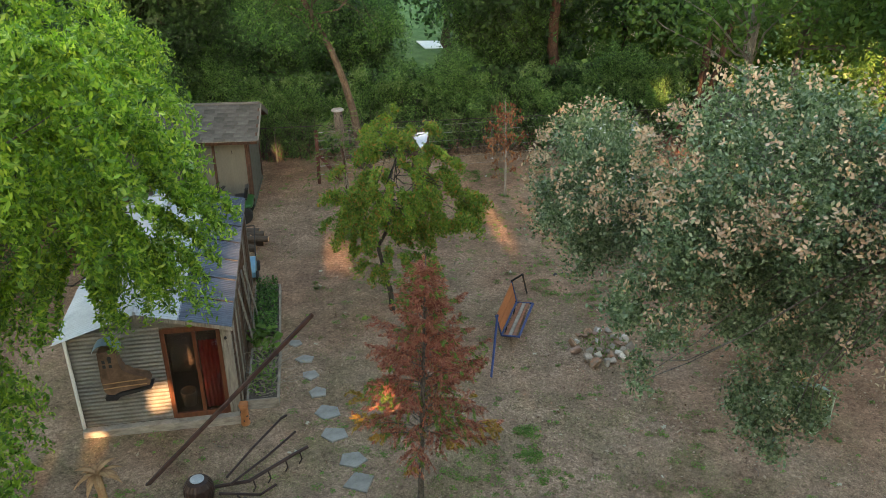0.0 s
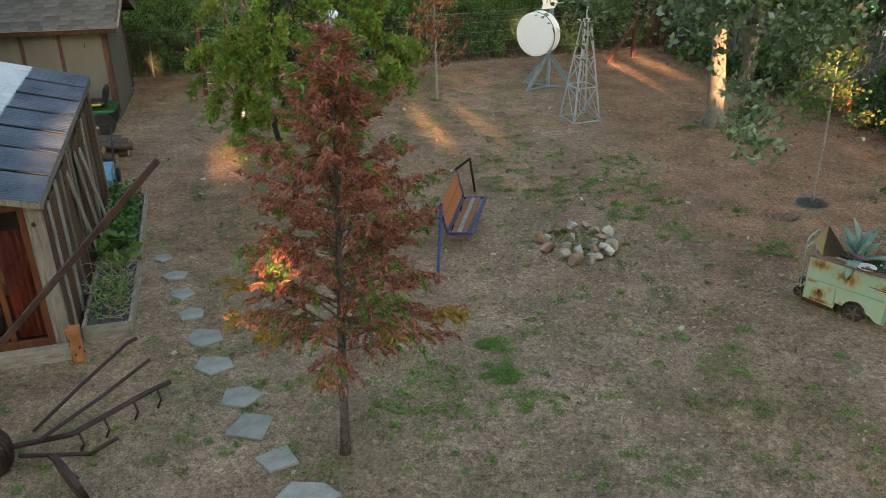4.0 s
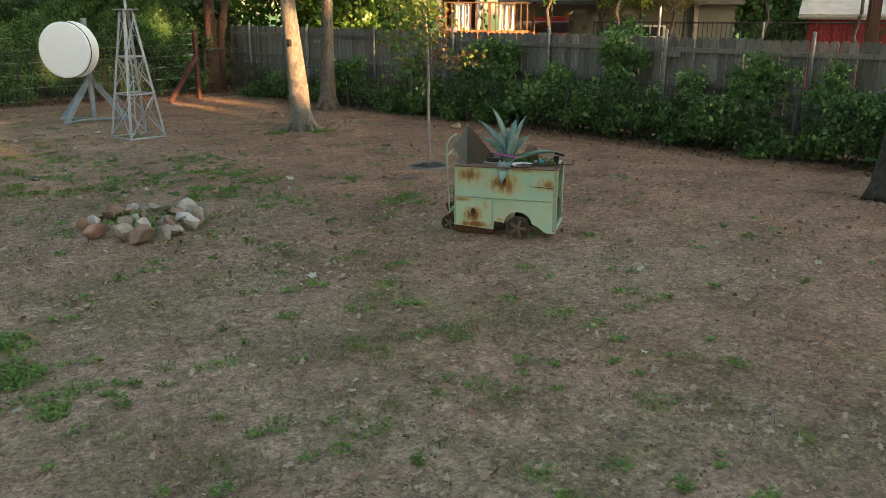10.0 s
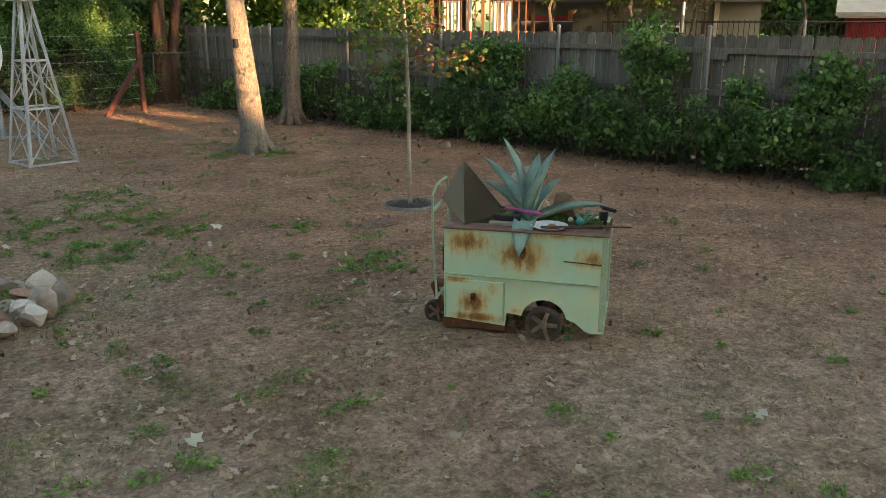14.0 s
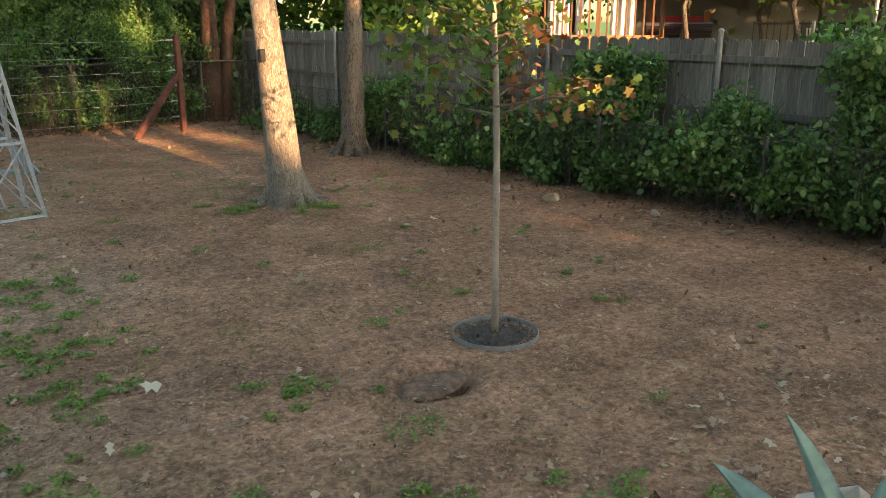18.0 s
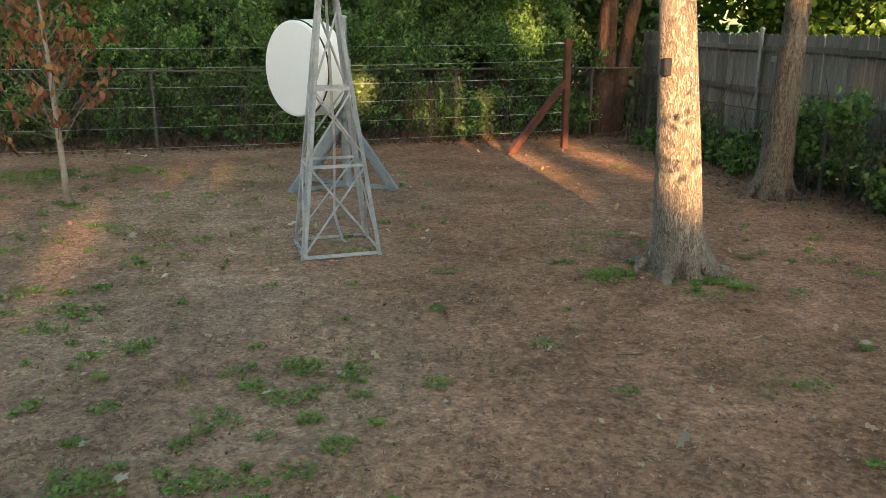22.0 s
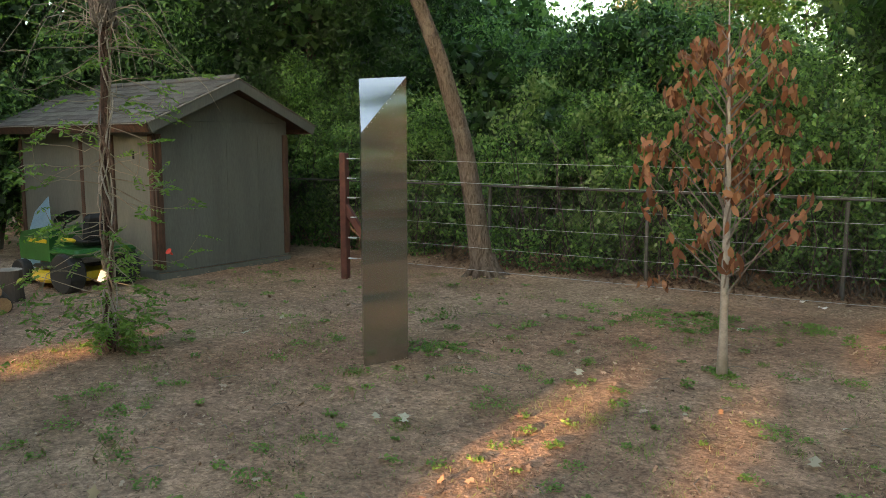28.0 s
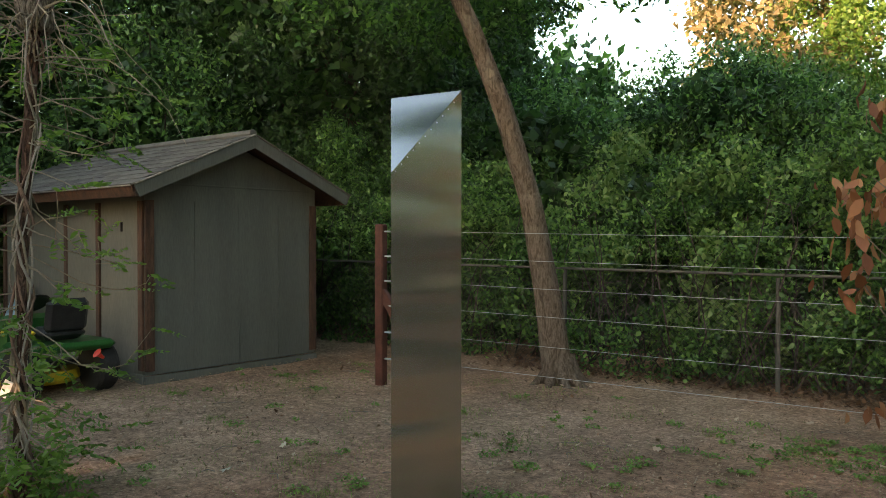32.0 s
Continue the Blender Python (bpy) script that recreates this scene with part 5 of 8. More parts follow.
def green_cart():
    t = thing("green_cart", "rusty mint-green metal cart used as a planter on the soil", "cart", at=CART)
    out = [(0, CH), (0, 0.0), (0.41, -0.03), (0.42, 0.06), (0.50, 0.055)] + arc(0.665, 0.02, 0.15, 170, 12, 10) + [(0.87, 0.03), (0.93, -0.02), (0.97, -0.035), (CL, -0.03), (CL, CH)]
    for y in (0.0, CD - 0.02):
        part("side_panel", Shape().prism(pose(0, y + 0.01, 0), out, 0.02), MINT, t)
    part("end_panel", Shape().box(pose(0.01, CD / 2, CH / 2), 0.02, CD - 0.045, CH - 0.01), MINT, t)
    part("floor_panel", Shape().box(pose(CL / 2, CD / 2, 0.22), CL - 0.05, CD - 0.05, 0.02), RUST, t)
    part("inner_wall", Shape().box(pose(CL - 0.22, CD / 2, 0.38), 0.02, CD - 0.05, 0.34), MINT, t)
    for y in (0.022, CD - 0.022):
        part("end_post", Shape().box(pose(CL - 0.018, y, CH / 2 - 0.01), 0.045, 0.045, CH + 0.02, 0.006), MINT_BAR, t)
    part("end_rail", Shape().box(pose(CL - 0.012, CD / 2, 0.0), 0.03, CD, 0.05, 0.005), MINT_BAR, t)
    part("end_rail", Shape().box(pose(CL - 0.012, CD / 2, CH - 0.015), 0.03, CD, 0.04, 0.005), RUST, t)
    part("seam", Shape().tube([(0.01, -0.006, 0.305), (CL - 0.05, -0.006, 0.295)], 0.007, 8), MINT_BAR, t)
    door = part("lower_door", Shape().box(pose(0.205, -0.006, 0.135), 0.39, 0.012, 0.27, 0.004), MINT, t)
    for x in (0.012, 0.402):
        part("door_edge", Shape().box(pose(x, -0.009, 0.135), 0.012, 0.012, 0.27, 0.002), MINT_BAR, door)
    for x, z in ((0.2, 0.16), (0.52, 0.50)):
        part("latch", Shape().box(pose(x, -0.018, z), 0.035, 0.02, 0.05, 0.006).tube([(x - 0.012, -0.022, z - 0.03), (x, -0.035, z - 0.05), (x + 0.012, -0.022, z - 0.03)], 0.004, 6), RUST, t, "rusted catch")
    part("skirt", Shape().box(pose(0.20, 0.012, -0.035), 0.42, 0.02, 0.07, 0.004), RUST, t)
    part("crease", Shape().tube([(0.78, -0.003, 0.44), (0.9, -0.006, 0.437), (1.02, -0.003, 0.43)], 0.004, 6), RUST, t)
    part("top_rim", Shape().box(pose(CL / 2, 0.06, CH + 0.008), CL + 0.015, 0.15, 0.014, 0.004), RUST_TOP, t)
    part("top_rim", Shape().box(pose(CL / 2, CD - 0.04, CH + 0.008), CL + 0.015, 0.10, 0.014, 0.004), RUST_TOP, t)
    part("top_rim", Shape().box(pose(0.05, CD / 2, CH + 0.007), 0.11, CD - 0.2, 0.014, 0.004), RUST_TOP, t)
    soil = Shape()
    nx, ny = 22, 10
    for j in range(ny):
        for i in range(nx):
            x, y = 0.1 + (CL - 0.14) * i / (nx - 1), 0.13 + (CD - 0.21) * j / (ny - 1)
            soil.v.append((x, y, CH + 0.0 + 0.03 * math.sin(math.pi * j / (ny - 1)) + 0.012 * noise.noise((x * 14, y * 14, 0))))
    soil.f = [(j * nx + i, j * nx + i + 1, (j + 1) * nx + i + 1, (j + 1) * nx + i) for j in range(ny - 1) for i in range(nx - 1)]
    part("planting_soil", soil, TURF, t, smooth=True)
    for y in (-0.0, CD):
        wheel(t, pose(0.665, y + (0.012 if y == 0 else -0.012), 0.0, 90), 0.122, 0.05)
    part("axle", Shape().tube([(0.665, 0.05, 0.0), (0.665, CD - 0.05, 0.0)], 0.014, 8), RUST, t)
    wheel(t, pose(-0.09, CD * 0.3, -0.03, 90), 0.09, 0.035)
    part("fork", Shape().box(pose(-0.07, CD * 0.3 - 0.03, 0.08, 0, -20), 0.05, 0.012, 0.2, 0.004).box(pose(-0.05, CD * 0.3, 0.18), 0.14, 0.1, 0.03, 0.005), RUST, t)
    h = [(-0.05, 0.0, 0.12), (-0.075, 0.0, 0.5), (-0.08, 0.0, 0.82), (-0.065, 0.05, 0.88), (-0.05, 0.12, 0.90), (-0.045, 0.24, 0.90), (-0.05, 0.29, 0.86), (-0.05, 0.30, 0.76), (-0.03, 0.30, 0.5), (0.0, 0.29, 0.2)]
    part("handle", Shape().tube(h, 0.0085, 8), MINT_BAR, t)
    part("handle_bar", Shape().tube([(-0.076, 0, 0.72), (-0.05, 0.3, 0.76)], 0.012, 8), MINT_BAR, t)
    part("handle_brace", Shape().tube([(-0.06, 0.0, 0.12), (0.0, 0.06, 0.2)], 0.01, 6), MINT_BAR, t)


def on_cart(x, y, z=0.0, rx=0, ry=0, rz=0):
    return CART @ pose(x, y, CH + z, rx, ry, rz)


def blade_leaf(length, width, bend, twist=0.0, thick=0.012):
    """One thick pointed succulent leaf that grows along x and bends down."""
    s = Shape()
    n = 9
    for i in range(n):
        q = i / (n - 1)
        w = width * (0.75 + 0.5 * q) * (1 - q ** 3.2) if q < 1 else 0.0
        w = max(w, 0.003)
        a = bend * q
        x = length * (math.sin(a) / bend if abs(bend) > 0.01 else q)
        z = length * ((1 - math.cos(a)) / bend if abs(bend) > 0.01 else 0) * -1
        for yy, zz in ((-w / 2, 0.16 * w), (-w / 4, -0.05 * w), (0, -0.12 * w), (w / 4, -0.05 * w), (w / 2, 0.16 * w), (w / 4, -0.05 * w - thick * (1 - q)), (0, -0.12 * w - thick * 1.4 * (1 - q)), (-w / 4, -0.05 * w - thick * (1 - q))):
            s.v.append((x, yy, z + zz))
    s.f = [(i * 8 + k, i * 8 + (k + 1) % 8, (i + 1) * 8 + (k + 1) % 8, (i + 1) * 8 + k) for i in range(n - 1) for k in range(8)] + [tuple(range(7, -1, -1))]
    return s


def agave(name, label, m, leaves):
    t = thing(name, label, "plant", at=m)
    for turn, lift, L, w, bend in leaves:
        ob = part("leaf", blade_leaf(L, w, bend), AGAVE, t, smooth=True)
        ob.matrix_basis = pose(0, 0, 0.02, 0, -lift, turn)
    return t


def rock(name, label, category, m, sx, sy, sz, seed, material, group=""):
    bm = bmesh.new()
    bmesh.ops.create_icosphere(bm, subdivisions=2, radius=1.0)
    rng = random.Random(seed)
    planes = [(Vector((rng.gauss(0, 1), rng.gauss(0, 1), rng.gauss(0, 0.8))).normalized(), rng.uniform(0.3, 0.66)) for _ in range(15)]
    for v in bm.verts:
        p = v.co.copy()
        for nrm, d in planes:
            k = p.dot(nrm) - d
            if k > 0:
                p -= nrm * k * 0.97
        p *= 1 + 0.07 * noise.noise(p * 2.2 + Vector((seed, 0, 0)))
        v.co = Vector((p.x * sx, p.y * sy, p.z * sz))
    zmin = min(v.co.z for v in bm.verts)
    for v in bm.verts:
        v.co.z -= zmin * 0.8
    me = bpy.data.meshes.new(name)
    bm.to_mesh(me)
    bm.free()
    me.materials.append(material)
    ob = new(name, me)
    ob.matrix_basis = m
    return tagged(ob, label, category, group)


def cart_things():
    tips = [(0.33, 0.30, 0.54, 0.10), (0.21, 0.30, 0.41, 0.11), (0.66, 0.35, 0.47, 0.09), (0.20, 0.25, 0.27, 0.10), (1.02, 0.30, 0.13, 0.10), (0.55, 0.40, 0.43, 0.09), (0.60, 0.23, 0.34, 0.10), (0.70, 0.40, 0.28, 0.09), (0.46, -0.03, 0.02, 0.11)]
    t = thing("agave", "large blue-green agave growing out of the cart", "plant", at=on_cart(0.52, 0.27, 0.0))
    for x, y, z, w in tips:
        d = Vector((x - 0.52, y - 0.27, z - 0.02))
        bend = 0.45 if z > 0.3 else 0.7
        if z < 0.05:
            bend, d = 1.8, Vector((-0.02, -0.42, 0.0))
        lift = 28 if z < 0.05 else math.degrees(math.atan2(d.z, math.hypot(d.x, d.y))) + math.degrees(bend) * 0.5
        ob = part("leaf", blade_leaf(d.length * 1.06, w * 1.5, bend), AGAVE, t, smooth=True)
        ob.matrix_basis = pose(0, 0, 0.02, 0, -lift, math.degrees(math.atan2(d.y, d.x)))
    agave("agave", "small young agave beside the plate", on_cart(0.88, 0.24), [(a, 50, 0.12, 0.03, 0.3) for a in (0, 75, 150, 220, 290)])
    s = Shape()
    k = [Vector((0.12, 0.06, 0.0)), Vector((-0.04, 0.10, 0.16)), Vector((0.09, 0.16, 0.41)), Vector((0.37, 0.20, 0.07))]
    back = Vector((0.002, 0.004, 0))
    for a, b, c in ((0, 2, 1), (0, 3, 2)):
        s.add([k[a], k[b], k[c]], [(0, 1, 2)])
        s.add([k[a] + back, k[b] + back, k[c] + back], [(2, 1, 0)])
    t = thing("steel_sheet", "folded dull steel sheet propped on the cart", "metal sheet", at=on_cart(0.0, 0.0, 0.012))
    part("sheet", s, SHEET, t)
    for i in range(6):
        p = k[2].lerp(k[3], (i + 0.5) / 6.5) + Vector((-0.012, -0.006, -0.01))
        part("hole_rim", Shape().lathe(Matrix.Translation(p) @ pose(0, 0, 0, 90), [(0.003, -0.001), (0.003, 0.002)], 6), GALV, t)
    rock("rock", "pale flat rock on the cart", "rock", on_cart(0.45, 0.46, 0.0, 0, 0, 10), 0.19, 0.10, 0.24, 3, STONE_PALE)
    rock("rock", "brown rock with a rusty broken face on the cart", "rock", on_cart(0.73, 0.42, 0.0, 0, 10, 20), 0.17, 0.11, 0.20, 8, ROCK_BROWN)
    t = thing("plate", "white plate with dry scraps lying on the cart", "plate", at=on_cart(0.67, 0.10, 0.016))
    part("dish", Shape().lathe(Matrix(), [(0.05, 0), (0.09, 0.004), (0.115, 0.018), (0.12, 0.022), (0.113, 0.022), (0.088, 0.009), (0.01, 0.006)], 28), PLATE, t)
    part("scraps", Shape().tube([(0.0, 0.03, 0.012), (0.02, 0.0, 0.02), (0.05, -0.02, 0.012)], 0.012, 6).tube([(-0.01, -0.01, 0.012), (0.03, 0.02, 0.02)], 0.009, 6), STRAW, t)
    t = thing("block", "black block on a grey plank on the cart", "block", at=on_cart(0.37, 0.12, 0.014))
    part("plank", Shape().box(pose(0, 0, 0.012, 0, 0, -4), 0.19, 0.05, 0.024, 0.004), WOOD_GREY, t)
    part("block", Shape().box(pose(0.02, 0.03, 0.045, 0, 0, -4), 0.17, 0.05, 0.042, 0.006), BLACK_PLASTIC, t)
    t = thing("pruner", "garden tool with pink handles lying on the cart", "garden tool", at=on_cart(0.45, 0.2, 0.085, 0, 0, 8))
    part("handle", Shape().tube([(-0.08, 0, 0.03), (0.06, -0.01, 0.01), (0.15, -0.03, 0.0)], [0.009, 0.01, 0.012], 8), PINK, t)
    part("handle", Shape().tube([(-0.5, 0.1, 0.09), (-0.42, 0.08, 0.075)], 0.011, 8), PINK, t)
    part("shaft", Shape().tube([(-0.42, 0.08, 0.075), (-0.08, 0.0, 0.03)], 0.006, 6), BLACK_PLASTIC, t)
    t = thing("shovel", "rusty shovel lying across the cart", "shovel", at=on_cart(0.62, 0.05, 0.02, 0, 0, 3))
    part("shaft", Shape().tube([(0.0, -0.01, 0.012), (0.38, 0.0, 0.03)], 0.011, 8), WOOD_DARK, t)
    part("blade", Shape().prism(pose(0.45, 0, 0.035, 80, 0, 4), [(-0.08, -0.03), (-0.02, -0.055), (0.08, -0.03), (0.12, 0.0), (0.08, 0.03), (-0.02, 0.055), (-0.08, 0.03)], 0.008), RUST, t)
    t = thing("solar_light", "black solar garden light on the cart corner", "lamp", at=on_cart(1.01, 0.25, 0.01))
    part("stake", Shape().tube([(0, 0, 0), (0.01, 0, 0.1)], 0.012, 8), BLACK_PLASTIC, t)
    part("head", Shape().box(pose(0.02, 0, 0.12, 0, 15, 20), 0.1, 0.06, 0.025, 0.006).box(pose(-0.01, 0, 0.07, 0, 0, 20), 0.05, 0.045, 0.06, 0.008), BLACK_PLASTIC, t)
    t = thing("board", "weathered pale green board on the cart", "board", at=on_cart(0.9, 0.36, 0.02, 8, -4, -6))
    part("board", Shape().box(Matrix(), 0.28, 0.1, 0.02, 0.003), MINT_BAR, t)
    for x, y, r, mt, lb in ((0.86, 0.19, 0.03, TEAL, "teal glass ball in the planter"), (0.83, 0.3, 0.025, PURPLE, "purple glass ball in the planter"), (0.79, 0.27, 0.018, WHITE, "small white ball in the planter")):
        tagged(part("glass_ball", Shape().lathe(on_cart(x, y, 0.02), arc(0, r, r, -85, 85, 8), 14), mt, None, smooth=True), lb, "ball")
    rng = np.random.default_rng(2)
    p = np.stack([rng.uniform(0.15, 1.0, 900), rng.uniform(0.22, 0.45, 900), np.full(900, CH + 0.035)], 1)
    t = thing("planter_weeds", "short green weeds growing in the cart", "weeds", kind="stuff", at=CART)
    foliage("leaves", rng, p, 0.035, LEAF_WEED, t, droop=-0.8, width=0.3)
    t = thing("bottle", "dark green bottle standing behind the cart", "bottle", at=on_ground(6.62, 13.15))
    part("body", Shape().lathe(Matrix(), [(0.03, 0), (0.032, 0.02), (0.03, 0.2), (0.016, 0.25)], 14), BLACK_PLASTIC, t)
    part("cap", Shape().lathe(pose(0, 0, 0.25), [(0.024, 0), (0.024, 0.04), (0.02, 0.05)], 12), TEAL, t)


green_cart()
cart_things()


# ---- fire ring, bench, stepping stones ----
def fire_ring():
    rng = random.Random(21)
    cx, cy = 3.25, 14.18
    k = 0
    looks = ((STONE_PALE, "bleached white stone in the fire ring"), (STONE, "rough tan stone in the fire ring"), (STONE_ROSE, "pinkish stone in the fire ring"), (STONE, "rough tan stone in the fire ring"), (ROCK_BROWN, "brown weathered stone in the fire ring"))
    for ring, n, r in ((0, 16, 0.56), (1, 10, 0.42), (2, 7, 0.2)):
        for i in range(n):
            a = 2 * math.pi * (i + rng.uniform(-0.3, 0.3)) / n
            rr = r + rng.uniform(-0.06, 0.06)
            x, y = cx + rr * math.cos(a) * 0.98, cy + rr * math.sin(a) * 1.12
            s = rng.uniform(0.12, 0.22) * (1, 0.85, 0.6)[ring]
            look_, words = looks[rng.randrange(5)]
            rock("stone", words, "stone", on_ground(x, y, math.degrees(a), (0.0, 0.05, 0.0)[ring]) @ pose(0, 0, 0, rng.uniform(-25, 25), rng.uniform(-30, 30)),
                 s, s * rng.uniform(0.6, 0.95), s * rng.uniform(0.5, 0.9), 100 + k, look_, "stones of the fire ring")
            k += 1
    r2 = np.random.default_rng(4)
    a, q = r2.uniform(0, 2 * np.pi, 260), 0.42 * np.sqrt(r2.random(260))
    p = np.stack([cx + q * np.cos(a), cy + q * np.sin(a) * 1.1, np.full(260, 0.045) + r2.random(260) * 0.05], 1)
    t = thing("fire_ring_weeds", "green weeds growing inside the stone ring", "weeds", kind="stuff")
    foliage("leaves", r2, p, 0.06, LEAF_WEED, t, droop=-0.5, width=0.35)
    rng = random.Random(5)
    for i, (x, y, s) in enumerate([(10.45, 18.35, 0.16), (10.25, 19.0, 0.09), (10.9, 17.2, 0.12), (4.07, 13.9, 0.05), (11.0, 16.3, 0.08)]):
        rock("rock", "flat grey rock by the creepers" if x > 5 else "small pale rock on the soil", "rock", on_ground(x, y, 40 * i), s, s * 0.7, s * 0.5, 60 + i, STONE)


def bench():
    t = thing("metal_bench", "blue steel frame bench with red-brown boards, tilted on the soil", "bench")
    bl, br = Vector((1.2, 14.26, 0.27)), Vector((1.62, 15.60, 0.29))
    fl, fr = Vector((1.55, 14.14, 0.31)), Vector((1.97, 15.46, 0.34))
    tl, tr = Vector((1.07, 14.25, 0.74)), Vector((1.50, 15.70, 0.76))
    up = Vector((0, 0, 1))

    def slat(a, b, w0, w1, th):
        """A board along a to b that spreads towards w0 and w1."""
        nrm = (b - a).cross(w0).normalized() * th
        return Shape().add([a, b, b + w1, a + w0, a + nrm, b + nrm, b + w1 + nrm, a + w0 + nrm], [(3, 2, 1, 0), (4, 5, 6, 7), (0, 1, 5, 4), (1, 2, 6, 5), (2, 3, 7, 6), (3, 0, 4, 7)])

    for i in range(3):
        s0, s1 = i / 3 + 0.03, (i + 1) / 3 - 0.01
        a, b = bl.lerp(fl, 0.14 + 0.66 * s0), br.lerp(fr, 0.14 + 0.66 * s0)
        part("seat_board", slat(a, b, (fl - bl) * 0.66 * (s1 - s0), (fr - br) * 0.66 * (s1 - s0), 0.018), WOOD_GREY if i == 1 else WOOD_WARM, t)
    for i in range(2):
        a, b = bl.lerp(tl, 0.1 + 0.43 * i), br.lerp(tr, 0.1 + 0.43 * i)
        part("back_board", slat(a, b, (tl - bl) * 0.41, (tr - br) * 0.41, -0.018), ORANGE_WOOD, t)
    r = 0.022
    for a, b in ((bl, br), (fl, fr), (bl, fl), (br, fr), (bl, tl), (br, tr)):
        d = b - a
        m = Matrix.Translation((a + b) / 2 - up * 0.012) @ d.to_track_quat("Z", "Y").to_matrix().to_4x4()
        part("frame_bar", Shape().box(m, 0.05 if (a, b) == (fl, fr) else 0.035, 0.035, d.length + 0.03, 0.005), BLUE_PAINT, t)
    top = Vector((1.73, 15.66, 0.95))
    part("arm", Shape().tube([tr, top], r, 8), IRON, t)
    e = Vector((1.95, 16.5, gz(2, 16.5) - 0.02))
    part("leg", Shape().tube([top, e], r, 8), IRON, t)
    e2 = Vector((0.93, 13.12, gz(1, 13) - 0.02))
    part("leg", Shape().tube([tl + Vector((0.03, -0.02, 0.03)), e2], r * 1.1, 8), BLUE_PAINT, t)
    part("leg", Shape().tube([bl.lerp(br, 0.3), Vector((1.33, 14.7, gz(1.3, 14.7) - 0.03))], r * 0.8, 8), IRON, t)
    part("leg", Shape().tube([bl.lerp(br, 0.85), Vector((1.55, 15.4, gz(1.5, 15.4) - 0.03))], r * 0.8, 8), IRON, t)


def stepping_stones():
    rng = random.Random(8)
    for i, (x, y, r) in enumerate([(-3.1, 14.25, 0.17), (-2.80, 13.66, 0.19), (-2.62, 13.12, 0.19), (-2.40, 12.56, 0.2), (-2.13, 11.96, 0.27), (-1.94, 11.34, 0.27), (-1.55, 10.68, 0.28), (-1.36, 10.16, 0.3), (-1.03, 9.58, 0.26), (-0.72, 9.03, 0.29), (-0.43, 8.55, 0.28), (-0.2, 8.0, 0.28)]):
        n = rng.choice((5, 5, 6, 4))
        a0 = rng.uniform(0, 6.28)
        pts = [(r * rng.uniform(0.78, 1.15) * math.cos(a0 + 2 * math.pi * k / n), r * rng.uniform(0.68, 1.0) * math.sin(a0 + 2 * math.pi * k / n)) for k in range(n)]
        s = Shape()
        s.add([(a * 1.0, b * 1.0, -0.05) for a, b in pts] + [(a, b, 0.022) for a, b in pts] + [(a * 0.94, b * 0.94, 0.032) for a, b in pts],
              [tuple(range(n - 1, -1, -1)), tuple(range(2 * n, 3 * n))] + [(q * n + k, q * n + (k + 1) % n, (q + 1) * n + (k + 1) % n, (q + 1) * n + k) for q in (0, 1) for k in range(n)])
        ob = part("stepping_stone", s, FLAG)
        ob.matrix_basis = on_ground(x, y)
        tagged(ob, "flat grey flagstone set in the soil", "stepping stone", "stepping stones of the path")


fire_ring()
bench()
stepping_stones()


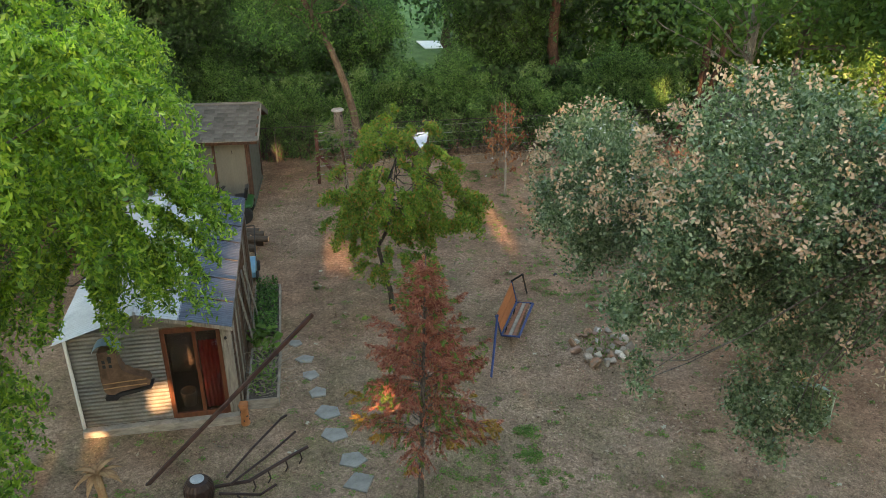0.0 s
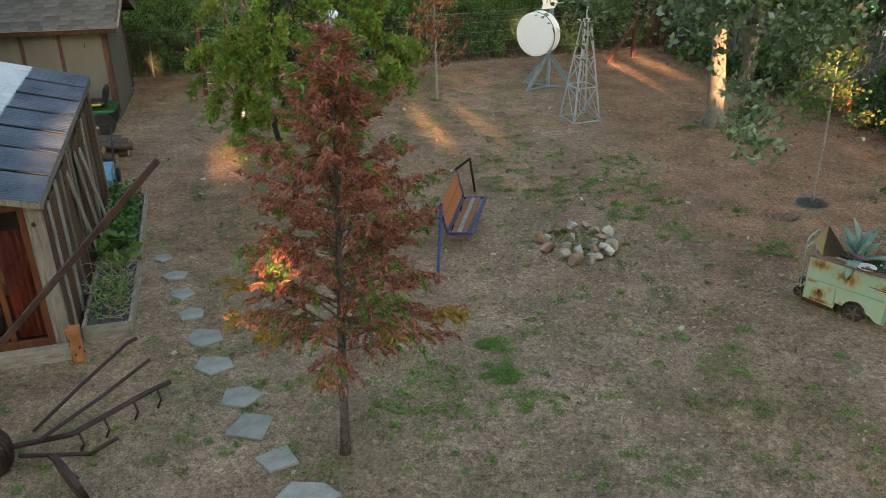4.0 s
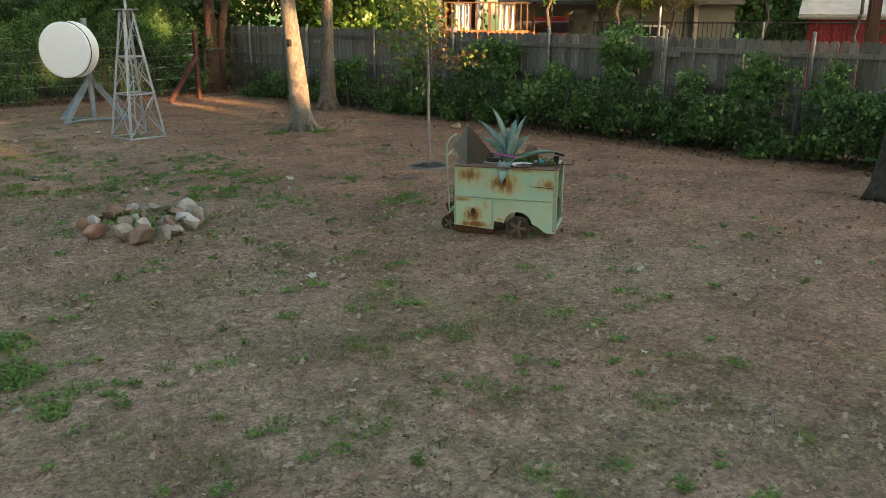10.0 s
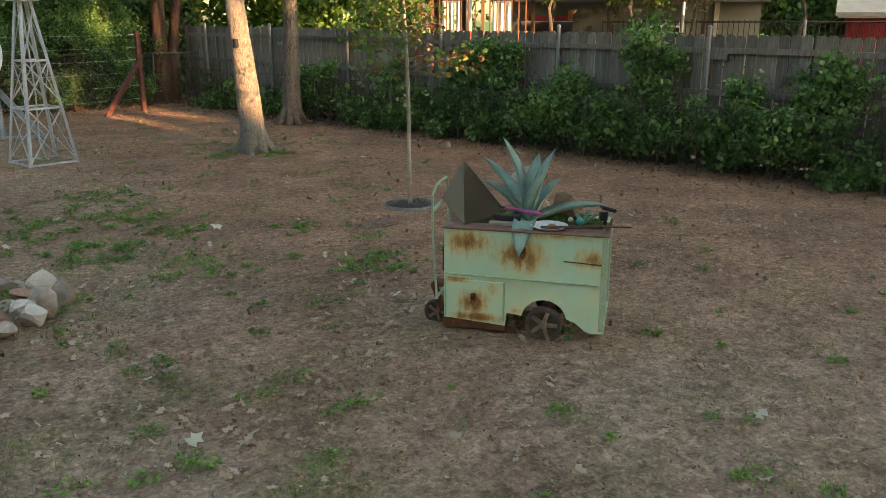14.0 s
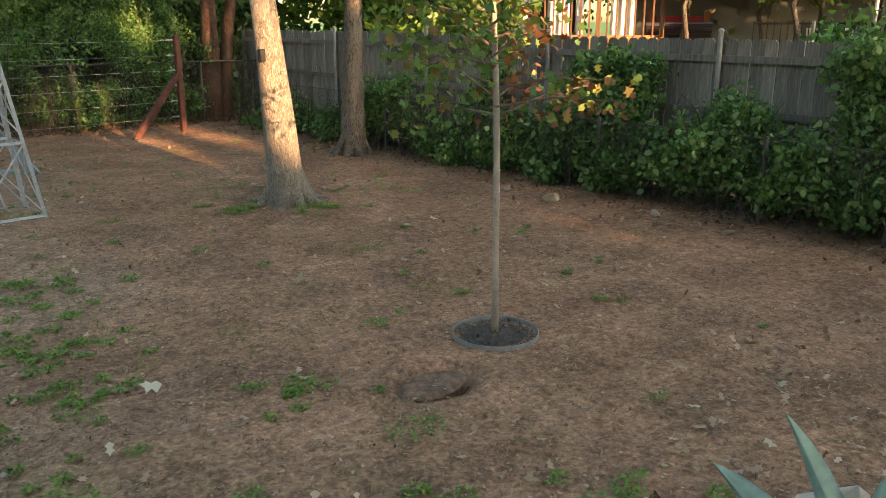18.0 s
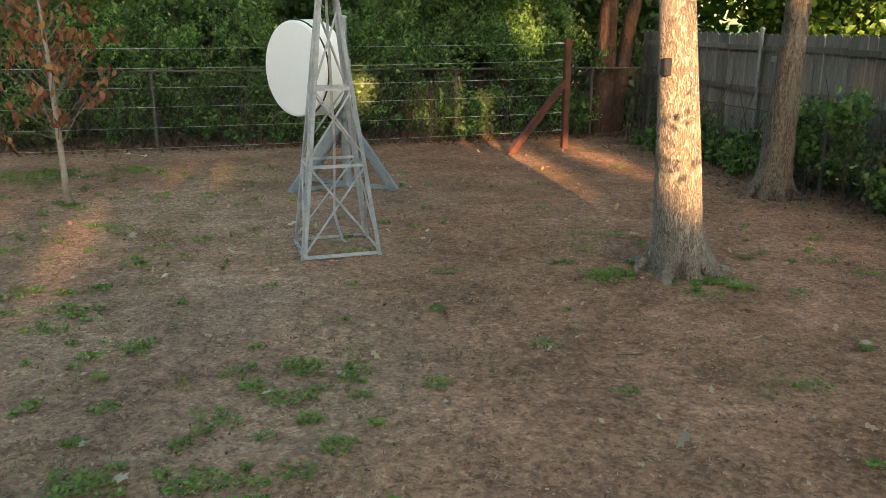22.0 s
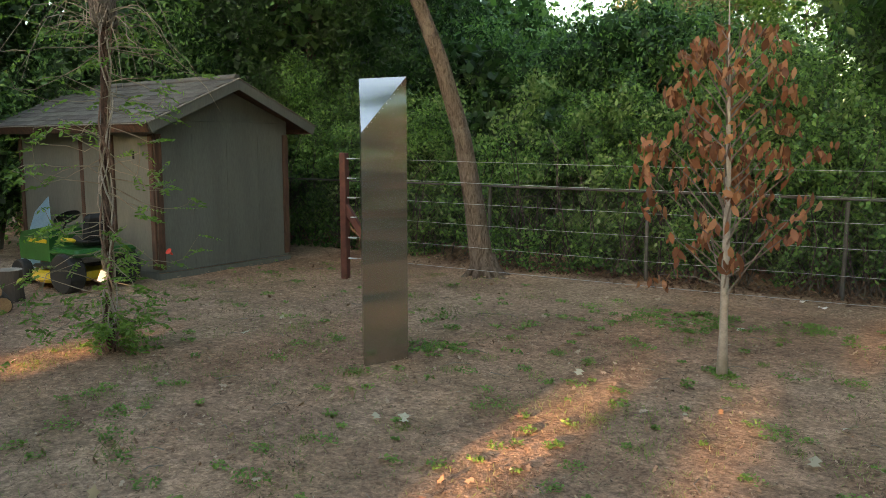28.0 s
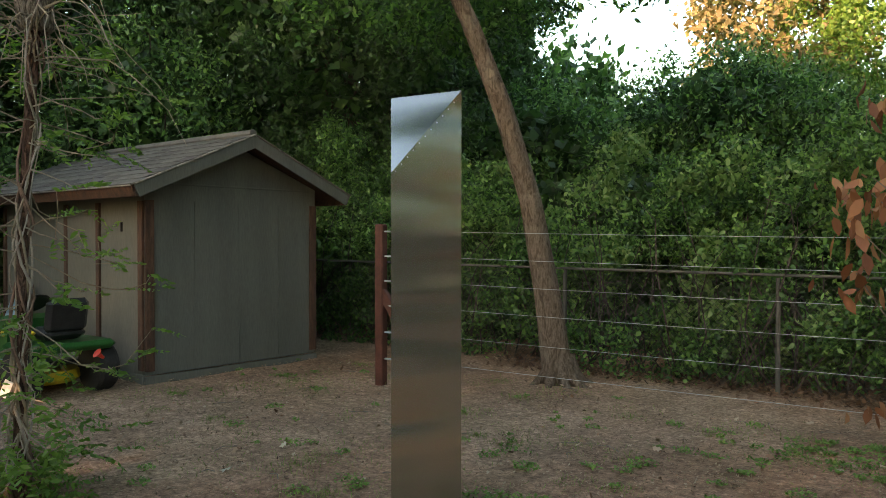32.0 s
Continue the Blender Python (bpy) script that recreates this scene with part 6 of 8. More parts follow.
# ---- trees in the yard ----
def cypress():
    rng = np.random.default_rng(77)
    t = thing("cypress_tree", "young bald cypress with rust-red autumn needles", "tree")
    b, top = np.array([-0.37, 9.65, gz(-0.4, 9.6) - 0.04]), np.array([-0.24, 9.7, 4.4])
    trunk = Shape().tube(smooth_way([b, b + (top - b) * 0.3, top], 8), [0.06, 0.045, 0.04, 0.035, 0.028, 0.02, 0.012, 0.005], 10)
    red, green, gold = [], [], []
    ra, ga, oa = [], [], []
    n_b = 112
    for i in range(n_b):
        q = (i + rng.random()) / n_b
        z = 1.2 + 3.05 * q
        reach = (1.12 * (1 - q) ** 0.8 + 0.08) * rng.uniform(0.62, 1.12)
        a = i * 2.4 + rng.uniform(-0.5, 0.5)
        s0 = b + (top - b) * ((z - b[2]) / (top[2] - b[2]))
        rise = 0.46 + 0.8 * q
        tip = s0 + np.array([math.cos(a) * reach, math.sin(a) * reach, reach * rise * rng.uniform(0.4, 1.1)])
        mid = (s0 + tip) / 2 + np.array([0, 0, 0.06 * reach])
        part("branch", Shape().tube([s0, mid, tip], [0.009 * (1.2 - q), 0.006 * (1.2 - q), 0.0015], 5, False), BARK, t)
        side = np.array([-math.sin(a), math.cos(a), 0])
        n_s = int(5 + 10 * reach)
        for j in range(n_s):
            u0 = 0.2 + 0.8 * (j + rng.random()) / n_s
            root = s0 + (tip - s0) * u0 + np.array([0, 0, 0.24 * reach]) * u0 * (1 - u0)
            sg = 1 if j % 2 else -1
            L = (0.10 + 0.26 * reach * (1.1 - u0)) * rng.uniform(0.7, 1.3)
            d = (tip - s0) / reach * 0.75 + side * sg * rng.uniform(0.35, 0.9) + np.array([0, 0, rng.uniform(-0.55, 0.1)])
            d /= np.linalg.norm(d)
            n = int(19 + 95 * L)
            u = rng.random(n)
            p = root + d * (L * u)[:, None] + np.array([0, 0, -1]) * (L * 0.25 * u * u)[:, None] + rng.normal(size=(n, 3)) * 0.011
            p[:, 2] -= np.abs(rng.normal(size=n)) * 0.022
            al = d * 0.9 + rng.normal(size=(n, 3)) * 0.28 + np.array([0, 0, -0.4])
            k = rng.random()
            if q < 0.14 and u0 > 0.72 and k < 0.55:
                gold.append(p), oa.append(al)
            elif (k < 0.09 + 0.22 * (u0 > 0.7)) or (q < 0.3 and k < 0.36):
                green.append(p), ga.append(al)
            else:
                red.append(p), ra.append(al)
    part("trunk", trunk, BARK, t, smooth=True)
    for nm, ps, ds, mt, sz, wd in (("red_needles", red, ra, LEAF_CYPRESS, 0.062, 0.26), ("green_needles", green, ga, LEAF_CYPRESS_GREEN, 0.062, 0.2), ("golden_needles", gold, oa, LEAF_CYPRESS_GOLD, 0.075, 0.22)):
        foliage(nm, rng, np.concatenate(ps), sz, mt, t, along=np.concatenate(ds), droop=0.1, width=wd)


def red_leaf_tree():
    rng = np.random.default_rng(31)
    t = thing("young_tree", "slender young tree with large red-brown dead leaves", "tree")
    b = np.array([1.84, 22.36, gz(1.84, 22.36) - 0.03])
    top = np.array([1.76, 22.38, 3.05])
    trunk = Shape().tube(smooth_way([b, b + (top - b) * 0.5 + np.array([0.02, 0, 0]), top], 9), [0.05, 0.034, 0.032, 0.03, 0.026, 0.02, 0.014, 0.009, 0.004], 9)
    pts, ds = [], []
    for i in range(62):
        q = i / 62
        z = 1.1 + 1.95 * q
        reach = (0.80 - 0.5 * q) * rng.uniform(0.4, 1.1)
        a = i * 2.4 + rng.uniform(-0.5, 0.5)
        s0 = b + (top - b) * ((z - 0.4 - b[2]) / (top[2] - b[2]))
        tip = s0 + np.array([math.cos(a) * reach, math.sin(a) * reach, reach * rng.uniform(0.7, 1.25)])
        if i == 3:
            tip = s0 + np.array([-0.35, -0.45, 0.12])
        part("branch", Shape().tube([s0, (s0 + tip) / 2 + rng.normal(size=3) * 0.03, tip], [0.008, 0.005, 0.002], 6, False), TWIG, t)
        n = rng.integers(9, 19)
        u = rng.uniform(0.9, 1.03, size=(n, 1))
        pts.append(s0 + (tip - s0) * u + rng.normal(size=(n, 3)) * np.array([0.055, 0.055, 0.045]) - np.array([0, 0, 0.07]))
        ds.append(rng.normal(size=(n, 3)) * 0.3 + np.array([0, 0, -0.9]))
    part("trunk", trunk, PALE_TWIG, t, smooth=True)
    foliage("leaves", rng, np.concatenate(pts), 0.1, LEAF_RED, t, along=np.concatenate(ds), droop=0.5, width=0.48, outline=OVAL)


def sapling():
    rng = np.random.default_rng(32)
    t = thing("young_maple", "young maple sapling with thin grey trunk and turning leaves", "tree")
    b = np.array([7.7, 15.3, gz(7.7, 15.3) - 0.03])
    top = np.array([7.62, 15.36, 3.3])
    trunk = Shape().tube(smooth_way([b, b + np.array([-0.01, 0.0, 1.45]), top], 9), [0.028, 0.022, 0.021, 0.021, 0.019, 0.016, 0.012, 0.008, 0.004], 9, True, 0.12, rng)
    pts, brown = [], []
    for i in range(46):
        q = i / 46
        z = 1.42 + 1.7 * q
        reach = (0.80 - 0.5 * q) * rng.uniform(0.5, 1.1)
        a = i * 2.4 + rng.uniform(-0.5, 0.5)
        s0 = b + (top - b) * ((z - b[2]) / (top[2] - b[2]))
        tip = s0 + np.array([math.cos(a) * reach, math.sin(a) * reach, reach * rng.uniform(-0.05, 0.6)])
        part("branch", Shape().tube([s0, (s0 + tip) / 2 + np.array([0, 0, 0.04]), tip], [0.009, 0.006, 0.002], 6, False), TWIG, t)
        n = 42
        u = 0.35 + 0.7 * rng.random((n, 1))
        p = s0 + (tip - s0) * u + rng.normal(size=(n, 3)) * 0.085
        (brown if q < 0.3 and rng.random() < 0.25 else pts).append(p)
        brown.append(p[:2] + 0.02)
    part("trunk", trunk, PALE_TWIG, t, smooth=True)
    foliage("green_leaves", rng, np.concatenate(pts), 0.056, LEAF_MAPLE, t, droop=0.5, width=1.0, outline=LOBED)
    foliage("brown_leaves", rng, np.concatenate(brown), 0.052, LEAF_RED, t, droop=0.6, width=0.95, outline=LOBED)
    r = thing("tree_ring", "galvanised steel tree ring filled with dark mulch", "edging", at=on_ground(7.7, 15.29))
    part("ring", Shape().lathe(Matrix(), [(0.282, -0.05), (0.285, 0.032), (0.282, 0.035), (0.279, 0.032), (0.277, -0.05)], 40), GALV_DULL, r)
    part("mulch_bed", Shape().lathe(Matrix(), [(0.275, -0.03), (0.275, -0.012), (0.15, 0.008), (0.01, 0.02)], 30), MULCH, r)
    p = np.stack([rng.normal(size=1400) * 0.14, rng.normal(size=1400) * 0.14, rng.random(1400) * 0.025], 1)
    p = p[np.hypot(p[:, 0], p[:, 1]) < 0.25]
    ob = foliage("mulch_layer", rng, p, 0.05, MULCH, r, droop=0.0, width=0.3, flat=0.8)


def dug_hole():
    h = thing("dug_hole", "flat scrape of loose earth coloured dark for the hole's shade", "hole", at=on_ground(6.98, 14.84, 20))
    rng = np.random.default_rng(71)
    # a low disc of loose earth, coloured dark in place of the hole's shade
    rings = [(0.18, -0.006), (0.15, 0.012), (0.11, 0.022), (0.08, 0.014), (0.04, 0.011)]
    sh, n = Shape(), 26
    rough = 1 + 0.16 * rng.normal(size=(len(rings), n))
    for i, (r, z) in enumerate(rings):
        for k in range(n):
            a = 6.2832 * k / n
            sh.v.append((1.35 * r * rough[i, k] ** 0.5 * math.cos(a), 0.8 * r * math.sin(a), z * (1 + 0.25 * rng.normal()) if z > 0.011 else z))
    sh.f = [(i * n + k, i * n + (k + 1) % n, (i + 1) * n + (k + 1) % n, (i + 1) * n + k) for i in range(len(rings) - 1) for k in range(n)] + [tuple(range((len(rings) - 1) * n, len(rings) * n))]
    part("loose_soil", sh, DUG_SOIL, h, smooth=True)


def vine_post():
    """A thin dark post wrapped in twisting bare vines, with a hollow-log nest box on its top."""
    rng = np.random.default_rng(33)
    t = thing("vine_post", "dark wooden post wrapped in twisting vines, leafy at its foot", "post")
    b, top = np.array([-2.52, 19.34, gz(-2.5, 19.3) - 0.04]), np.array([-2.60, 19.48, 3.12])
    way = smooth_way([b, b + np.array([0.03, 0.02, 1.6]), top], 12)
    part("post", Shape().tube(way, [0.042, 0.038, 0.036, 0.034, 0.033, 0.033, 0.033, 0.033, 0.033, 0.034, 0.035, 0.036], 10, True, 0.1, rng), BARK_RED, t, smooth=True)
    w = np.array([np.array(q) for q in way])

    def on_post(u):
        k = min(10.999, max(0.0, u * 11))
        return w[int(k)] + (w[int(k) + 1] - w[int(k)]) * (k - int(k))

    for i in range(13):
        a0, turns = rng.uniform(0, 6.28), rng.choice([-1, 1]) * rng.uniform(1.2, 3.6)
        u1 = 1.0 if i < 8 else rng.uniform(0.5, 0.9)
        wide = rng.uniform(0.036, 0.058)
        p = []
        for k in range(26):
            u = u1 * k / 25
            a = a0 + turns * 6.28 * u + 0.5 * math.sin(u * 17 + i)
            rr = wide + 0.016 * math.sin(u * 23 + 2 * i) + (0.10 * (0.13 - u) / 0.13 if u < 0.13 and i % 2 else 0.0) + (0.05 * (u - 0.9) / 0.1 if u > 0.9 else 0.0)
            p.append(on_post(u) + np.array([math.cos(a) * rr, math.sin(a) * rr, 0.0]))
        r0 = rng.uniform(0.007, 0.0125)
        part("vine_stem", Shape().tube(p, [r0 * (1 - 0.02 * k) for k in range(26)], 6, False), (RED_VINE, DRY_VINE, PALE_TWIG)[i % 3], t, smooth=True)
    for i in range(34):
        a, reach = rng.uniform(0, 6.28), rng.uniform(0.35, 1.15)
        c = on_post(rng.uniform(0.86, 1.0)) + np.array([0, 0, rng.uniform(-0.05, 0.12)])
        out = np.array([math.cos(a), math.sin(a), 0])
        lift = rng.uniform(0.05, 0.3)
        p = [c + out * reach * k + np.array([0, 0, lift * math.sin(2.2 * k) - 0.55 * reach * k ** 3]) + rng.normal(size=3) * 0.012 for k in np.linspace(0, 1, 9)]
        part("tendril", Shape().tube(p, [0.0055, 0.0052, 0.005, 0.0046, 0.004, 0.0036, 0.003, 0.0025, 0.0016], 5, False), DRY_VINE, t)
    pts, ds = [], []
    for i in range(112):
        foot = i < 20
        z = rng.uniform(0.04, 0.42) if foot else 0.4 + 2.9 * rng.random() ** 1.15
        c = on_post(z / 3.1)
        a = rng.uniform(0, 6.28)
        reach = rng.uniform(0.1, 0.36) if foot else rng.uniform(0.3, 0.95)
        tip = c + np.array([math.cos(a) * reach, math.sin(a) * reach, rng.uniform(-0.28, 0.2)])
        tip[2] = max(tip[2], 0.16)
        path = bent(rng, c, tip, 7, 0.2)
        part("shoot", Shape().tube(path, [0.005, 0.0045, 0.004, 0.0035, 0.003, 0.0025, 0.0015], 5, False), DRY_VINE, t)
        for k in range(2 if foot else 3, 7):
            if rng.random() < (0.9 if foot else 0.62):
                n = 13
                d = rng.normal(size=3) * 0.4 + np.array([math.cos(a), math.sin(a), -0.25])
                d /= np.linalg.norm(d)
                u = np.linspace(0, 0.19, n)[:, None]
                sd = np.cross(d, [0, 0, 1.0])
                sd /= np.linalg.norm(sd) + 1e-6
                sgn = np.where(np.arange(n) % 2, 1.0, -1.0)[:, None]
                pts.append(np.array(path[k]) + d * u + sd * 0.022 * sgn + np.array([0, 0, -0.6]) * u * u)
                ds.append(np.repeat(d[None], n, 0) * 0.5 + sd * sgn)
    p = np.concatenate(pts)
    p[:, 2] = np.maximum(p[:, 2], 0.1)
    foliage("vine_leaves", rng, p, 0.052, LEAF_VINE_BRIGHT, t, along=np.concatenate(ds), droop=0.15, width=0.38, outline=OVAL)
    part("plant_tag", Shape().box(pose(-2.40, 19.24, 0.80, 80, 20, 30), 0.06, 0.1, 0.003), WHITE, t, "white plastic plant tag")
    part("red_flower", Shape().lathe(pose(-1.75, 19.55, 1.02, 50, 10), [(0.008, 0), (0.012, 0.03), (0.03, 0.05), (0.015, 0.045)], 8), surface("red_petal", (0.5, 0.03, 0.02), (0.6, 0.06, 0.03), 5, 0.5, 0, 0), t)
    box = thing("nest_log", "hollow grey log nest box with a flat lid on a post", "bird house", at=Matrix.Translation(top) @ pose(0, 0, -0.15, 3, -2))
    body = part("log_body", Shape().lathe(Matrix(), [(0.085, -0.02), (0.108, 0.0), (0.113, 0.2), (0.108, 0.40), (0.113, 0.57), (0.10, 0.58)], 18), BARK, box, smooth=True)
    # a black disc on the log draws the dark of its hole
    part("entrance_hole", Shape().lathe(pose(0.083, -0.074, 0.47, 90, 0, 48), [(0.028, -0.006), (0.028, 0.004), (0.004, 0.004)], 14), BLACK_BAND, body, "black disc standing for the round entrance hole")
    part("lid", Shape().lathe(pose(0, 0, 0.58), [(0.10, -0.004), (0.16, 0.0), (0.165, 0.012), (0.155, 0.024), (0.01, 0.03)], 20), WOOD_GREY, box, "flat grey lid")


PALE_TWIG = surface("pale_young_bark", (0.26, 0.225, 0.19), (0.38, 0.34, 0.295), 14, 0.9, 0, 0.3)
RED_VINE = surface("red_brown_vine_bark", (0.10, 0.062, 0.046), (0.20, 0.13, 0.10), 14, 0.9, 0, 0.3)
DRY_VINE = surface("dry_vine", (0.16, 0.135, 0.10), (0.28, 0.24, 0.18), 9, 0.9, 0, 0.2)
LEAF_MAPLE = leaf_material("maple_leaf", [(0.055, 0.12, 0.032), (0.085, 0.17, 0.042), (0.12, 0.21, 0.055), (0.16, 0.23, 0.06), (0.26, 0.15, 0.075)], 0.5, 0.32)
LEAF_VINE_BRIGHT = leaf_material("bright_vine_leaflet", [(0.07, 0.145, 0.03), (0.11, 0.205, 0.045), (0.16, 0.26, 0.06)], 0.45, 0.4)
cypress()
red_leaf_tree()
sapling()
vine_post()
dug_hole()

plain_tree("soapberry_tree", "small spreading green tree with a few orange leaves", 41, (-1.15, 15.7, gz(-1, 15.7) - 0.05), (-0.9, 15.4, 4.2), 0.05,
           [((-0.9, 15.3, 3.5), (1.15, 1.1, 1.25), 21000, 80, 0.12), ((0.0, 15.0, 2.75), (0.75, 0.8, 0.75), 6500, 26, 0.12), ((-1.75, 15.3, 2.6), (0.75, 0.7, 0.8), 6500, 26, 0.12), ((-1.1, 14.8, 2.1), (0.9, 0.6, 0.5), 4200, 18, 0.11)], LEAF_MIX, 0.085, 30, BARK_BROWN, droop=0.7, width=0.36, limb=0.12, spray=0.18, outline=OVAL)
# the last two crowns lie out of view, added to darken the ground below
plain_tree("near_oak", "large oak with grey-green leaves and pale dead leaf clusters", 42, (5.9, 5.4, gz(5.9, 5.4) - 0.1), (4.6, 6.8, 6.8), 0.24,
           [((1.95, 9.6, 5.35), (0.78, 1.2, 1.0), 25000, 130, 0.12), ((2.3, 7.6, 4.9), (0.5, 0.6, 0.4), 4000, 26, 0.10), ((2.7, 7.5, 5.75), (0.55, 0.8, 0.6), 15000, 66, 0.11), ((3.3, 7.6, 4.95), (0.6, 0.7, 0.45), 11000, 48, 0.11), ((4.0, 7.6, 4.5), (0.6, 0.6, 0.4), 5500, 36, 0.10), ((3.7, 8.1, 5.9), (1.4, 1.6, 1.2), 38000, 190, 0.13), ((3.7, 7.25, 3.75), (0.52, 0.5, 0.54), 6200, 34, 0.09), ((2.12, 7.15, 4.25), (0.16, 0.2, 0.16), 420, 7, 0.07), ((4.9, 7.3, 5.45), (1.2, 1.4, 0.9), 15000, 100, 0.14), ((4.0, 7.3, 4.7), (0.4, 0.4, 0.4), 1700, 16, 0.09), ((7.4, 8.4, 6.5), (2.0, 2.3, 1.2), 26000, 150, 0.16), ((9.6, 10.6, 6.9), (2.0, 2.6, 1.2), 22000, 130, 0.18)],
           LEAF_OAK, 0.049, 40, BARK, droop=0.2, width=0.6, limb=0.1, low=0.85, sag=0.05)
# the rearmost and topmost crowns are added, largely unseen, to shade the hut front
plain_tree("pecan_tree", "big tree with lime-green drooping leaves over the hut", 43, (-7.3, 9.0, gz(-7, 9.2) - 0.1), (-5.8, 9.2, 6.5), 0.24,
           [((-4.3, 8.7, 5.65), (1.3, 1.15, 1.15), 30000, 95, 0.12), ((-4.9, 9.8, 4.15), (0.5, 0.5, 0.45), 2200, 14, 0.11), ((-6.6, 8.7, 4.4), (0.8, 1.0, 1.1), 10000, 50, 0.13), ((-6.0, 12.2, 6.0), (1.9, 2.0, 1.2), 10000, 80, 0.16), ((-6.9, 9.6, 1.7), (0.5, 0.7, 0.9), 3000, 20, 0.15), ((-3.5, 9.2, 5.1), (0.45, 0.6, 0.7), 2600, 16, 0.12), ((-6.8, 5.2, 5.5), (2.2, 2.4, 1.8), 8000, 80, 0.2), ((-4.55, 6.0, 4.3), (0.45, 0.6, 0.9), 4200, 26, 0.12), ((-7.0, 9.0, 7.0), (1.8, 2.4, 1.3), 16000, 90, 0.16), ((-4.1, 7.5, 7.0), (1.1, 1.2, 0.8), 20000, 70, 0.13), ((-5.3, 10.2, 7.2), (1.3, 1.7, 0.8), 20000, 80, 0.14)],
           LEAF_LIME, 0.085, 40, BARK, droop=0.45, width=0.36, limb=0.12, spray=0.42)


def dead_clusters():
    """Pale dead leaf tufts at the ends of the near oak's twigs."""
    rng = np.random.default_rng(55)
    t = bpy.data.objects["near_oak"]
    pts = []
    for c, r, n in (((1.95, 9.6, 5.5), (0.85, 1.25, 0.95), 125), ((2.3, 7.5, 5.0), (0.48, 0.55, 0.45), 22), ((2.7, 7.5, 5.85), (0.6, 0.8, 0.6), 60), ((3.3, 7.6, 5.05), (0.6, 0.7, 0.45), 36), ((3.6, 8.1, 6.1), (1.5, 1.7, 1.2), 190), ((3.68, 7.25, 3.8), (0.42, 0.42, 0.46), 18), ((4.7, 7.3, 5.0), (1.25, 1.45, 1.1), 60)):
        d = rng.normal(size=(n, 3))
        d[:, 2] = np.abs(d[:, 2]) * 0.7 - 0.15
        d[:, 1] -= 0.4
        d /= np.linalg.norm(d, axis=1, keepdims=True)
        k = np.array(c) + d * np.array(r)
        for q in k:
            pts.append(q + rng.normal(size=(rng.integers(9, 22), 3)) * 0.045)
    foliage("dead_leaves", rng, np.concatenate(pts), 0.052, LEAF_DEAD, t, "tufts of pale dead leaves", droop=0.3, width=0.5, outline=OVAL)


dead_clusters()


def upper_crown(tree, seed, centre, radii, n, material, side):
    """Extra high leaves out of view past the yard's edge, added to a tree to shade the ground."""
    rng = np.random.default_rng(seed)
    p = rng.normal(size=(n, 3))
    p *= rng.random((n, 1)) ** 0.4 / np.linalg.norm(p, axis=1, keepdims=True)
    p = np.array(centre) + p * np.array(radii)
    foliage("upper_crown", rng, p[side * p[:, 0] > 0.56 * p[:, 1] + 0.7], 0.2, material, bpy.data.objects[tree], droop=0.2, width=0.6)


# a tree out of view, added to keep sky light off the hut
plain_tree("garden_tree", "unseen dark tree added to shade the hut front", 58, (-5.9, 3.0, -0.05), (-5.8, 3.0, 5.4), 0.12, [((-5.7, 3.0, 4.9), (2.8, 1.8, 2.8), 36000, 130, 0.3)], LEAF_DARK, 0.2, 14, BARK_DARK)
upper_crown("near_oak", 56, (8.2, 9.2, 7.7), (3.6, 4.0, 1.1), 19000, LEAF_OAK, 1)
upper_crown("near_oak", 59, (6.8, 6.2, 7.3), (2.6, 3.0, 1.1), 14000, LEAF_OAK, 1)
upper_crown("pecan_tree", 57, (-7.6, 9.4, 8.0), (2.8, 3.6, 1.0), 12000, LEAF_LIME, -1)
tagged(part("nest_box", Shape().box(pose(7.55, 19.62, 1.66, 0, 0, 20), 0.07, 0.06, 0.13, 0.008).tube([(7.54, 19.58, 1.64), (7.535, 19.57, 1.64)], 0.012, 8), BLACK_PLASTIC), "small black trail camera strapped to the oak trunk", "camera box")
# the trunk is real; its high crowns are unseen, added to shade the fence side
plain_tree("side_tree", "dark tree trunk beside the board fence", 44, (11.02, 10.3, -0.05), (11.4, 9.7, 6.5), 0.17, [((11.6, 9.6, 8.4), (3.2, 3.6, 1.6), 15000, 110, 0.3), ((10.4, 15.0, 8.7), (2.6, 3.8, 0.9), 24000, 130, 0.3)], LEAF_DARK, 0.2, 10, BARK_BROWN)


# ---- the tin hut with its porch front ----
HU, HV = Vector((-0.988, -0.155, 0)), Vector((-0.20, 0.98, 0))
HUT = Matrix(((HU.x, HV.x, 0, -3.64), (HU.y, HV.y, 0, 11.76), (0, 0, 1.17, 0.06), (0, 0, 0, 1)))
RED_CLOTH = surface("red_reflection_cloth", (0.15, 0.012, 0.01), (0.24, 0.025, 0.016), 5, 0.7, 0, 0.3, (6, 6, 0.5))
# dark brown that puts the room's dimness into its back, floor and bucket
DARK_ROOM = surface("dark_room_shade_fill", (0.05, 0.035, 0.028), (0.085, 0.06, 0.045), 4, 0.85, 0, 0.2)
BROWN_FRAME = surface("red_brown_door_frame", (0.085, 0.03, 0.016), (0.15, 0.056, 0.028), 6, 0.45, 0, 0.2, (3, 3, 0.5))


def glass_material():
    m, nt, p = start("window_glass")
    p.inputs["Base Color"].default_value = (0.9, 0.93, 0.92, 1)
    p.inputs["Roughness"].default_value, p.inputs["Transmission Weight"].default_value, p.inputs["IOR"].default_value = 0.02, 1.0, 1.45
    return m


GLASS = glass_material()


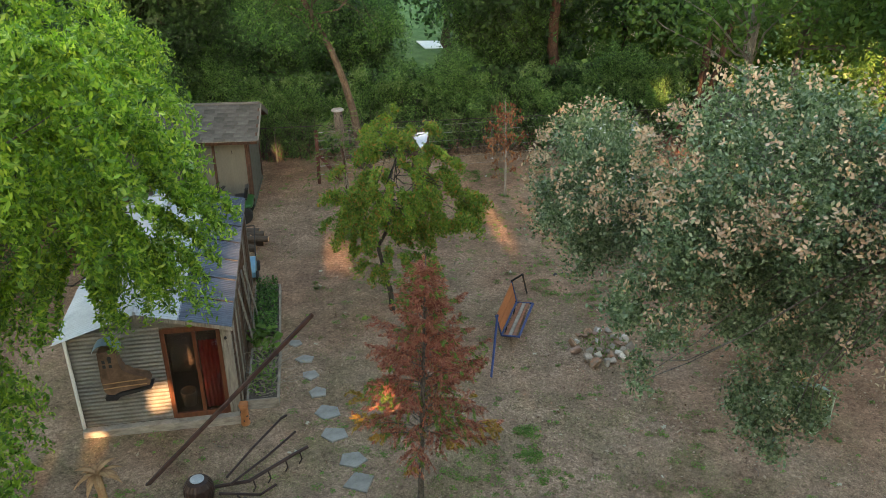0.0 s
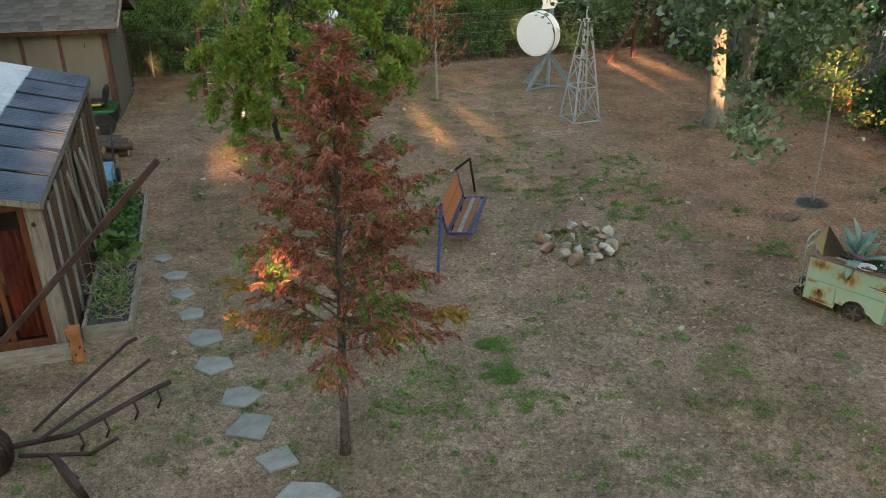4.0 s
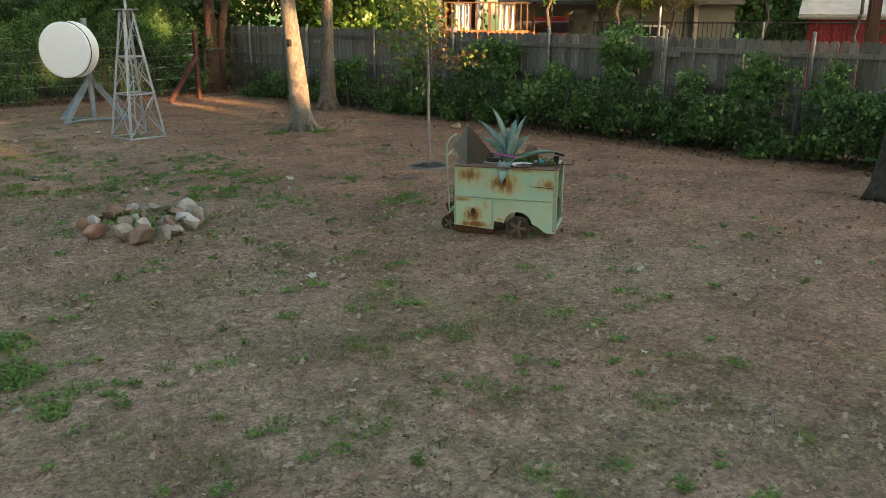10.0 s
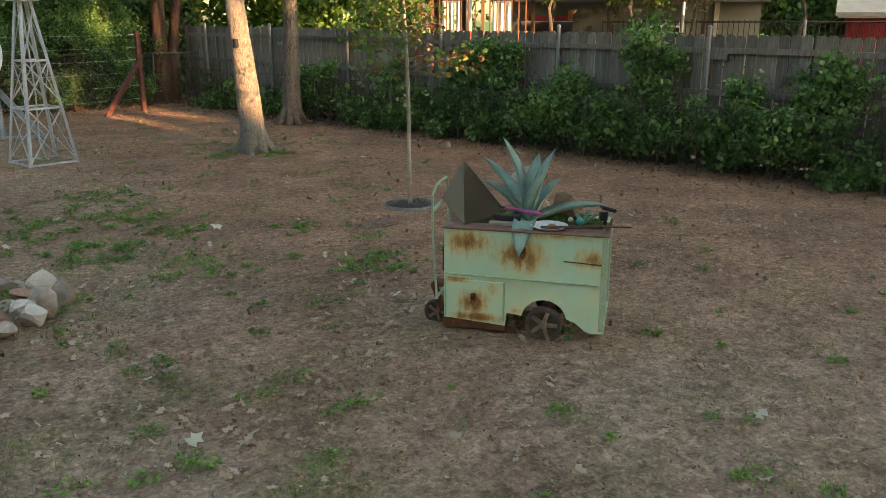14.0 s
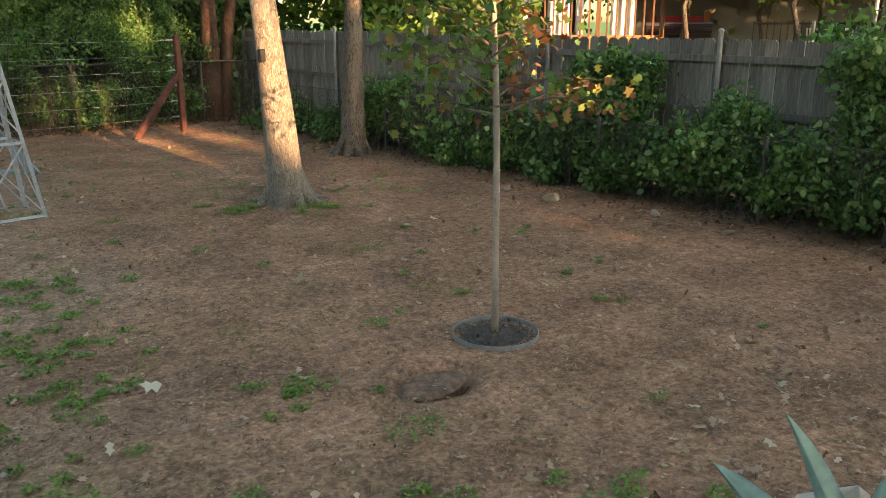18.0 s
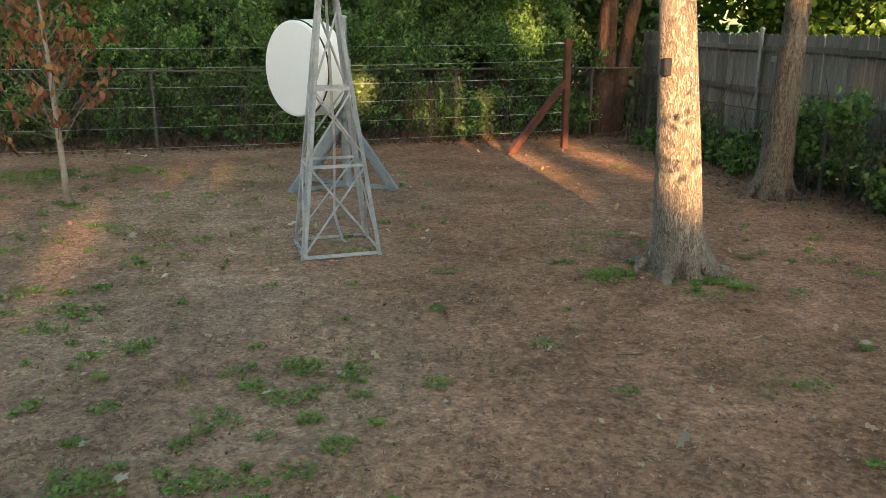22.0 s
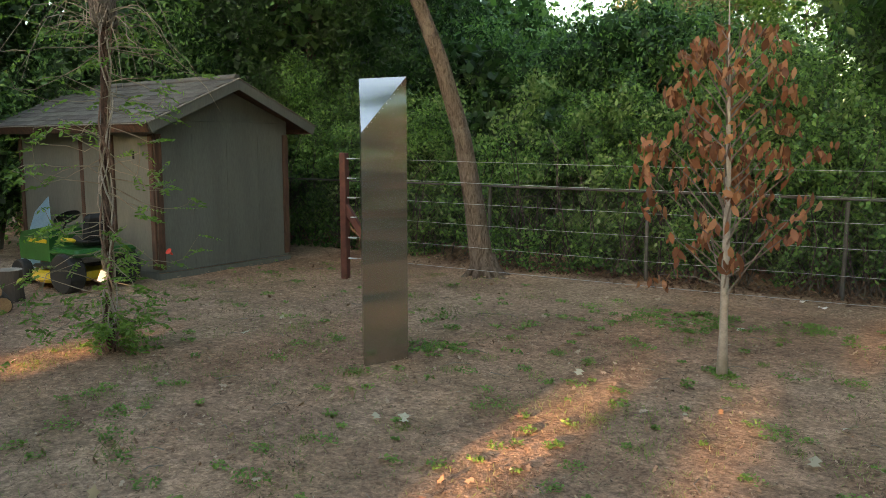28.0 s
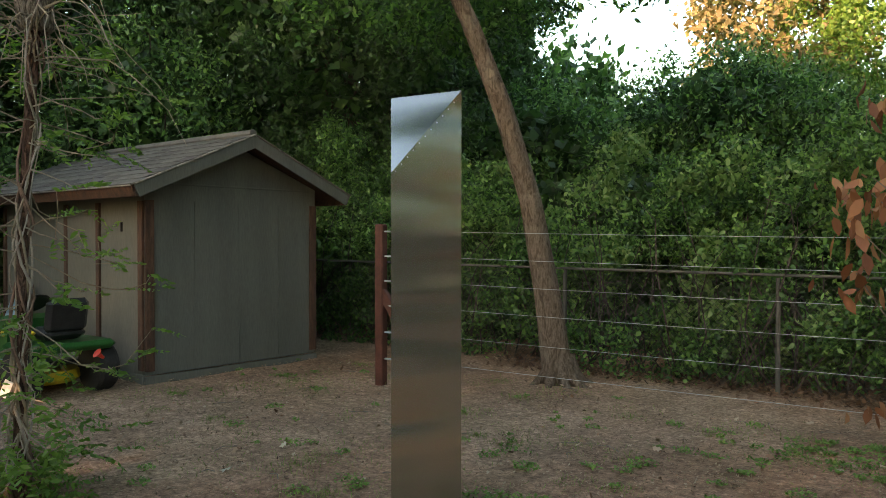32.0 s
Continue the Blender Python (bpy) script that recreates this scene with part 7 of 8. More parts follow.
def corrugated(m, lx, ly, pitch, amp, along_y=True, th=0.004):
    """A wavy sheet in the xy plane of m; the ribs run along y, or along x."""
    s = Shape()
    L, W = (lx, ly) if along_y else (ly, lx)
    n = max(8, int(L / pitch * 6))
    for z in (0, -th):
        for i in range(n + 1):
            u = L * i / n
            h = amp * math.sin(2 * math.pi * u / pitch) + z
            for w in (0, W):
                s.v.append(m @ Vector((u, w, h) if along_y else (w, u, h)))
    k = 2 * (n + 1)
    s.f = [(2 * i, 2 * i + 1, 2 * i + 3, 2 * i + 2) for i in range(n)] + [(k + 2 * i + 2, k + 2 * i + 3, k + 2 * i + 1, k + 2 * i) for i in range(n)]
    s.f += [(2 * i, 2 * i + 2, k + 2 * i + 2, k + 2 * i) for i in range(n)] + [(2 * i + 3, 2 * i + 1, k + 2 * i + 1, k + 2 * i + 3) for i in range(n)]
    return s


def hut():
    t = thing("tin_hut", "small hut with corrugated tin walls, tin roof and glazed red-brown door", "hut", at=HUT)
    W, D, E, R, ru = 2.66, 5.3, 1.74, 2.06, 1.45
    part("sill_beam", Shape().box(pose(W / 2, -0.06, 0.02), W + 0.06, 0.14, 0.26, 0.01), WOOD_GREY, t, "long grey timber sill")
    for x, w in ((0.09, 0.18),):
        part("corner_post", Shape().box(pose(x, 0.03, 0.95), w, 0.08, 1.6, 0.008), FENCE_WOOD, t)
    part("front_sheet", corrugated(pose(W, 0.0, 0.16, 90, 0, 180), W - 1.17, 1.62, 0.066, 0.011, False), TIN_WALL, t, "corrugated tin wall with horizontal ribs")
    part("gable_sheet", Shape().prism(pose(0, 0.045, 0), [(1.17, 1.6), (W, 1.6), (W, 1.76), (ru, R), (0.0, E), (0.0, 1.7), (1.17, 1.7)], 0.02), TIN_WALL, t)
    part("edge_batten", Shape().box(pose(W + 0.01, -0.02, 0.96), 0.05, 0.05, 1.62, 0.006), WHITE, t)
    door = part("door", Shape().box(pose(0.215, 0.02, 0.93), 0.07, 0.06, 1.56, 0.006).box(pose(1.13, 0.02, 0.93), 0.07, 0.06, 1.56, 0.006).box(pose(0.67, 0.02, 1.68), 0.9, 0.06, 0.08, 0.006).box(pose(0.67, 0.02, 0.19), 0.9, 0.06, 0.09, 0.006).box(pose(0.62, 0.025, 0.93), 0.06, 0.05, 1.46, 0.006), BROWN_FRAME, t)
    for x, w in ((0.42, 0.34), (0.88, 0.44)):
        ob = part("pane", Shape().box(pose(x, 0.03, 0.94), w, 0.006, 1.42), GLASS, door)
        ob.visible_shadow = False
    # a folded red sheet added to give the panes their red reflection
    part("red_backing", corrugated(pose(0.25, 0.16, 0.2, 90), 0.34, 1.2, 0.07, 0.012), RED_CLOTH, t, "red cloth added behind the glass for its red reflection")
    part("inner_shelf", Shape().box(pose(0.42, 0.35, 0.62), 0.4, 0.25, 0.03, 0.004).box(pose(0.42, 0.35, 1.1), 0.4, 0.25, 0.03, 0.004), BROWN_FRAME, t)
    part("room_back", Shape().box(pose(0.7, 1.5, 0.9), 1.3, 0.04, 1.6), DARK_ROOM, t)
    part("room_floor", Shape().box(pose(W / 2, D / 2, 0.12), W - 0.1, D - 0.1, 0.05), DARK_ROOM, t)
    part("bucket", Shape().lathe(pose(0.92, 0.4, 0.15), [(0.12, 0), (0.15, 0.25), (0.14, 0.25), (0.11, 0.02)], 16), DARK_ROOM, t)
    part("side_wall", Shape().box(pose(0.02, D / 2 + 0.05, 0.9), 0.04, D - 0.1, 1.6), WOOD_DARK, t)
    part("side_wall", Shape().box(pose(W - 0.02, D / 2 + 0.05, 0.9), 0.04, D - 0.1, 1.6), TIN, t)
    part("back_wall", Shape().box(pose(W / 2, D, 0.9), W, 0.04, 1.6), WOOD_DARK, t)
    rng = random.Random(4)
    y = 0.3
    while y < D - 0.2:
        w = rng.uniform(0.1, 0.2)
        part("wall_board", Shape().box(pose(-0.012 - rng.uniform(0, 0.012), y + w / 2, 0.82 + rng.uniform(-0.04, 0.04)), 0.02, w - 0.008, 1.55, 0.003), FENCE_WOOD if rng.random() < 0.2 else WOOD_DARK, t)
        y += w
    for k in range(3):
        part("leaning_plank", Shape().box(pose(-0.1 - 0.03 * k, 2.0 + 0.5 * k, 0.75, rng.uniform(-22, 22), 6), 0.025, 0.12, 1.5, 0.003), FENCE_WOOD, t)
    sr = math.atan2(R - E, ru)
    for x0, x1, mt, nm in ((-0.05, 0.80, TIN_DARK, "dark"), (0.78, ru + 0.01, TIN, "pale")):
        n = 7
        for k in range(n):
            yy = -0.22 + (D + 0.4) * k / n
            zz = lambda x: E + (R - E) * x / ru + 0.045
            m = pose(x0, yy, zz(x0) + 0.006 * (k % 2), 0, -math.degrees(sr))
            part("roof_sheet", corrugated(m, (x1 - x0) / math.cos(sr), (D + 0.4) / n + 0.03, 0.07, 0.008, False), mt, t)
            if nm == "dark" and k:
                part("roof_seam", Shape().tube([(x0 + 0.01, yy, zz(x0) + 0.018), (x1 - 0.02, yy, zz(x1) + 0.018)], 0.011, 6), BLACK_BAND, t)
    sl = math.atan2(R - 1.72, W - ru)
    for k in range(5):
        yy = -0.22 + (D + 0.4) * k / 5
        part("roof_sheet", corrugated(pose(ru - 0.01, yy, R + 0.05, 0, math.degrees(sl)), (W - ru + 0.16) / math.cos(sl), (D + 0.4) / 5 + 0.03, 0.07, 0.009, False), TIN, t)
    part("ridge_cap", Shape().tube([(ru, -0.22, R + 0.065), (ru, D + 0.18, R + 0.065)], 0.03, 8), TIN, t)
    part("eave_board", Shape().box(pose(-0.03, D / 2, E - 0.02), 0.03, D + 0.35, 0.09, 0.004), FENCE_WOOD, t)
    part("verge_board", Shape().box(pose(0.7, -0.2, (E + R) / 2 + 0.0, 0, -math.degrees(sr)), 1.6, 0.02, 0.07, 0.003), FENCE_WOOD, t)
    part("wall_lamp", Shape().lathe(pose(0.1, -0.02, 1.5, 90), [(0.02, 0), (0.025, 0.03), (0.01, 0.05)], 10), BLACK_PLASTIC, t)
    b = thing("boot_birdhouse", "big brown boot-shaped birdhouse with blue tin roof on hut wall", "birdhouse", at=HUT @ pose(1.86, -0.13, 0.80, 0, 0, 180))
    boot = [(-0.30, 0.08), (-0.26, 0.02), (-0.16, 0.0), (-0.05, 0.05), (0.22, 0.09), (0.44, 0.12), (0.47, 0.19), (0.40, 0.26), (0.22, 0.31), (0.06, 0.40), (0.01, 0.52), (0.0, 0.72), (-0.30, 0.72), (-0.31, 0.45), (-0.32, 0.25)]
    part("boot", Shape().prism(Matrix(), boot, 0.24), LEATHER, b)
    part("sole", Shape().prism(pose(0, 0, -0.03), [(-0.31, 0.0), (-0.30, -0.05), (-0.12, -0.06), (-0.06, 0.0), (0.2, 0.04), (0.46, 0.09), (0.49, 0.13), (0.44, 0.13), (0.2, 0.09), (-0.06, 0.06), (-0.16, 0.02), (-0.27, 0.03)], 0.26), BLACK_BAND, b)
    part("shaft", Shape().box(pose(-0.15, 0, 0.62), 0.29, 0.25, 0.22, 0.02), LEATHER, b)
    roof = Shape()
    for z0 in (0.0, 0.012):
        for k in range(13):
            a = math.pi * (0.08 + 0.84 * k / 12)
            for y in (-0.17, 0.17):
                roof.v.append((-0.15 - 0.22 * math.cos(a), y, 0.70 + z0 + 0.17 * math.sin(a) + (0.006 if k % 2 else 0)))
    roof.f = [(2 * k, 2 * k + 1, 2 * k + 3, 2 * k + 2) for k in range(12)] + [(26 + 2 * k + 2, 26 + 2 * k + 3, 26 + 2 * k + 1, 26 + 2 * k) for k in range(12)]
    part("tin_roof", roof, BLUE_TIN, b, "arched light blue tin roof")
    for s_x in (-0.20, -0.10):
        for s_z in (0.50, 0.58):
            part("window_pane", Shape().box(pose(s_x - 0.02, 0.128, s_z), 0.05, 0.01, 0.05), BLACK_BAND, b)
    for z in (0.12, 0.2):
        part("welt", Shape().tube([(-0.3, 0.125, z), (0.0, 0.128, z + 0.02), (0.4, 0.125, z + 0.03)], 0.008, 6), STRAW, b)
    # black disc in place of the dark entrance
    part("entrance", Shape().lathe(pose(-0.12, 0.125, 0.63, -90), [(0.035, 0), (0.035, 0.008), (0.02, 0.008)], 12), BLACK_BAND, b)


BLUE_TIN = surface("light_blue_tin", (0.20, 0.34, 0.46), (0.30, 0.44, 0.55), 6, 0.4, 0.4, 0.1)
hut()


def raised_bed(label, m, L, W, h, seed, mat_leaf, n, dry=0):
    rng = np.random.default_rng(seed)
    t = thing("raised_bed", label, "garden bed", "raised beds beside the hut", at=m)
    for x, y, lx, ly in ((0, L / 2, 0.035, L), (W, L / 2, 0.035, L), (W / 2, 0, W - 0.04, 0.035), (W / 2, L, W - 0.04, 0.035)):
        part("side_board", Shape().box(pose(x, y, h / 2 - 0.03), lx, ly, h + 0.06, 0.004), WOOD_GREY, t)
    part("bed_soil", Shape().box(pose(W / 2, L / 2, h / 2 - 0.05), W - 0.04, L - 0.04, h), MULCH, t)
    p = np.stack([rng.uniform(0.04, W - 0.04, n), rng.uniform(0.05, L - 0.05, n), h + rng.random(n) ** 1.5 * 0.3], 1)
    ob = foliage("herb_foliage", rng, p, 0.08, mat_leaf, t, droop=-0.1, width=0.4)
    if dry:
        s = Shape()
        for i in range(dry):
            x, y = rng.uniform(0.1, W), rng.uniform(0.1, L - 0.1)
            s.tube(bent(rng, (x, y, h), (x + rng.normal() * 0.3 + 0.1, y + rng.normal() * 0.3, h + rng.uniform(0.05, 0.4)), 5, 0.15), [0.006, 0.005, 0.004, 0.004, 0.002], 5, False)
        tagged(part("stalk_tangle", s, DRY_STALK, t, "tangle of dry stalks"), kind="stuff")
    return t


DRY_STALK = surface("dry_stalk", (0.26, 0.22, 0.165), (0.38, 0.33, 0.26), 6, 0.85, 0, 0.2)
raised_bed("timber raised bed full of dry stalks beside the hut", pose(-3.60, 12.05, 0.06, 0, 0, 9), 1.75, 0.55, 0.2, 1, LEAF_WEED, 350, 70)
raised_bed("timber raised bed with green herbs beside the hut", pose(-3.95, 14.15, 0.07, 0, 0, 10), 2.3, 0.55, 0.2, 2, LEAF_VINE, 1700, 10)
t = thing("squash_plant", "broad-leaved green plant between the raised beds", "plant", at=on_ground(-3.75, 13.95))
rng_s = np.random.default_rng(3)
foliage("leaves", rng_s, rng_s.normal(size=(70, 3)) * np.array([0.2, 0.16, 0.1]) + np.array([0.05, 0, 0.38]), 0.18, LEAF_VINE_BRIGHT, t, droop=0.2, width=0.8, flat=0.5)
part("stem", Shape().tube([(0, 0, -0.02), (0.02, 0, 0.3), (0.1, 0.05, 0.42)], 0.012, 6), LEAF_WEED, t)

t = thing("clay_lantern", "pierced orange clay lantern on the ground by the door", "lantern", at=on_ground(-3.55, 11.62))
part("body", Shape().lathe(Matrix(), [(0.07, 0), (0.085, 0.03), (0.075, 0.1), (0.07, 0.32), (0.085, 0.4), (0.075, 0.42)], 16), TERRACOTTA, t)
part("top", Shape().box(pose(0, 0, 0.44), 0.15, 0.13, 0.04, 0.008), TERRACOTTA, t)
# black blocks on the clay stand for the dark of its piercings
for k in range(8):
    part("opening", Shape().box(pose(0, 0, 0.12 + 0.09 * (k % 3), 0, 0, 45 * k) @ pose(0.075, 0, 0), 0.012, 0.02, 0.03), BLACK_BAND, t)


# ---- old machines and junk round the hut ----
def leaning_pole():
    t = thing("rusty_pole", "long rusty square pole leaning in front of the hut", "pole")
    a, b = Vector((-4.84, 10.05, gz(-4.8, 10) - 0.05)), Vector((-2.03, 10.72, 2.85))
    d = b - a
    m = Matrix.Translation((a + b) / 2) @ d.to_track_quat("Z", "X").to_matrix().to_4x4()
    part("bar", Shape().box(m, 0.06, 0.06, d.length, 0.005), RUST_RED, t)
    part("end_cap", Shape().box(Matrix.Translation(b) @ d.to_track_quat("Z", "X").to_matrix().to_4x4(), 0.052, 0.052, 0.03, 0.004), RUST, t)


RUST_RED = surface("red_rust_steel", (0.045, 0.026, 0.024), (0.105, 0.058, 0.048), 7, 0.8, 0.2, 0.4)


def implement():
    t = thing("old_plough", "rusted antique cultivator with long handles and an iron wheel", "farm tool")
    g = 0.04
    for pts, r in (([(-3.45, 9.9, 0.35), (-3.15, 10.5, 0.45), (-2.78, 11.1, 0.58)], 0.02), ([(-3.35, 9.75, 0.35), (-2.9, 10.3, 0.42), (-2.5, 10.85, 0.5)], 0.02), ([(-3.6, 9.75, 0.3), (-3.1, 9.9, 0.28), (-2.5, 10.5, 0.3), (-2.3, 10.75, 0.26)], 0.03), ([(-3.5, 9.6, 0.3), (-2.9, 9.75, 0.14), (-2.7, 10.0, 0.12)], 0.022)):
        part("beam", Shape().tube(pts, r, 8), RUST_DARK, t)
    for x, y in ((-3.05, 9.95), (-2.85, 10.15), (-2.62, 10.42), (-2.42, 10.62)):
        part("tine", Shape().tube([(x, y, 0.3), (x + 0.05, y - 0.05, 0.16), (x - 0.02, y - 0.02, g - 0.03)], 0.014, 6), RUST_DARK, t)
    part("handle_grip", Shape().tube([(-2.78, 11.1, 0.58), (-2.71, 11.2, 0.57)], 0.024, 8), RUST_DARK, t)
    m = pose(-2.85, 9.12, g + 0.3, 0, 78, 40)
    rim = Shape().lathe(m, [(0.27, -0.025), (0.30, -0.025), (0.30, 0.025), (0.27, 0.025)], 28)
    w = part("iron_wheel", rim, RUST_DARK, t)
    for k in range(8):
        part("spoke", Shape().tube([m @ Vector((0, 0, 0)), m @ Vector((0.28 * math.cos(k * math.pi / 4), 0.28 * math.sin(k * math.pi / 4), 0))], 0.009, 6), RUST_DARK, w)
    part("axle", Shape().tube([m @ Vector((0, 0, 0.05)), (-3.2, 9.55, 0.3)], 0.018, 8), RUST_DARK, t)
    p = thing("ribbed_barrel", "dark ribbed metal barrel with a bright lid", "barrel", at=on_ground(-3.85, 9.72) @ Matrix.Scale(0.76, 4))
    s = Shape()
    n = 48
    for r, z in ((0.20, -0.02), (0.28, 0.08), (0.31, 0.26), (0.29, 0.42), (0.22, 0.53), (0.15, 0.56), (0.01, 0.57)):
        for k in range(n):
            a = 2 * math.pi * k / n
            rr = r * (1 + (0.022 if k % 2 else -0.022))
            s.v.append((rr * math.cos(a), rr * math.sin(a), z))
    s.f = [(i * n + k, i * n + (k + 1) % n, (i + 1) * n + (k + 1) % n, (i + 1) * n + k) for i in range(6) for k in range(n)]
    part("ribbed_body", s, RUST_DARK, p)
    part("lid", Shape().lathe(pose(0, 0, 0.565), [(0.14, 0), (0.145, 0.012), (0.12, 0.022), (0.01, 0.026)], 24), GALV, p, "bright galvanised lid")
    c = thing("dry_palm", "dead tan yucca with hanging leaves", "plant", at=on_ground(-5.4, 9.75))
    rng = np.random.default_rng(17)
    part("stem", Shape().tube([(0, 0, -0.03), (0, 0, 0.5)], [0.07, 0.05], 10), STRAW, c)
    for k in range(22):
        ob = part("dead_leaf", blade_leaf(rng.uniform(0.28, 0.46), 0.1, 1.3, thick=0.004), STRAW, c, smooth=True)
        ob.matrix_basis = pose(0, 0, 0.45 + 0.06 * rng.random(), 0, rng.uniform(-50, 10), 360 * k / 22 + rng.uniform(-14, 14))


RUST_DARK = surface("dark_brown_enamel", (0.03, 0.018, 0.016), (0.065, 0.038, 0.032), 8, 0.45, 0.3, 0.1)
leaning_pole()
implement()


def tractor():
    m = pose(-6.0, 20.55, 0.15, 0, 0, 8)
    t = thing("lawn_tractor", "green ride-on lawn tractor with yellow seat and wheels", "tractor", at=m)
    part("hood", Shape().prism(pose(-0.5, 0, 0.30), [(-0.36, 0.0), (-0.38, 0.22), (-0.30, 0.36), (0.22, 0.44), (0.34, 0.40), (0.34, 0.0)], 0.46), GREEN_PAINT, t)
    part("hood_stripe", Shape().box(pose(-0.42, -0.235, 0.56), 0.42, 0.012, 0.05, 0.004), YELLOW, t)
    part("fender", Shape().box(pose(0.45, 0, 0.48), 0.6, 0.86, 0.09, 0.035), GREEN_PAINT, t)
    part("floor_pan", Shape().box(pose(0.0, 0, 0.27), 0.55, 0.8, 0.05, 0.015), BLACK_PLASTIC, t)
    part("deck", Shape().lathe(pose(0.0, -0.05, 0.09), [(0.42, 0), (0.46, 0.04), (0.44, 0.12), (0.2, 0.15)], 20), YELLOW, t)
    part("seat", Shape().box(pose(0.40, 0, 0.60), 0.38, 0.42, 0.12, 0.05).box(pose(0.58, 0, 0.78, 0, 12), 0.10, 0.42, 0.34, 0.045), BLACK_PLASTIC, t)
    part("arm_rest", Shape().box(pose(0.35, -0.28, 0.62), 0.3, 0.06, 0.05, 0.02), YELLOW, t)
    part("steering_wheel", Shape().lathe(pose(-0.1, 0, 0.86, 0, -35), [(0.15, -0.012), (0.17, 0), (0.15, 0.012), (0.14, 0)], 20).tube([(-0.22, 0, 0.68), (-0.1, 0, 0.86)], 0.018, 8), BLACK_PLASTIC, t)
    for x, y, r, w in ((-0.62, -0.34, 0.17, 0.13), (-0.62, 0.34, 0.17, 0.13), (0.48, -0.38, 0.25, 0.2), (0.48, 0.38, 0.25, 0.2)):
        wm = pose(x, y, r - 0.02, 90)
        ty = part("wheel", Shape().lathe(wm, [(r * 0.55, -w / 2), (r * 0.92, -w / 2), (r, -w / 3), (r, w / 3), (r * 0.92, w / 2), (r * 0.55, w / 2)], 24), RUBBER, t)
        part("rim", Shape().lathe(wm, [(r * 0.2, -w * 0.42), (r * 0.56, -w * 0.38), (r * 0.56, w * 0.38), (r * 0.2, w * 0.42)], 18), YELLOW, ty)
    part("headlight", Shape().box(pose(-0.87, 0, 0.45), 0.02, 0.3, 0.08, 0.006), WHITE, t)
    b = thing("push_mower", "light blue push mower beside the hut", "mower", at=pose(-4.72, 17.2, 0.1, 0, 0, 100))
    part("cover", Shape().prism(pose(0, 0, 0.12), [(-0.33, 0.0), (-0.35, 0.14), (-0.22, 0.27), (0.1, 0.34), (0.3, 0.26), (0.36, 0.1), (0.36, 0.0)], 0.42), BLUE_PLASTIC, b)
    part("badge", Shape().box(pose(0.02, -0.213, 0.28), 0.14, 0.006, 0.03, 0.002), WHITE, b)
    for x in (-0.28, 0.3):
        for y in (-0.25, 0.25):
            part("wheel", Shape().lathe(pose(x, y, 0.12, 90), [(0.05, -0.03), (0.125, -0.03), (0.13, 0), (0.125, 0.03), (0.05, 0.03)], 18), RUBBER, b)
    for y in (-0.2, 0.2):
        part("handle", Shape().tube([(0.25, y, 0.25), (0.75, y, 0.75), (0.95, y, 0.9)], 0.014, 8), BLACK_PLASTIC, b)
    part("handle_bar", Shape().tube([(0.95, -0.2, 0.9), (0.95, 0.2, 0.9)], 0.014, 8), BLACK_PLASTIC, b)
    rng = random.Random(12)
    for i in range(11):
        x, y, z = -5.1 + rng.uniform(-0.25, 0.3), 18.55 + 0.16 * (i % 6) + rng.uniform(-0.04, 0.04), 0.20 + 0.17 * (i // 6)
        r = rng.uniform(0.07, 0.11)
        lm = pose(x, y, z, 0, 90, rng.uniform(-14, 14))
        lg = thing("log", "cut firewood log in a pile by the hut", "log", "firewood logs by the hut", at=lm)
        part("bark", Shape().lathe(Matrix(), [(r * 0.9, -0.3), (r, -0.28), (r * 1.03, 0.0), (r, 0.28), (r * 0.9, 0.3)], 12), BARK_DARK, lg)
        part("cut_end", Shape().lathe(pose(0, 0, 0.3), [(r * 0.88, 0), (r * 0.85, 0.004), (0.01, 0.005)], 12), STRAW, lg)
    for x, y, r, h in ((-5.5, 19.58, 0.145, 0.36), (-5.55, 19.22, 0.16, 0.3), (-5.05, 19.1, 0.12, 0.2)):
        st = thing("chopping_block", "dark upright log section beside the wood pile", "log", "upright log sections", at=on_ground(x, y))
        part("bark", Shape().lathe(Matrix(), [(r * 1.08, -0.02), (r, 0.1), (r * 1.02, h)], 16), BARK_DARK, st)
        part("cut_end", Shape().lathe(pose(0, 0, h), [(r * 0.98, 0), (r * 0.95, 0.008), (0.01, 0.01)], 16), WOOD_GREY, st)
    s = thing("tin_sheet", "sheet of blue-grey tin leaning against the shed", "metal sheet", at=pose(-8.05, 20.6, 0.1, 70, 0, 5))
    part("sheet", Shape().prism(Matrix() @ pose(0, 0, 0, -90), [(0, 0), (0.55, 0), (0.55, 0.75), (0.25, 1.15), (0, 0.9)], 0.01), BLUE_TIN, s)


tractor()


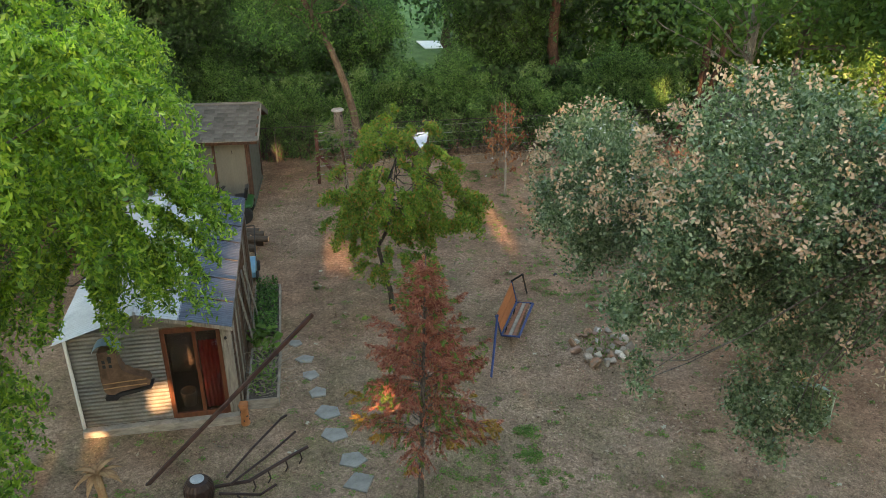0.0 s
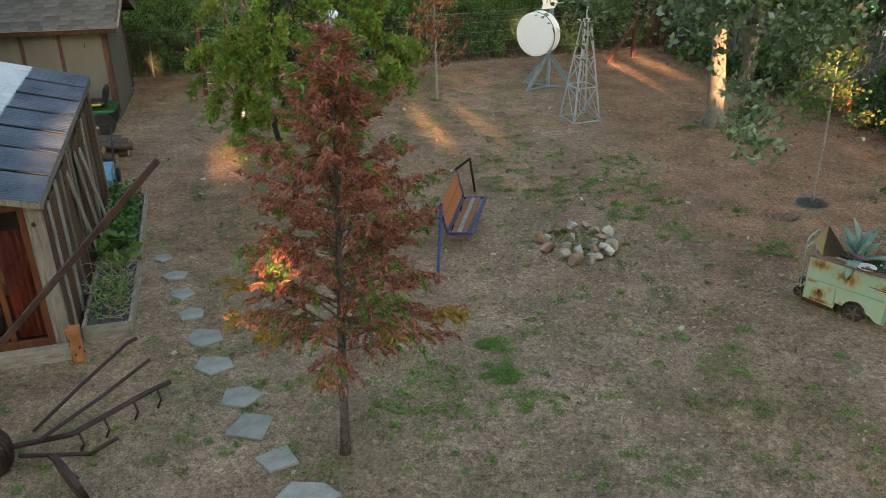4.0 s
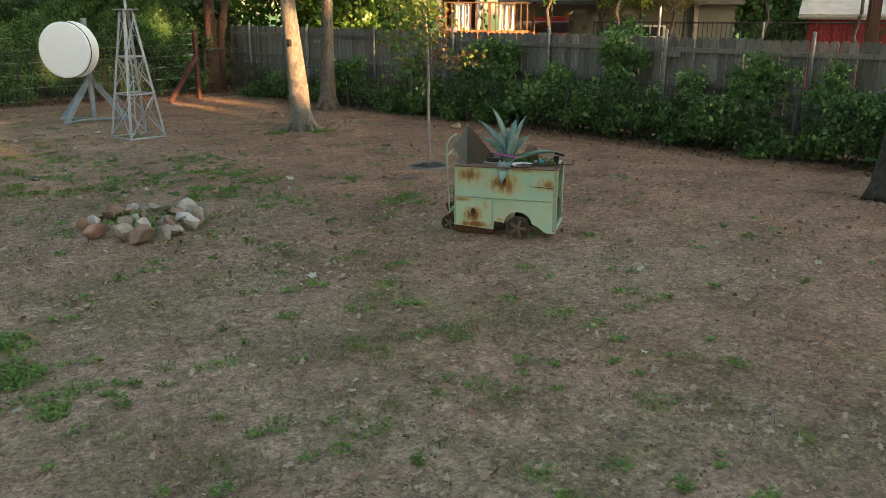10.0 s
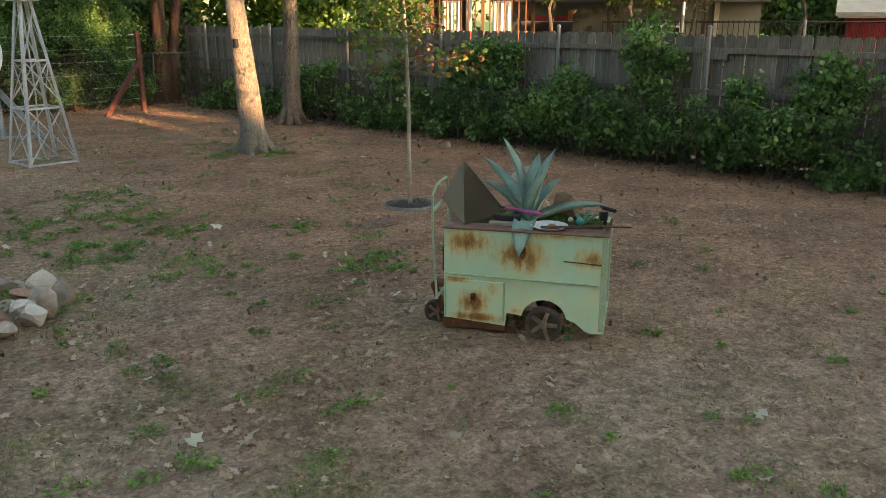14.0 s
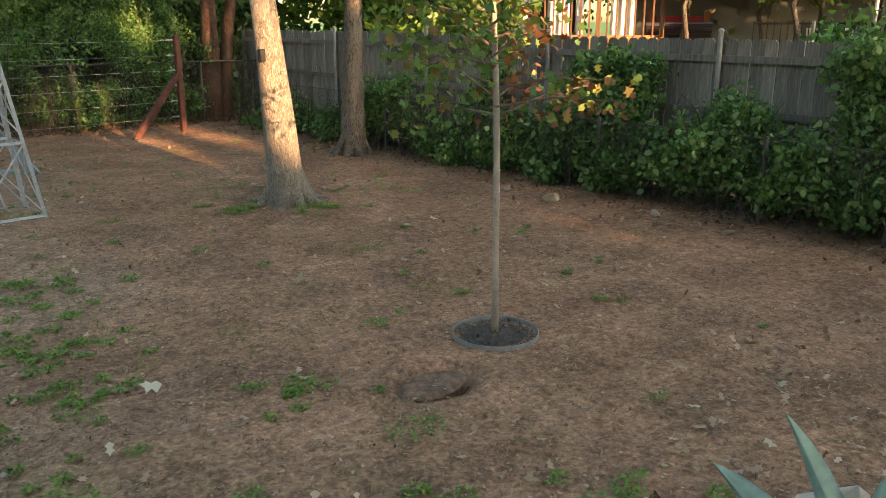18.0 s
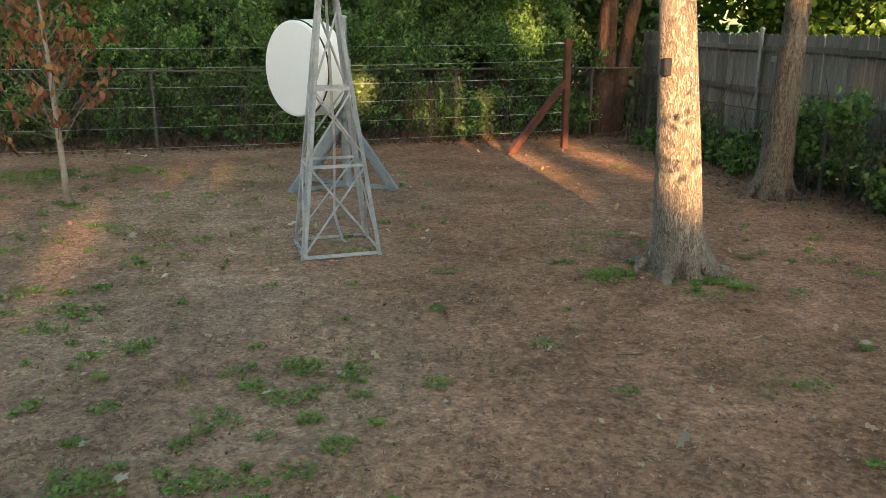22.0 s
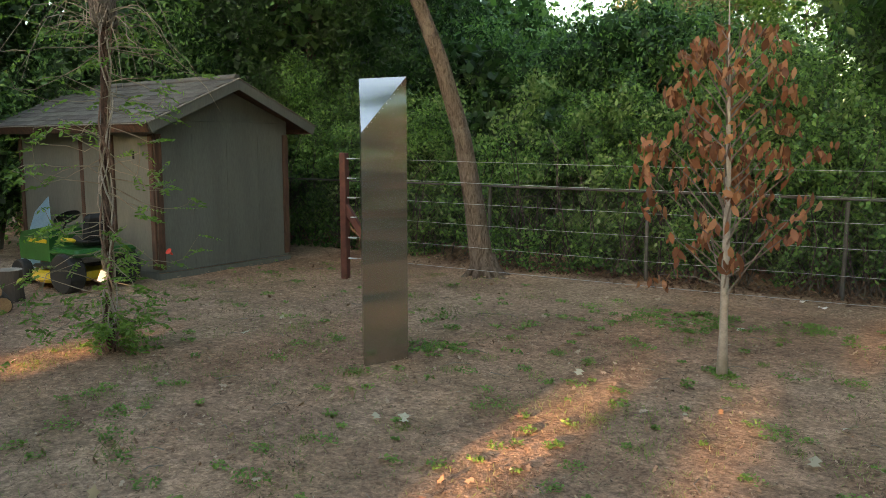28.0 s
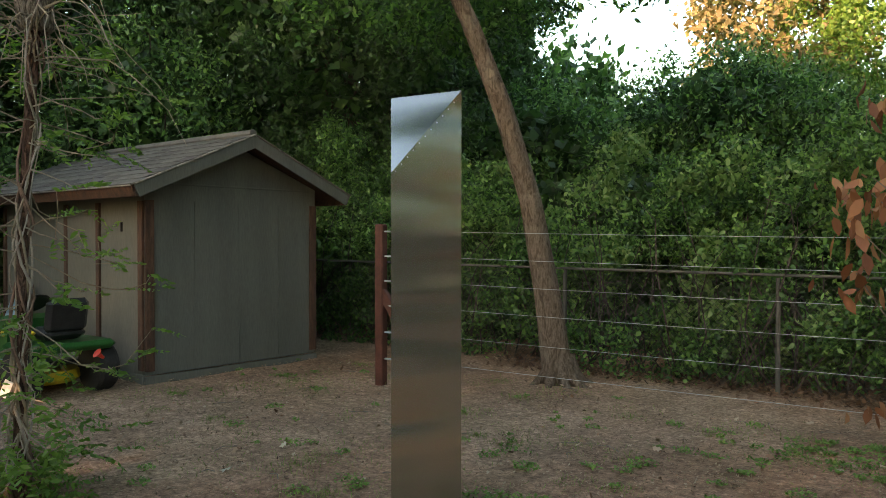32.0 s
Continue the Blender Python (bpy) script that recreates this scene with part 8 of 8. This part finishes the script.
# ---- beyond the board fence ----
def neighbour_yard():
    d = thing("neighbour_deck", "raised deck with orange boards, dark railing and white skirting", "deck")
    a, b = Vector((14.9, 25.0, 0)), Vector((16.9, 23.5, 0))
    u = (b - a).normalized()
    v = Vector((-u.y, u.x, 0)) * 1.0
    m = Matrix(((u.x, v.x, 0, a.x), (u.y, v.y, 0, a.y), (0, 0, 1, 0), (0, 0, 0, 1)))
    L = (b - a).length
    part("skirting", Shape().box(m @ pose(L / 2, 0.1, 0.68), L, 0.04, 1.36), WHITE, d)
    for k in range(7):
        part("skirting_board", Shape().box(m @ pose(L / 2, 0.075, 0.12 + 0.19 * k), L, 0.02, 0.17, 0.004), WHITE, d)
    # the fascia's orange includes the low sun that falls on it
    part("fascia", Shape().box(m @ pose(L / 2, 0.0, 1.50), L + 0.1, 0.05, 0.16, 0.006).box(m @ pose(L / 2, 0.02, 1.655), L + 0.1, 0.05, 0.13, 0.006), ORANGE_WOOD, d)
    part("platform", Shape().box(m @ pose(L / 2, 1.3, 1.66), L, 2.5, 0.06), ORANGE_WOOD, d)
    part("handrail", Shape().box(m @ pose(L / 2, 0.0, 2.48), L + 0.1, 0.09, 0.04, 0.006), WOOD_DARK, d)
    for k in range(15):
        x = L * k / 14
        part("baluster" if k % 7 else "rail_post", Shape().box(m @ pose(x, 0.0, 2.09), 0.09 if k % 7 == 0 else 0.035, 0.05, 0.8, 0.004), WOOD_DARK, d)
    for x in (0.45, 1.75):
        f = thing("deck_cabinet", "white cabinet standing on the neighbour's deck", "cabinet", at=m @ pose(x, 0.45, 1.69))
        part("body", Shape().box(pose(0, 0, 0.38), 0.45, 0.3, 0.76, 0.01), WHITE, f)
        part("door", Shape().box(pose(0, -0.16, 0.38), 0.4, 0.02, 0.7, 0.006), WHITE, f)
    s = thing("slide", "green plastic slide beside the deck", "slide", at=m @ pose(-0.3, 0.3, 0))
    part("chute", Shape().tube([(0, 0, 1.6), (-0.25, -0.1, 1.45), (-0.7, -0.2, 0.9), (-1.0, -0.25, 0.4)], 0.16, 8), surface("green_plastic", (0.02, 0.16, 0.12), (0.03, 0.21, 0.16), 5, 0.4, 0, 0), s)
    part("post", Shape().tube([(0.1, 0, -0.05), (0.1, 0, 1.6)], 0.04, 6), WOOD_DARK, s)
    g = thing("playhouse", "small white playhouse with a gabled roof", "playhouse", at=pose(16.75, 26.9, 1.0, 0, 0, -37))
    for x in (-0.62, 0.62):
        for y in (0, 1.4):
            part("post", Shape().box(pose(x, y, 0.45), 0.16, 0.12, 2.9, 0.01), WHITE, g)
    part("front_gable", Shape().prism(pose(0, 0, 0), [(-0.75, 1.75), (0.75, 1.75), (0.75, 1.95), (0, 2.35), (-0.75, 1.95)], 0.1), WHITE, g)
    part("mullion", Shape().box(pose(0.0, 0, 1.2), 0.05, 0.06, 1.1), WHITE, g)
    part("back_wall", Shape().box(pose(0, 1.45, 0.6), 1.4, 0.06, 2.3), WOOD_DARK, g)
    part("lower_wall", Shape().box(pose(0, 0.02, -0.1), 1.2, 0.06, 1.7), HOUSE_GREY, g)
    for sg in (-1, 1):
        part("roof", Shape().box(pose(sg * 0.42, 0.7, 2.2, 0, sg * 27), 1.0, 1.9, 0.05), WHITE, g)
    h = thing("neighbour_house", "low grey house with a red door and white window", "house", at=pose(18.1, 25.0, 0, 0, 0, -46))
    part("wall", Shape().box(pose(2.6, 1.6, 1.25), 6.8, 3.0, 2.5), HOUSE_GREY, h)
    part("wall", Shape().box(pose(5.6, -0.05, 0.55), 0.9, 0.3, 1.1), CONCRETE, h)
    dr = part("door", Shape().box(pose(0.55, 0.06, 1.05), 0.95, 0.1, 2.1, 0.01), RED_WALL, h)
    part("door_glass", Shape().box(pose(0.55, 0.0, 1.55), 0.55, 0.02, 0.8, 0.005), HOUSE_GREY, dr)
    # orange on this frame is sunlight put into its colour
    part("door_frame", Shape().box(pose(-0.05, 0.05, 1.1), 0.12, 0.12, 2.2).box(pose(1.12, 0.05, 1.1), 0.12, 0.12, 2.2), ORANGE_WOOD, dr)
    w = part("window", Shape().box(pose(3.6, 0.06, 1.35), 0.9, 0.08, 1.0, 0.01), WHITE, h)
    for i in range(2):
        for j in range(3):
            part("pane", Shape().box(pose(3.4 + 0.4 * i, 0.01, 1.05 + 0.31 * j), 0.34, 0.02, 0.26), GLASS_DARK, w)
    part("trim", Shape().box(pose(4.9, 0.05, 1.25), 0.12, 0.08, 2.5), CONCRETE, h)
    part("roof", Shape().prism(pose(2.6, 1.6, 2.5, 0, 0, 90), [(-1.8, -0.05), (1.8, -0.05), (1.8, 0.06), (0, 0.35), (-1.8, 0.06)], 7.2), SHINGLE, h)
    aw = thing("log_rack", "woodpile under a striped tin cover", "wood rack", at=pose(17.4, 24.3, 0, 0, 0, -46))
    part("cover", corrugated(pose(-0.1, -0.5, 1.95, -18), 1.3, 0.9, 0.1, 0.025, False), TIN_DARK, aw)
    for x in (0.0, 1.1):
        part("post", Shape().box(pose(x, -0.4, 0.8), 0.07, 0.07, 1.7), WOOD_DARK, aw)
    for k in range(9):
        part("log", Shape().tube([(0.1 + 0.11 * k, -0.3, 1.2 + 0.06 * (k % 3)), (0.15 + 0.11 * k, 0.4, 1.25)], 0.06, 8), BARK_DARK, aw)
    part("shelf", Shape().box(pose(0.55, 0, 1.1), 1.2, 0.8, 0.05), WOOD_DARK, aw)
    f = thing("iron_fence", "black iron railing in the neighbouring yard", "fence")
    p0, p1 = Vector((17.9, 22.1, 0)), Vector((26.5, 14.2, 0))
    for k in range(96):
        p = p0.lerp(p1, k / 95)
        part("bar", Shape().tube([(p.x, p.y, -0.05), (p.x, p.y, 2.0)], 0.011, 5), IRON, f)
    for z in (0.9, 1.95):
        part("rail", Shape().tube([(p0.x, p0.y, z), (p1.x, p1.y, z)], 0.02, 5), IRON, f)
    for (x, y, hh) in ((17.2, 19.2, 2.35), (16.7, 19.9, 2.0), (18.8, 17.4, 2.0)):
        part("tall_post", Shape().tube([(x, y, -0.05), (x, y, hh)], 0.03, 8), GALV_DULL, thing("clothes_post", "pale steel post in the neighbouring yard", "post"))
    r = thing("red_barn", "red metal outbuilding with a grey shingle roof", "barn", at=pose(23.6, 18.0, 0, 0, 0, -62))
    part("wall", Shape().box(pose(1.5, 1.6, 1.05), 5.0, 3.0, 2.1), RED_WALL, r)
    for k in range(17):
        part("wall_rib", Shape().box(pose(-0.95 + 0.305 * k, 0.085, 1.05), 0.03, 0.03, 2.1), RED_WALL, r)
    part("fascia", Shape().box(pose(1.5, -0.2, 2.12), 5.4, 0.04, 0.16), WHITE, r)
    part("roof", Shape().prism(pose(1.5, 1.6, 2.1, 0, 0, 90), [(-1.9, 0.0), (1.9, 0.0), (1.9, 0.08), (0, 1.0), (-1.9, 0.08)], 5.5), SHINGLE_PALE, r)
    q = thing("timber_tower", "dark timber play tower with diagonal braces", "play tower", at=pose(16.0, 13.3, 0, 0, 0, -60))
    for x in (0, 1.8):
        for y in (0, 1.6):
            part("post", Shape().box(pose(x, y, 1.5), 0.16, 0.16, 3.2, 0.01), WOOD_DARK, q)
    part("beam", Shape().box(pose(0.9, 0, 2.75), 2.2, 0.12, 0.22, 0.01), WOOD_DARK, q)
    part("floor", Shape().box(pose(0.9, 0.8, 2.95), 2.2, 2.0, 0.06), WOOD_DARK, q)
    for x0, x1 in ((0.05, 0.7), (1.75, 1.1)):
        s0, s1 = Vector((x0, 0, 1.75)), Vector((x1, 0, 2.65))
        part("brace", Shape().box(Matrix.Translation((s0 + s1) / 2) @ (s1 - s0).to_track_quat("Z", "Y").to_matrix().to_4x4(), 0.12, 0.1, 1.15), WOOD_DARK, q)
    for x, y, z, rx, rz, n, mt, lb in ((17.3, 23.4, 3.6, 0.75, 1.3, 2600, LEAF_LIT, "slender tree with yellow-green leaves by the neighbour's house"), 
                                   (13.4, 24.6, 3.0, 0.9, 1.3, 3000, LEAF_LIT, "yellow-green tree behind the board fence"), (20.2, 21.4, 3.5, 1.0, 0.8, 2600, LEAF_TAN, "tree with sunlit tan leaves by the house"), (13.9, 17.3, 1.5, 0.5, 0.5, 900, LEAF_VINE, "dark shrub behind the board fence"), (18.7, 22.4, 3.1, 0.8, 0.9, 2200, LEAF_LIT, "tree with hanging green leaves by the house"), (16.7, 23.0, 3.8, 1.1, 1.0, 3600, LEAF_LIT, "leafy green tree over the neighbour's yard"), (17.8, 21.2, 4.1, 1.1, 1.0, 4600, LEAF_LIT, "leafy green tree over the neighbour's yard"), (19.2, 20.2, 3.5, 1.1, 1.1, 3400, LEAF_TAN, "tree with leaves coloured sunlit tan in the neighbour's yard"), (20.4, 18.6, 4.1, 1.5, 1.3, 6500, LEAF_LIT, "leafy green tree over the neighbour's yard"), (19.6, 21.9, 3.3, 0.9, 0.9, 3600, LEAF_LIT, "leafy tree before the neighbour's house"), (21.8, 17.0, 3.9, 1.3, 1.2, 4200, LEAF_LIT, "leafy green tree over the neighbour's yard"), (14.2, 26.2, 3.6, 1.2, 1.3, 4200, LEAF_LIT, "yellow-green tree by the deck"), (-9.4, 19.4, 1.1, 1.0, 1.1, 4500, LEAF_HEDGE, "dark green shrub beside the garden shed"), (-8.6, 18.2, 0.9, 0.7, 0.8, 2500, LEAF_HEDGE, "dark green shrub beside the tin hut")):
        plain_tree("garden_tree", lb, int(abs(x) * 10), (x, y, -0.05), (x + 0.1, y, z + rz * 0.4), 0.06, [((x, y, z), (rx, rx, rz), n, 40, 0.13)], mt, 0.12, 10, BARK_BROWN)
    fh = thing("far_house", "cream house with a blue-grey roof behind the trees", "house", at=pose(8.6, 40.0, 0, 0, 0, 6))
    part("wall", Shape().box(pose(2.4, 2.0, 1.55), 7.0, 4.0, 3.1), CREAM, fh)
    part("roof", Shape().prism(pose(2.4, 2.0, 3.1, 0, 0, 90), [(-2.4, -0.05), (2.4, -0.05), (2.4, 0.1), (0, 1.5), (-2.4, 0.1)], 7.6), TIN_DARK, fh)
    for x in (1.2, 3.2):
        wd = part("window", Shape().box(pose(x, -0.02, 1.9), 0.9, 0.06, 1.2, 0.01), WHITE, fh)
        part("pane", Shape().box(pose(x, -0.055, 1.9), 0.74, 0.02, 1.04), GLASS_DARK, wd)
    k = thing("white_board", "white sheet lying on the far lawn", "board", at=pose(-0.6, 43.5, 0.15, 3, 4, 20))
    part("sheet", Shape().box(Matrix(), 1.3, 1.6, 0.06, 0.01), WHITE, k)


DARK_ROCK = surface("dark_grey_rock", (0.07, 0.07, 0.072), (0.15, 0.15, 0.152), 6, 0.9, 0, 0.6)
CREAM = surface("cream_house_paint", (0.52, 0.48, 0.38), (0.62, 0.58, 0.47), 2, 0.8, 0, 0.1)
GLASS_DARK = surface("dim_window_pane", (0.02, 0.022, 0.024), (0.035, 0.038, 0.04), 3, 0.1, 0, 0, spec=0.6)
SHINGLE_PALE = surface("pale_grey_shingle", (0.30, 0.29, 0.27), (0.42, 0.41, 0.39), 3, 0.95, 0, 0.6, None, 90)
neighbour_yard()


# ---- dry grass, weeds and fallen leaves on the soil ----
def ground_heights(x, y):
    x, y = np.clip(x, -8, 13), np.clip(y, 3, 29)
    return 0.03 - 0.010 * x + 0.006 * (y - 15) + 0.0008 * x * x


def ground_cover():
    rng = np.random.default_rng(101)

    def free(x, y):
        ok = (y < 24.7 + 3.4 * (x + 10) / 20.5) & (x < 9.5 + (28 - y) * 0.222)
        ok &= ~((x < -3.2) & (y > 11.3) & (y < 18))
        ok &= np.hypot(x - 7.7, y - 15.29) > 0.3
        return ok

    def lush(x, y):
        """How green the ground is: most by the house, little on the red clay."""
        k = np.clip((15.0 - y) / 5.0, 0.0, 1.0) * np.clip((7.5 - x) / 3.5, 0.12, 1.0)
        return np.maximum(k, 0.35 * np.clip((6.5 - x) / 3.0, 0.1, 1.0))

    def scatter(n, x0, x1, y0, y1):
        x, y = rng.uniform(x0, x1, n), rng.uniform(y0, y1, n)
        ok = free(x, y)
        return x[ok], y[ok]

    def clusters(n, m, x0, x1, y0, y1, s0, s1, green=False):
        """n points in m loose patches."""
        cx, cy = rng.uniform(x0, x1, m), rng.uniform(y0, y1, m)
        if green:
            keep = rng.random(m) < lush(cx, cy)
            cx, cy = cx[keep], cy[keep]
        sp = rng.uniform(s0, s1, len(cx))
        k = rng.integers(0, len(cx), n)
        x, y = cx[k] + rng.normal(size=n) * sp[k], cy[k] + rng.normal(size=n) * sp[k]
        ok = free(x, y)
        return x[ok], y[ok]

    def lying(x, y, lift, thick):
        return np.stack([x, y, ground_heights(x, y) + lift + rng.random(len(x)) * thick], 1)

    t = thing("dry_grass", "short dry straw-coloured grass lying on the soil", "grass", kind="stuff")
    foliage("blades", rng, lying(*clusters(150000, 9000, -8, 12.5, 5.0, 27.5, 0.04, 0.24), 0.010, 0.014), 0.04, STRAW_BLADE, t, droop=0.0, width=0.13, flat=0.75)
    foliage("crumbs", rng, lying(*clusters(110000, 12000, -7, 12.5, 5.5, 26.5, 0.02, 0.09), 0.010, 0.012), 0.021, STRAW_BLADE, t, droop=0.0, width=0.6, flat=0.7)
    t = thing("green_grass", "thin patches of short green grass in the soil", "grass", kind="stuff")
    x, y = clusters(80000, 2600, -5, 9, 5.5, 24.5, 0.03, 0.26, True)
    up = np.stack([rng.normal(size=len(x)) * 0.55, rng.normal(size=len(x)) * 0.55, np.ones(len(x))], 1)
    foliage("blades", rng, lying(x, y, 0.016, 0.014), 0.046, LEAF_GRASS, t, along=up, droop=-0.1, width=0.085)
    t = thing("fallen_leaves", "scattered curled tan oak leaves on the soil", "leaves", kind="stuff")
    x, y = scatter(4200, -8, 12.6, 5, 27.4)
    x2, y2 = clusters(2600, 420, 1.5, 11.0, 5.5, 14.5, 0.08, 0.5)
    yy = rng.uniform(8, 27, 2600)
    x3 = 9.15 + (28 - yy) * 0.222 - np.abs(rng.normal(size=2600)) * 0.5
    foliage("oak_leaves", rng, lying(np.concatenate([x, x2]), np.concatenate([y, y2]), 0.022, 0.012), 0.058, LEAF_LITTER, t, droop=0.0, width=0.62, flat=0.6, outline=LOBED)
    foliage("edge_leaves", rng, lying(x3, yy, 0.02, 0.014), 0.052, LEAF_BROWN, t, droop=0.0, width=0.6, flat=0.62, outline=LOBED)
    x, y = scatter(130, -3, 9, 6, 22)
    foliage("pale_leaves", rng, lying(x, y, 0.03, 0.02), 0.095, LEAF_PALE, t, droop=0.0, width=0.66, flat=0.6, outline=LOBED)
    foliage("leaf_crumbs", rng, lying(*scatter(24000, -6, 12, 5.5, 26.5), 0.016, 0.01), 0.024, LEAF_LITTER, t, droop=0.0, width=0.7, flat=0.65)
    n = 3600
    s = rng.random(n)
    edge = np.stack([-4 + 13.5 * s, 25.35 + 2.24 * s + rng.normal(size=n) * 0.22, 0 * s], 1)
    edge[:, 2] = ground_heights(edge[:, 0], edge[:, 1]) + 0.02 + rng.random(n) * 0.04
    foliage("brown_leaves", rng, edge, 0.065, LEAF_BROWN, t, droop=0.0, width=0.55, flat=0.6, outline=OVAL)
    t = thing("weeds", "low bright green clover and weed mats in the soil", "weeds", kind="stuff")
    cx, cy = rng.uniform(-6, 9.5, 1500), rng.uniform(6, 24.5, 1500)
    keep = free(cx, cy) & (rng.random(1500) < 0.25 + 0.6 * lush(cx, cy))
    spots = [(a + rng.normal() * s, b + rng.normal() * s * 0.8) for a, b, s, m in GREEN_SPOTS for _ in range(m)]
    pts = []
    for a, b in list(zip(cx[keep], cy[keep])) + spots:
        r = rng.uniform(0.025, 0.11) * rng.uniform(0.5, 1.2)
        m = int(10 + 700 * r)
        u, ang = np.sqrt(rng.random(m)) * r, rng.uniform(0, 6.28, m)
        pts.append(lying(a + u * np.cos(ang) * rng.uniform(0.8, 1.8), b + u * np.sin(ang), 0.014, 0.022))
    foliage("leaves", rng, np.concatenate(pts), 0.023, LEAF_WEED, t, droop=-0.1, width=0.72, flat=0.5, outline=OVAL)
    t = thing("twigs", "thin dry twigs lying on the soil", "twigs", kind="stuff")
    s = Shape()
    for i in range(260):
        x, y = rng.uniform(-5, 11.5), rng.uniform(6, 26)
        if not free(np.array([x]), np.array([y]))[0]:
            continue
        a, L = rng.uniform(0, 6.28), rng.uniform(0.06, 0.28)
        z = gz(x, y) + 0.016
        s.tube([(x, y, z), (x + L * 0.5 * math.cos(a), y + L * 0.5 * math.sin(a), z + 0.012), (x + L * math.cos(a + 0.3), y + L * math.sin(a + 0.3), z)], [0.004, 0.0035, 0.002], 5, False)
    part("sticks", s, TWIG, t)


STRAW_BLADE = leaf_material("dry_grass_blade", [(0.075, 0.047, 0.033), (0.15, 0.098, 0.069), (0.25, 0.172, 0.124), (0.37, 0.275, 0.205), (0.145, 0.14, 0.066)], 0.85, 0.1)
LEAF_GRASS = leaf_material("short_green_grass", [(0.10, 0.135, 0.045), (0.13, 0.19, 0.05), (0.17, 0.235, 0.065), (0.24, 0.245, 0.11)], 0.6, 0.35)
LEAF_PALE = leaf_material("curled_pale_oak_leaf", [(0.30, 0.25, 0.18), (0.40, 0.37, 0.29), (0.50, 0.48, 0.40)], 0.75, 0.1)
GREEN_SPOTS = [(1.48, 11.47, 0.1, 26), (1.48, 10.85, 0.12, 22), (1.78, 10.2, 0.15, 10), (1.2, 10.9, 0.3, 16), (0.6, 10.6, 0.4, 12), (0.2, 10.2, 0.4, 12), (1.0, 9.9, 0.4, 10), (0.9, 24.1, 0.35, 36), (0.2, 23.8, 0.3, 18), (2.0, 24.4, 0.3, 22), (4.1, 15.9, 0.5, 34), (3.0, 16.6, 0.5, 30), (2.4, 17.6, 0.6, 26), (4.6, 16.9, 0.5, 14), (4.95, 16.5, 0.25, 26), (5.25, 15.6, 0.14, 10), (6.3, 15.1, 0.08, 6), (4.9, 17.8, 0.3, 10), (1.84, 22.36, 0.06, 10), (-0.4, 21.4, 0.15, 18), (8.0, 19.35, 0.12, 14), (7.2, 19.6, 0.12, 10), (5.2, 17.6, 0.3, 8), (6.2, 13.6, 0.3, 22), (4.5, 15.2, 0.35, 18), (3.9, 16.4, 0.4, 12), (5.0, 14.4, 0.35, 14), (1.5, 19.6, 0.8, 14), (3.5, 18.2, 0.6, 16), (2.6, 19.2, 0.6, 14), (1.8, 21.0, 0.7, 16), (-0.4, 22.6, 0.8, 20)]
ground_cover()

for x, y, s, a in ((2.72, 17.36, 0.10, 20), (2.9, 17.45, 0.07, 70)):
    rock("rock", "dark grey rock lying on the soil", "rock", on_ground(x, y, a), s, s * 0.7, s * 0.6, int(x * 100), DARK_ROCK)
for i, (x, y, w) in enumerate(((1.62, 25.65, 0.1), (1.32, 25.84, 0.07), (1.34, 23.99, 0.09), (3.15, 17.58, 0.06))):
    scrap = Shape()
    for a in range(5):
        for b in range(4):
            scrap.v.append((w * (a / 4 - 0.5), w * 0.7 * (b / 3 - 0.5), 0.012 + 0.012 * math.sin(a * 1.7 + b + i)))
    scrap.f = [(b + 4 * a, b + 4 * a + 4, b + 4 * a + 5, b + 4 * a + 1) for a in range(4) for b in range(3)]
    ob = part("paper_scrap", scrap, WHITE)
    ob.matrix_basis = on_ground(x, y, 50 * i, 0.005)
    tagged(ob, "crumpled white paper scrap on the soil", "litter", "paper scraps")
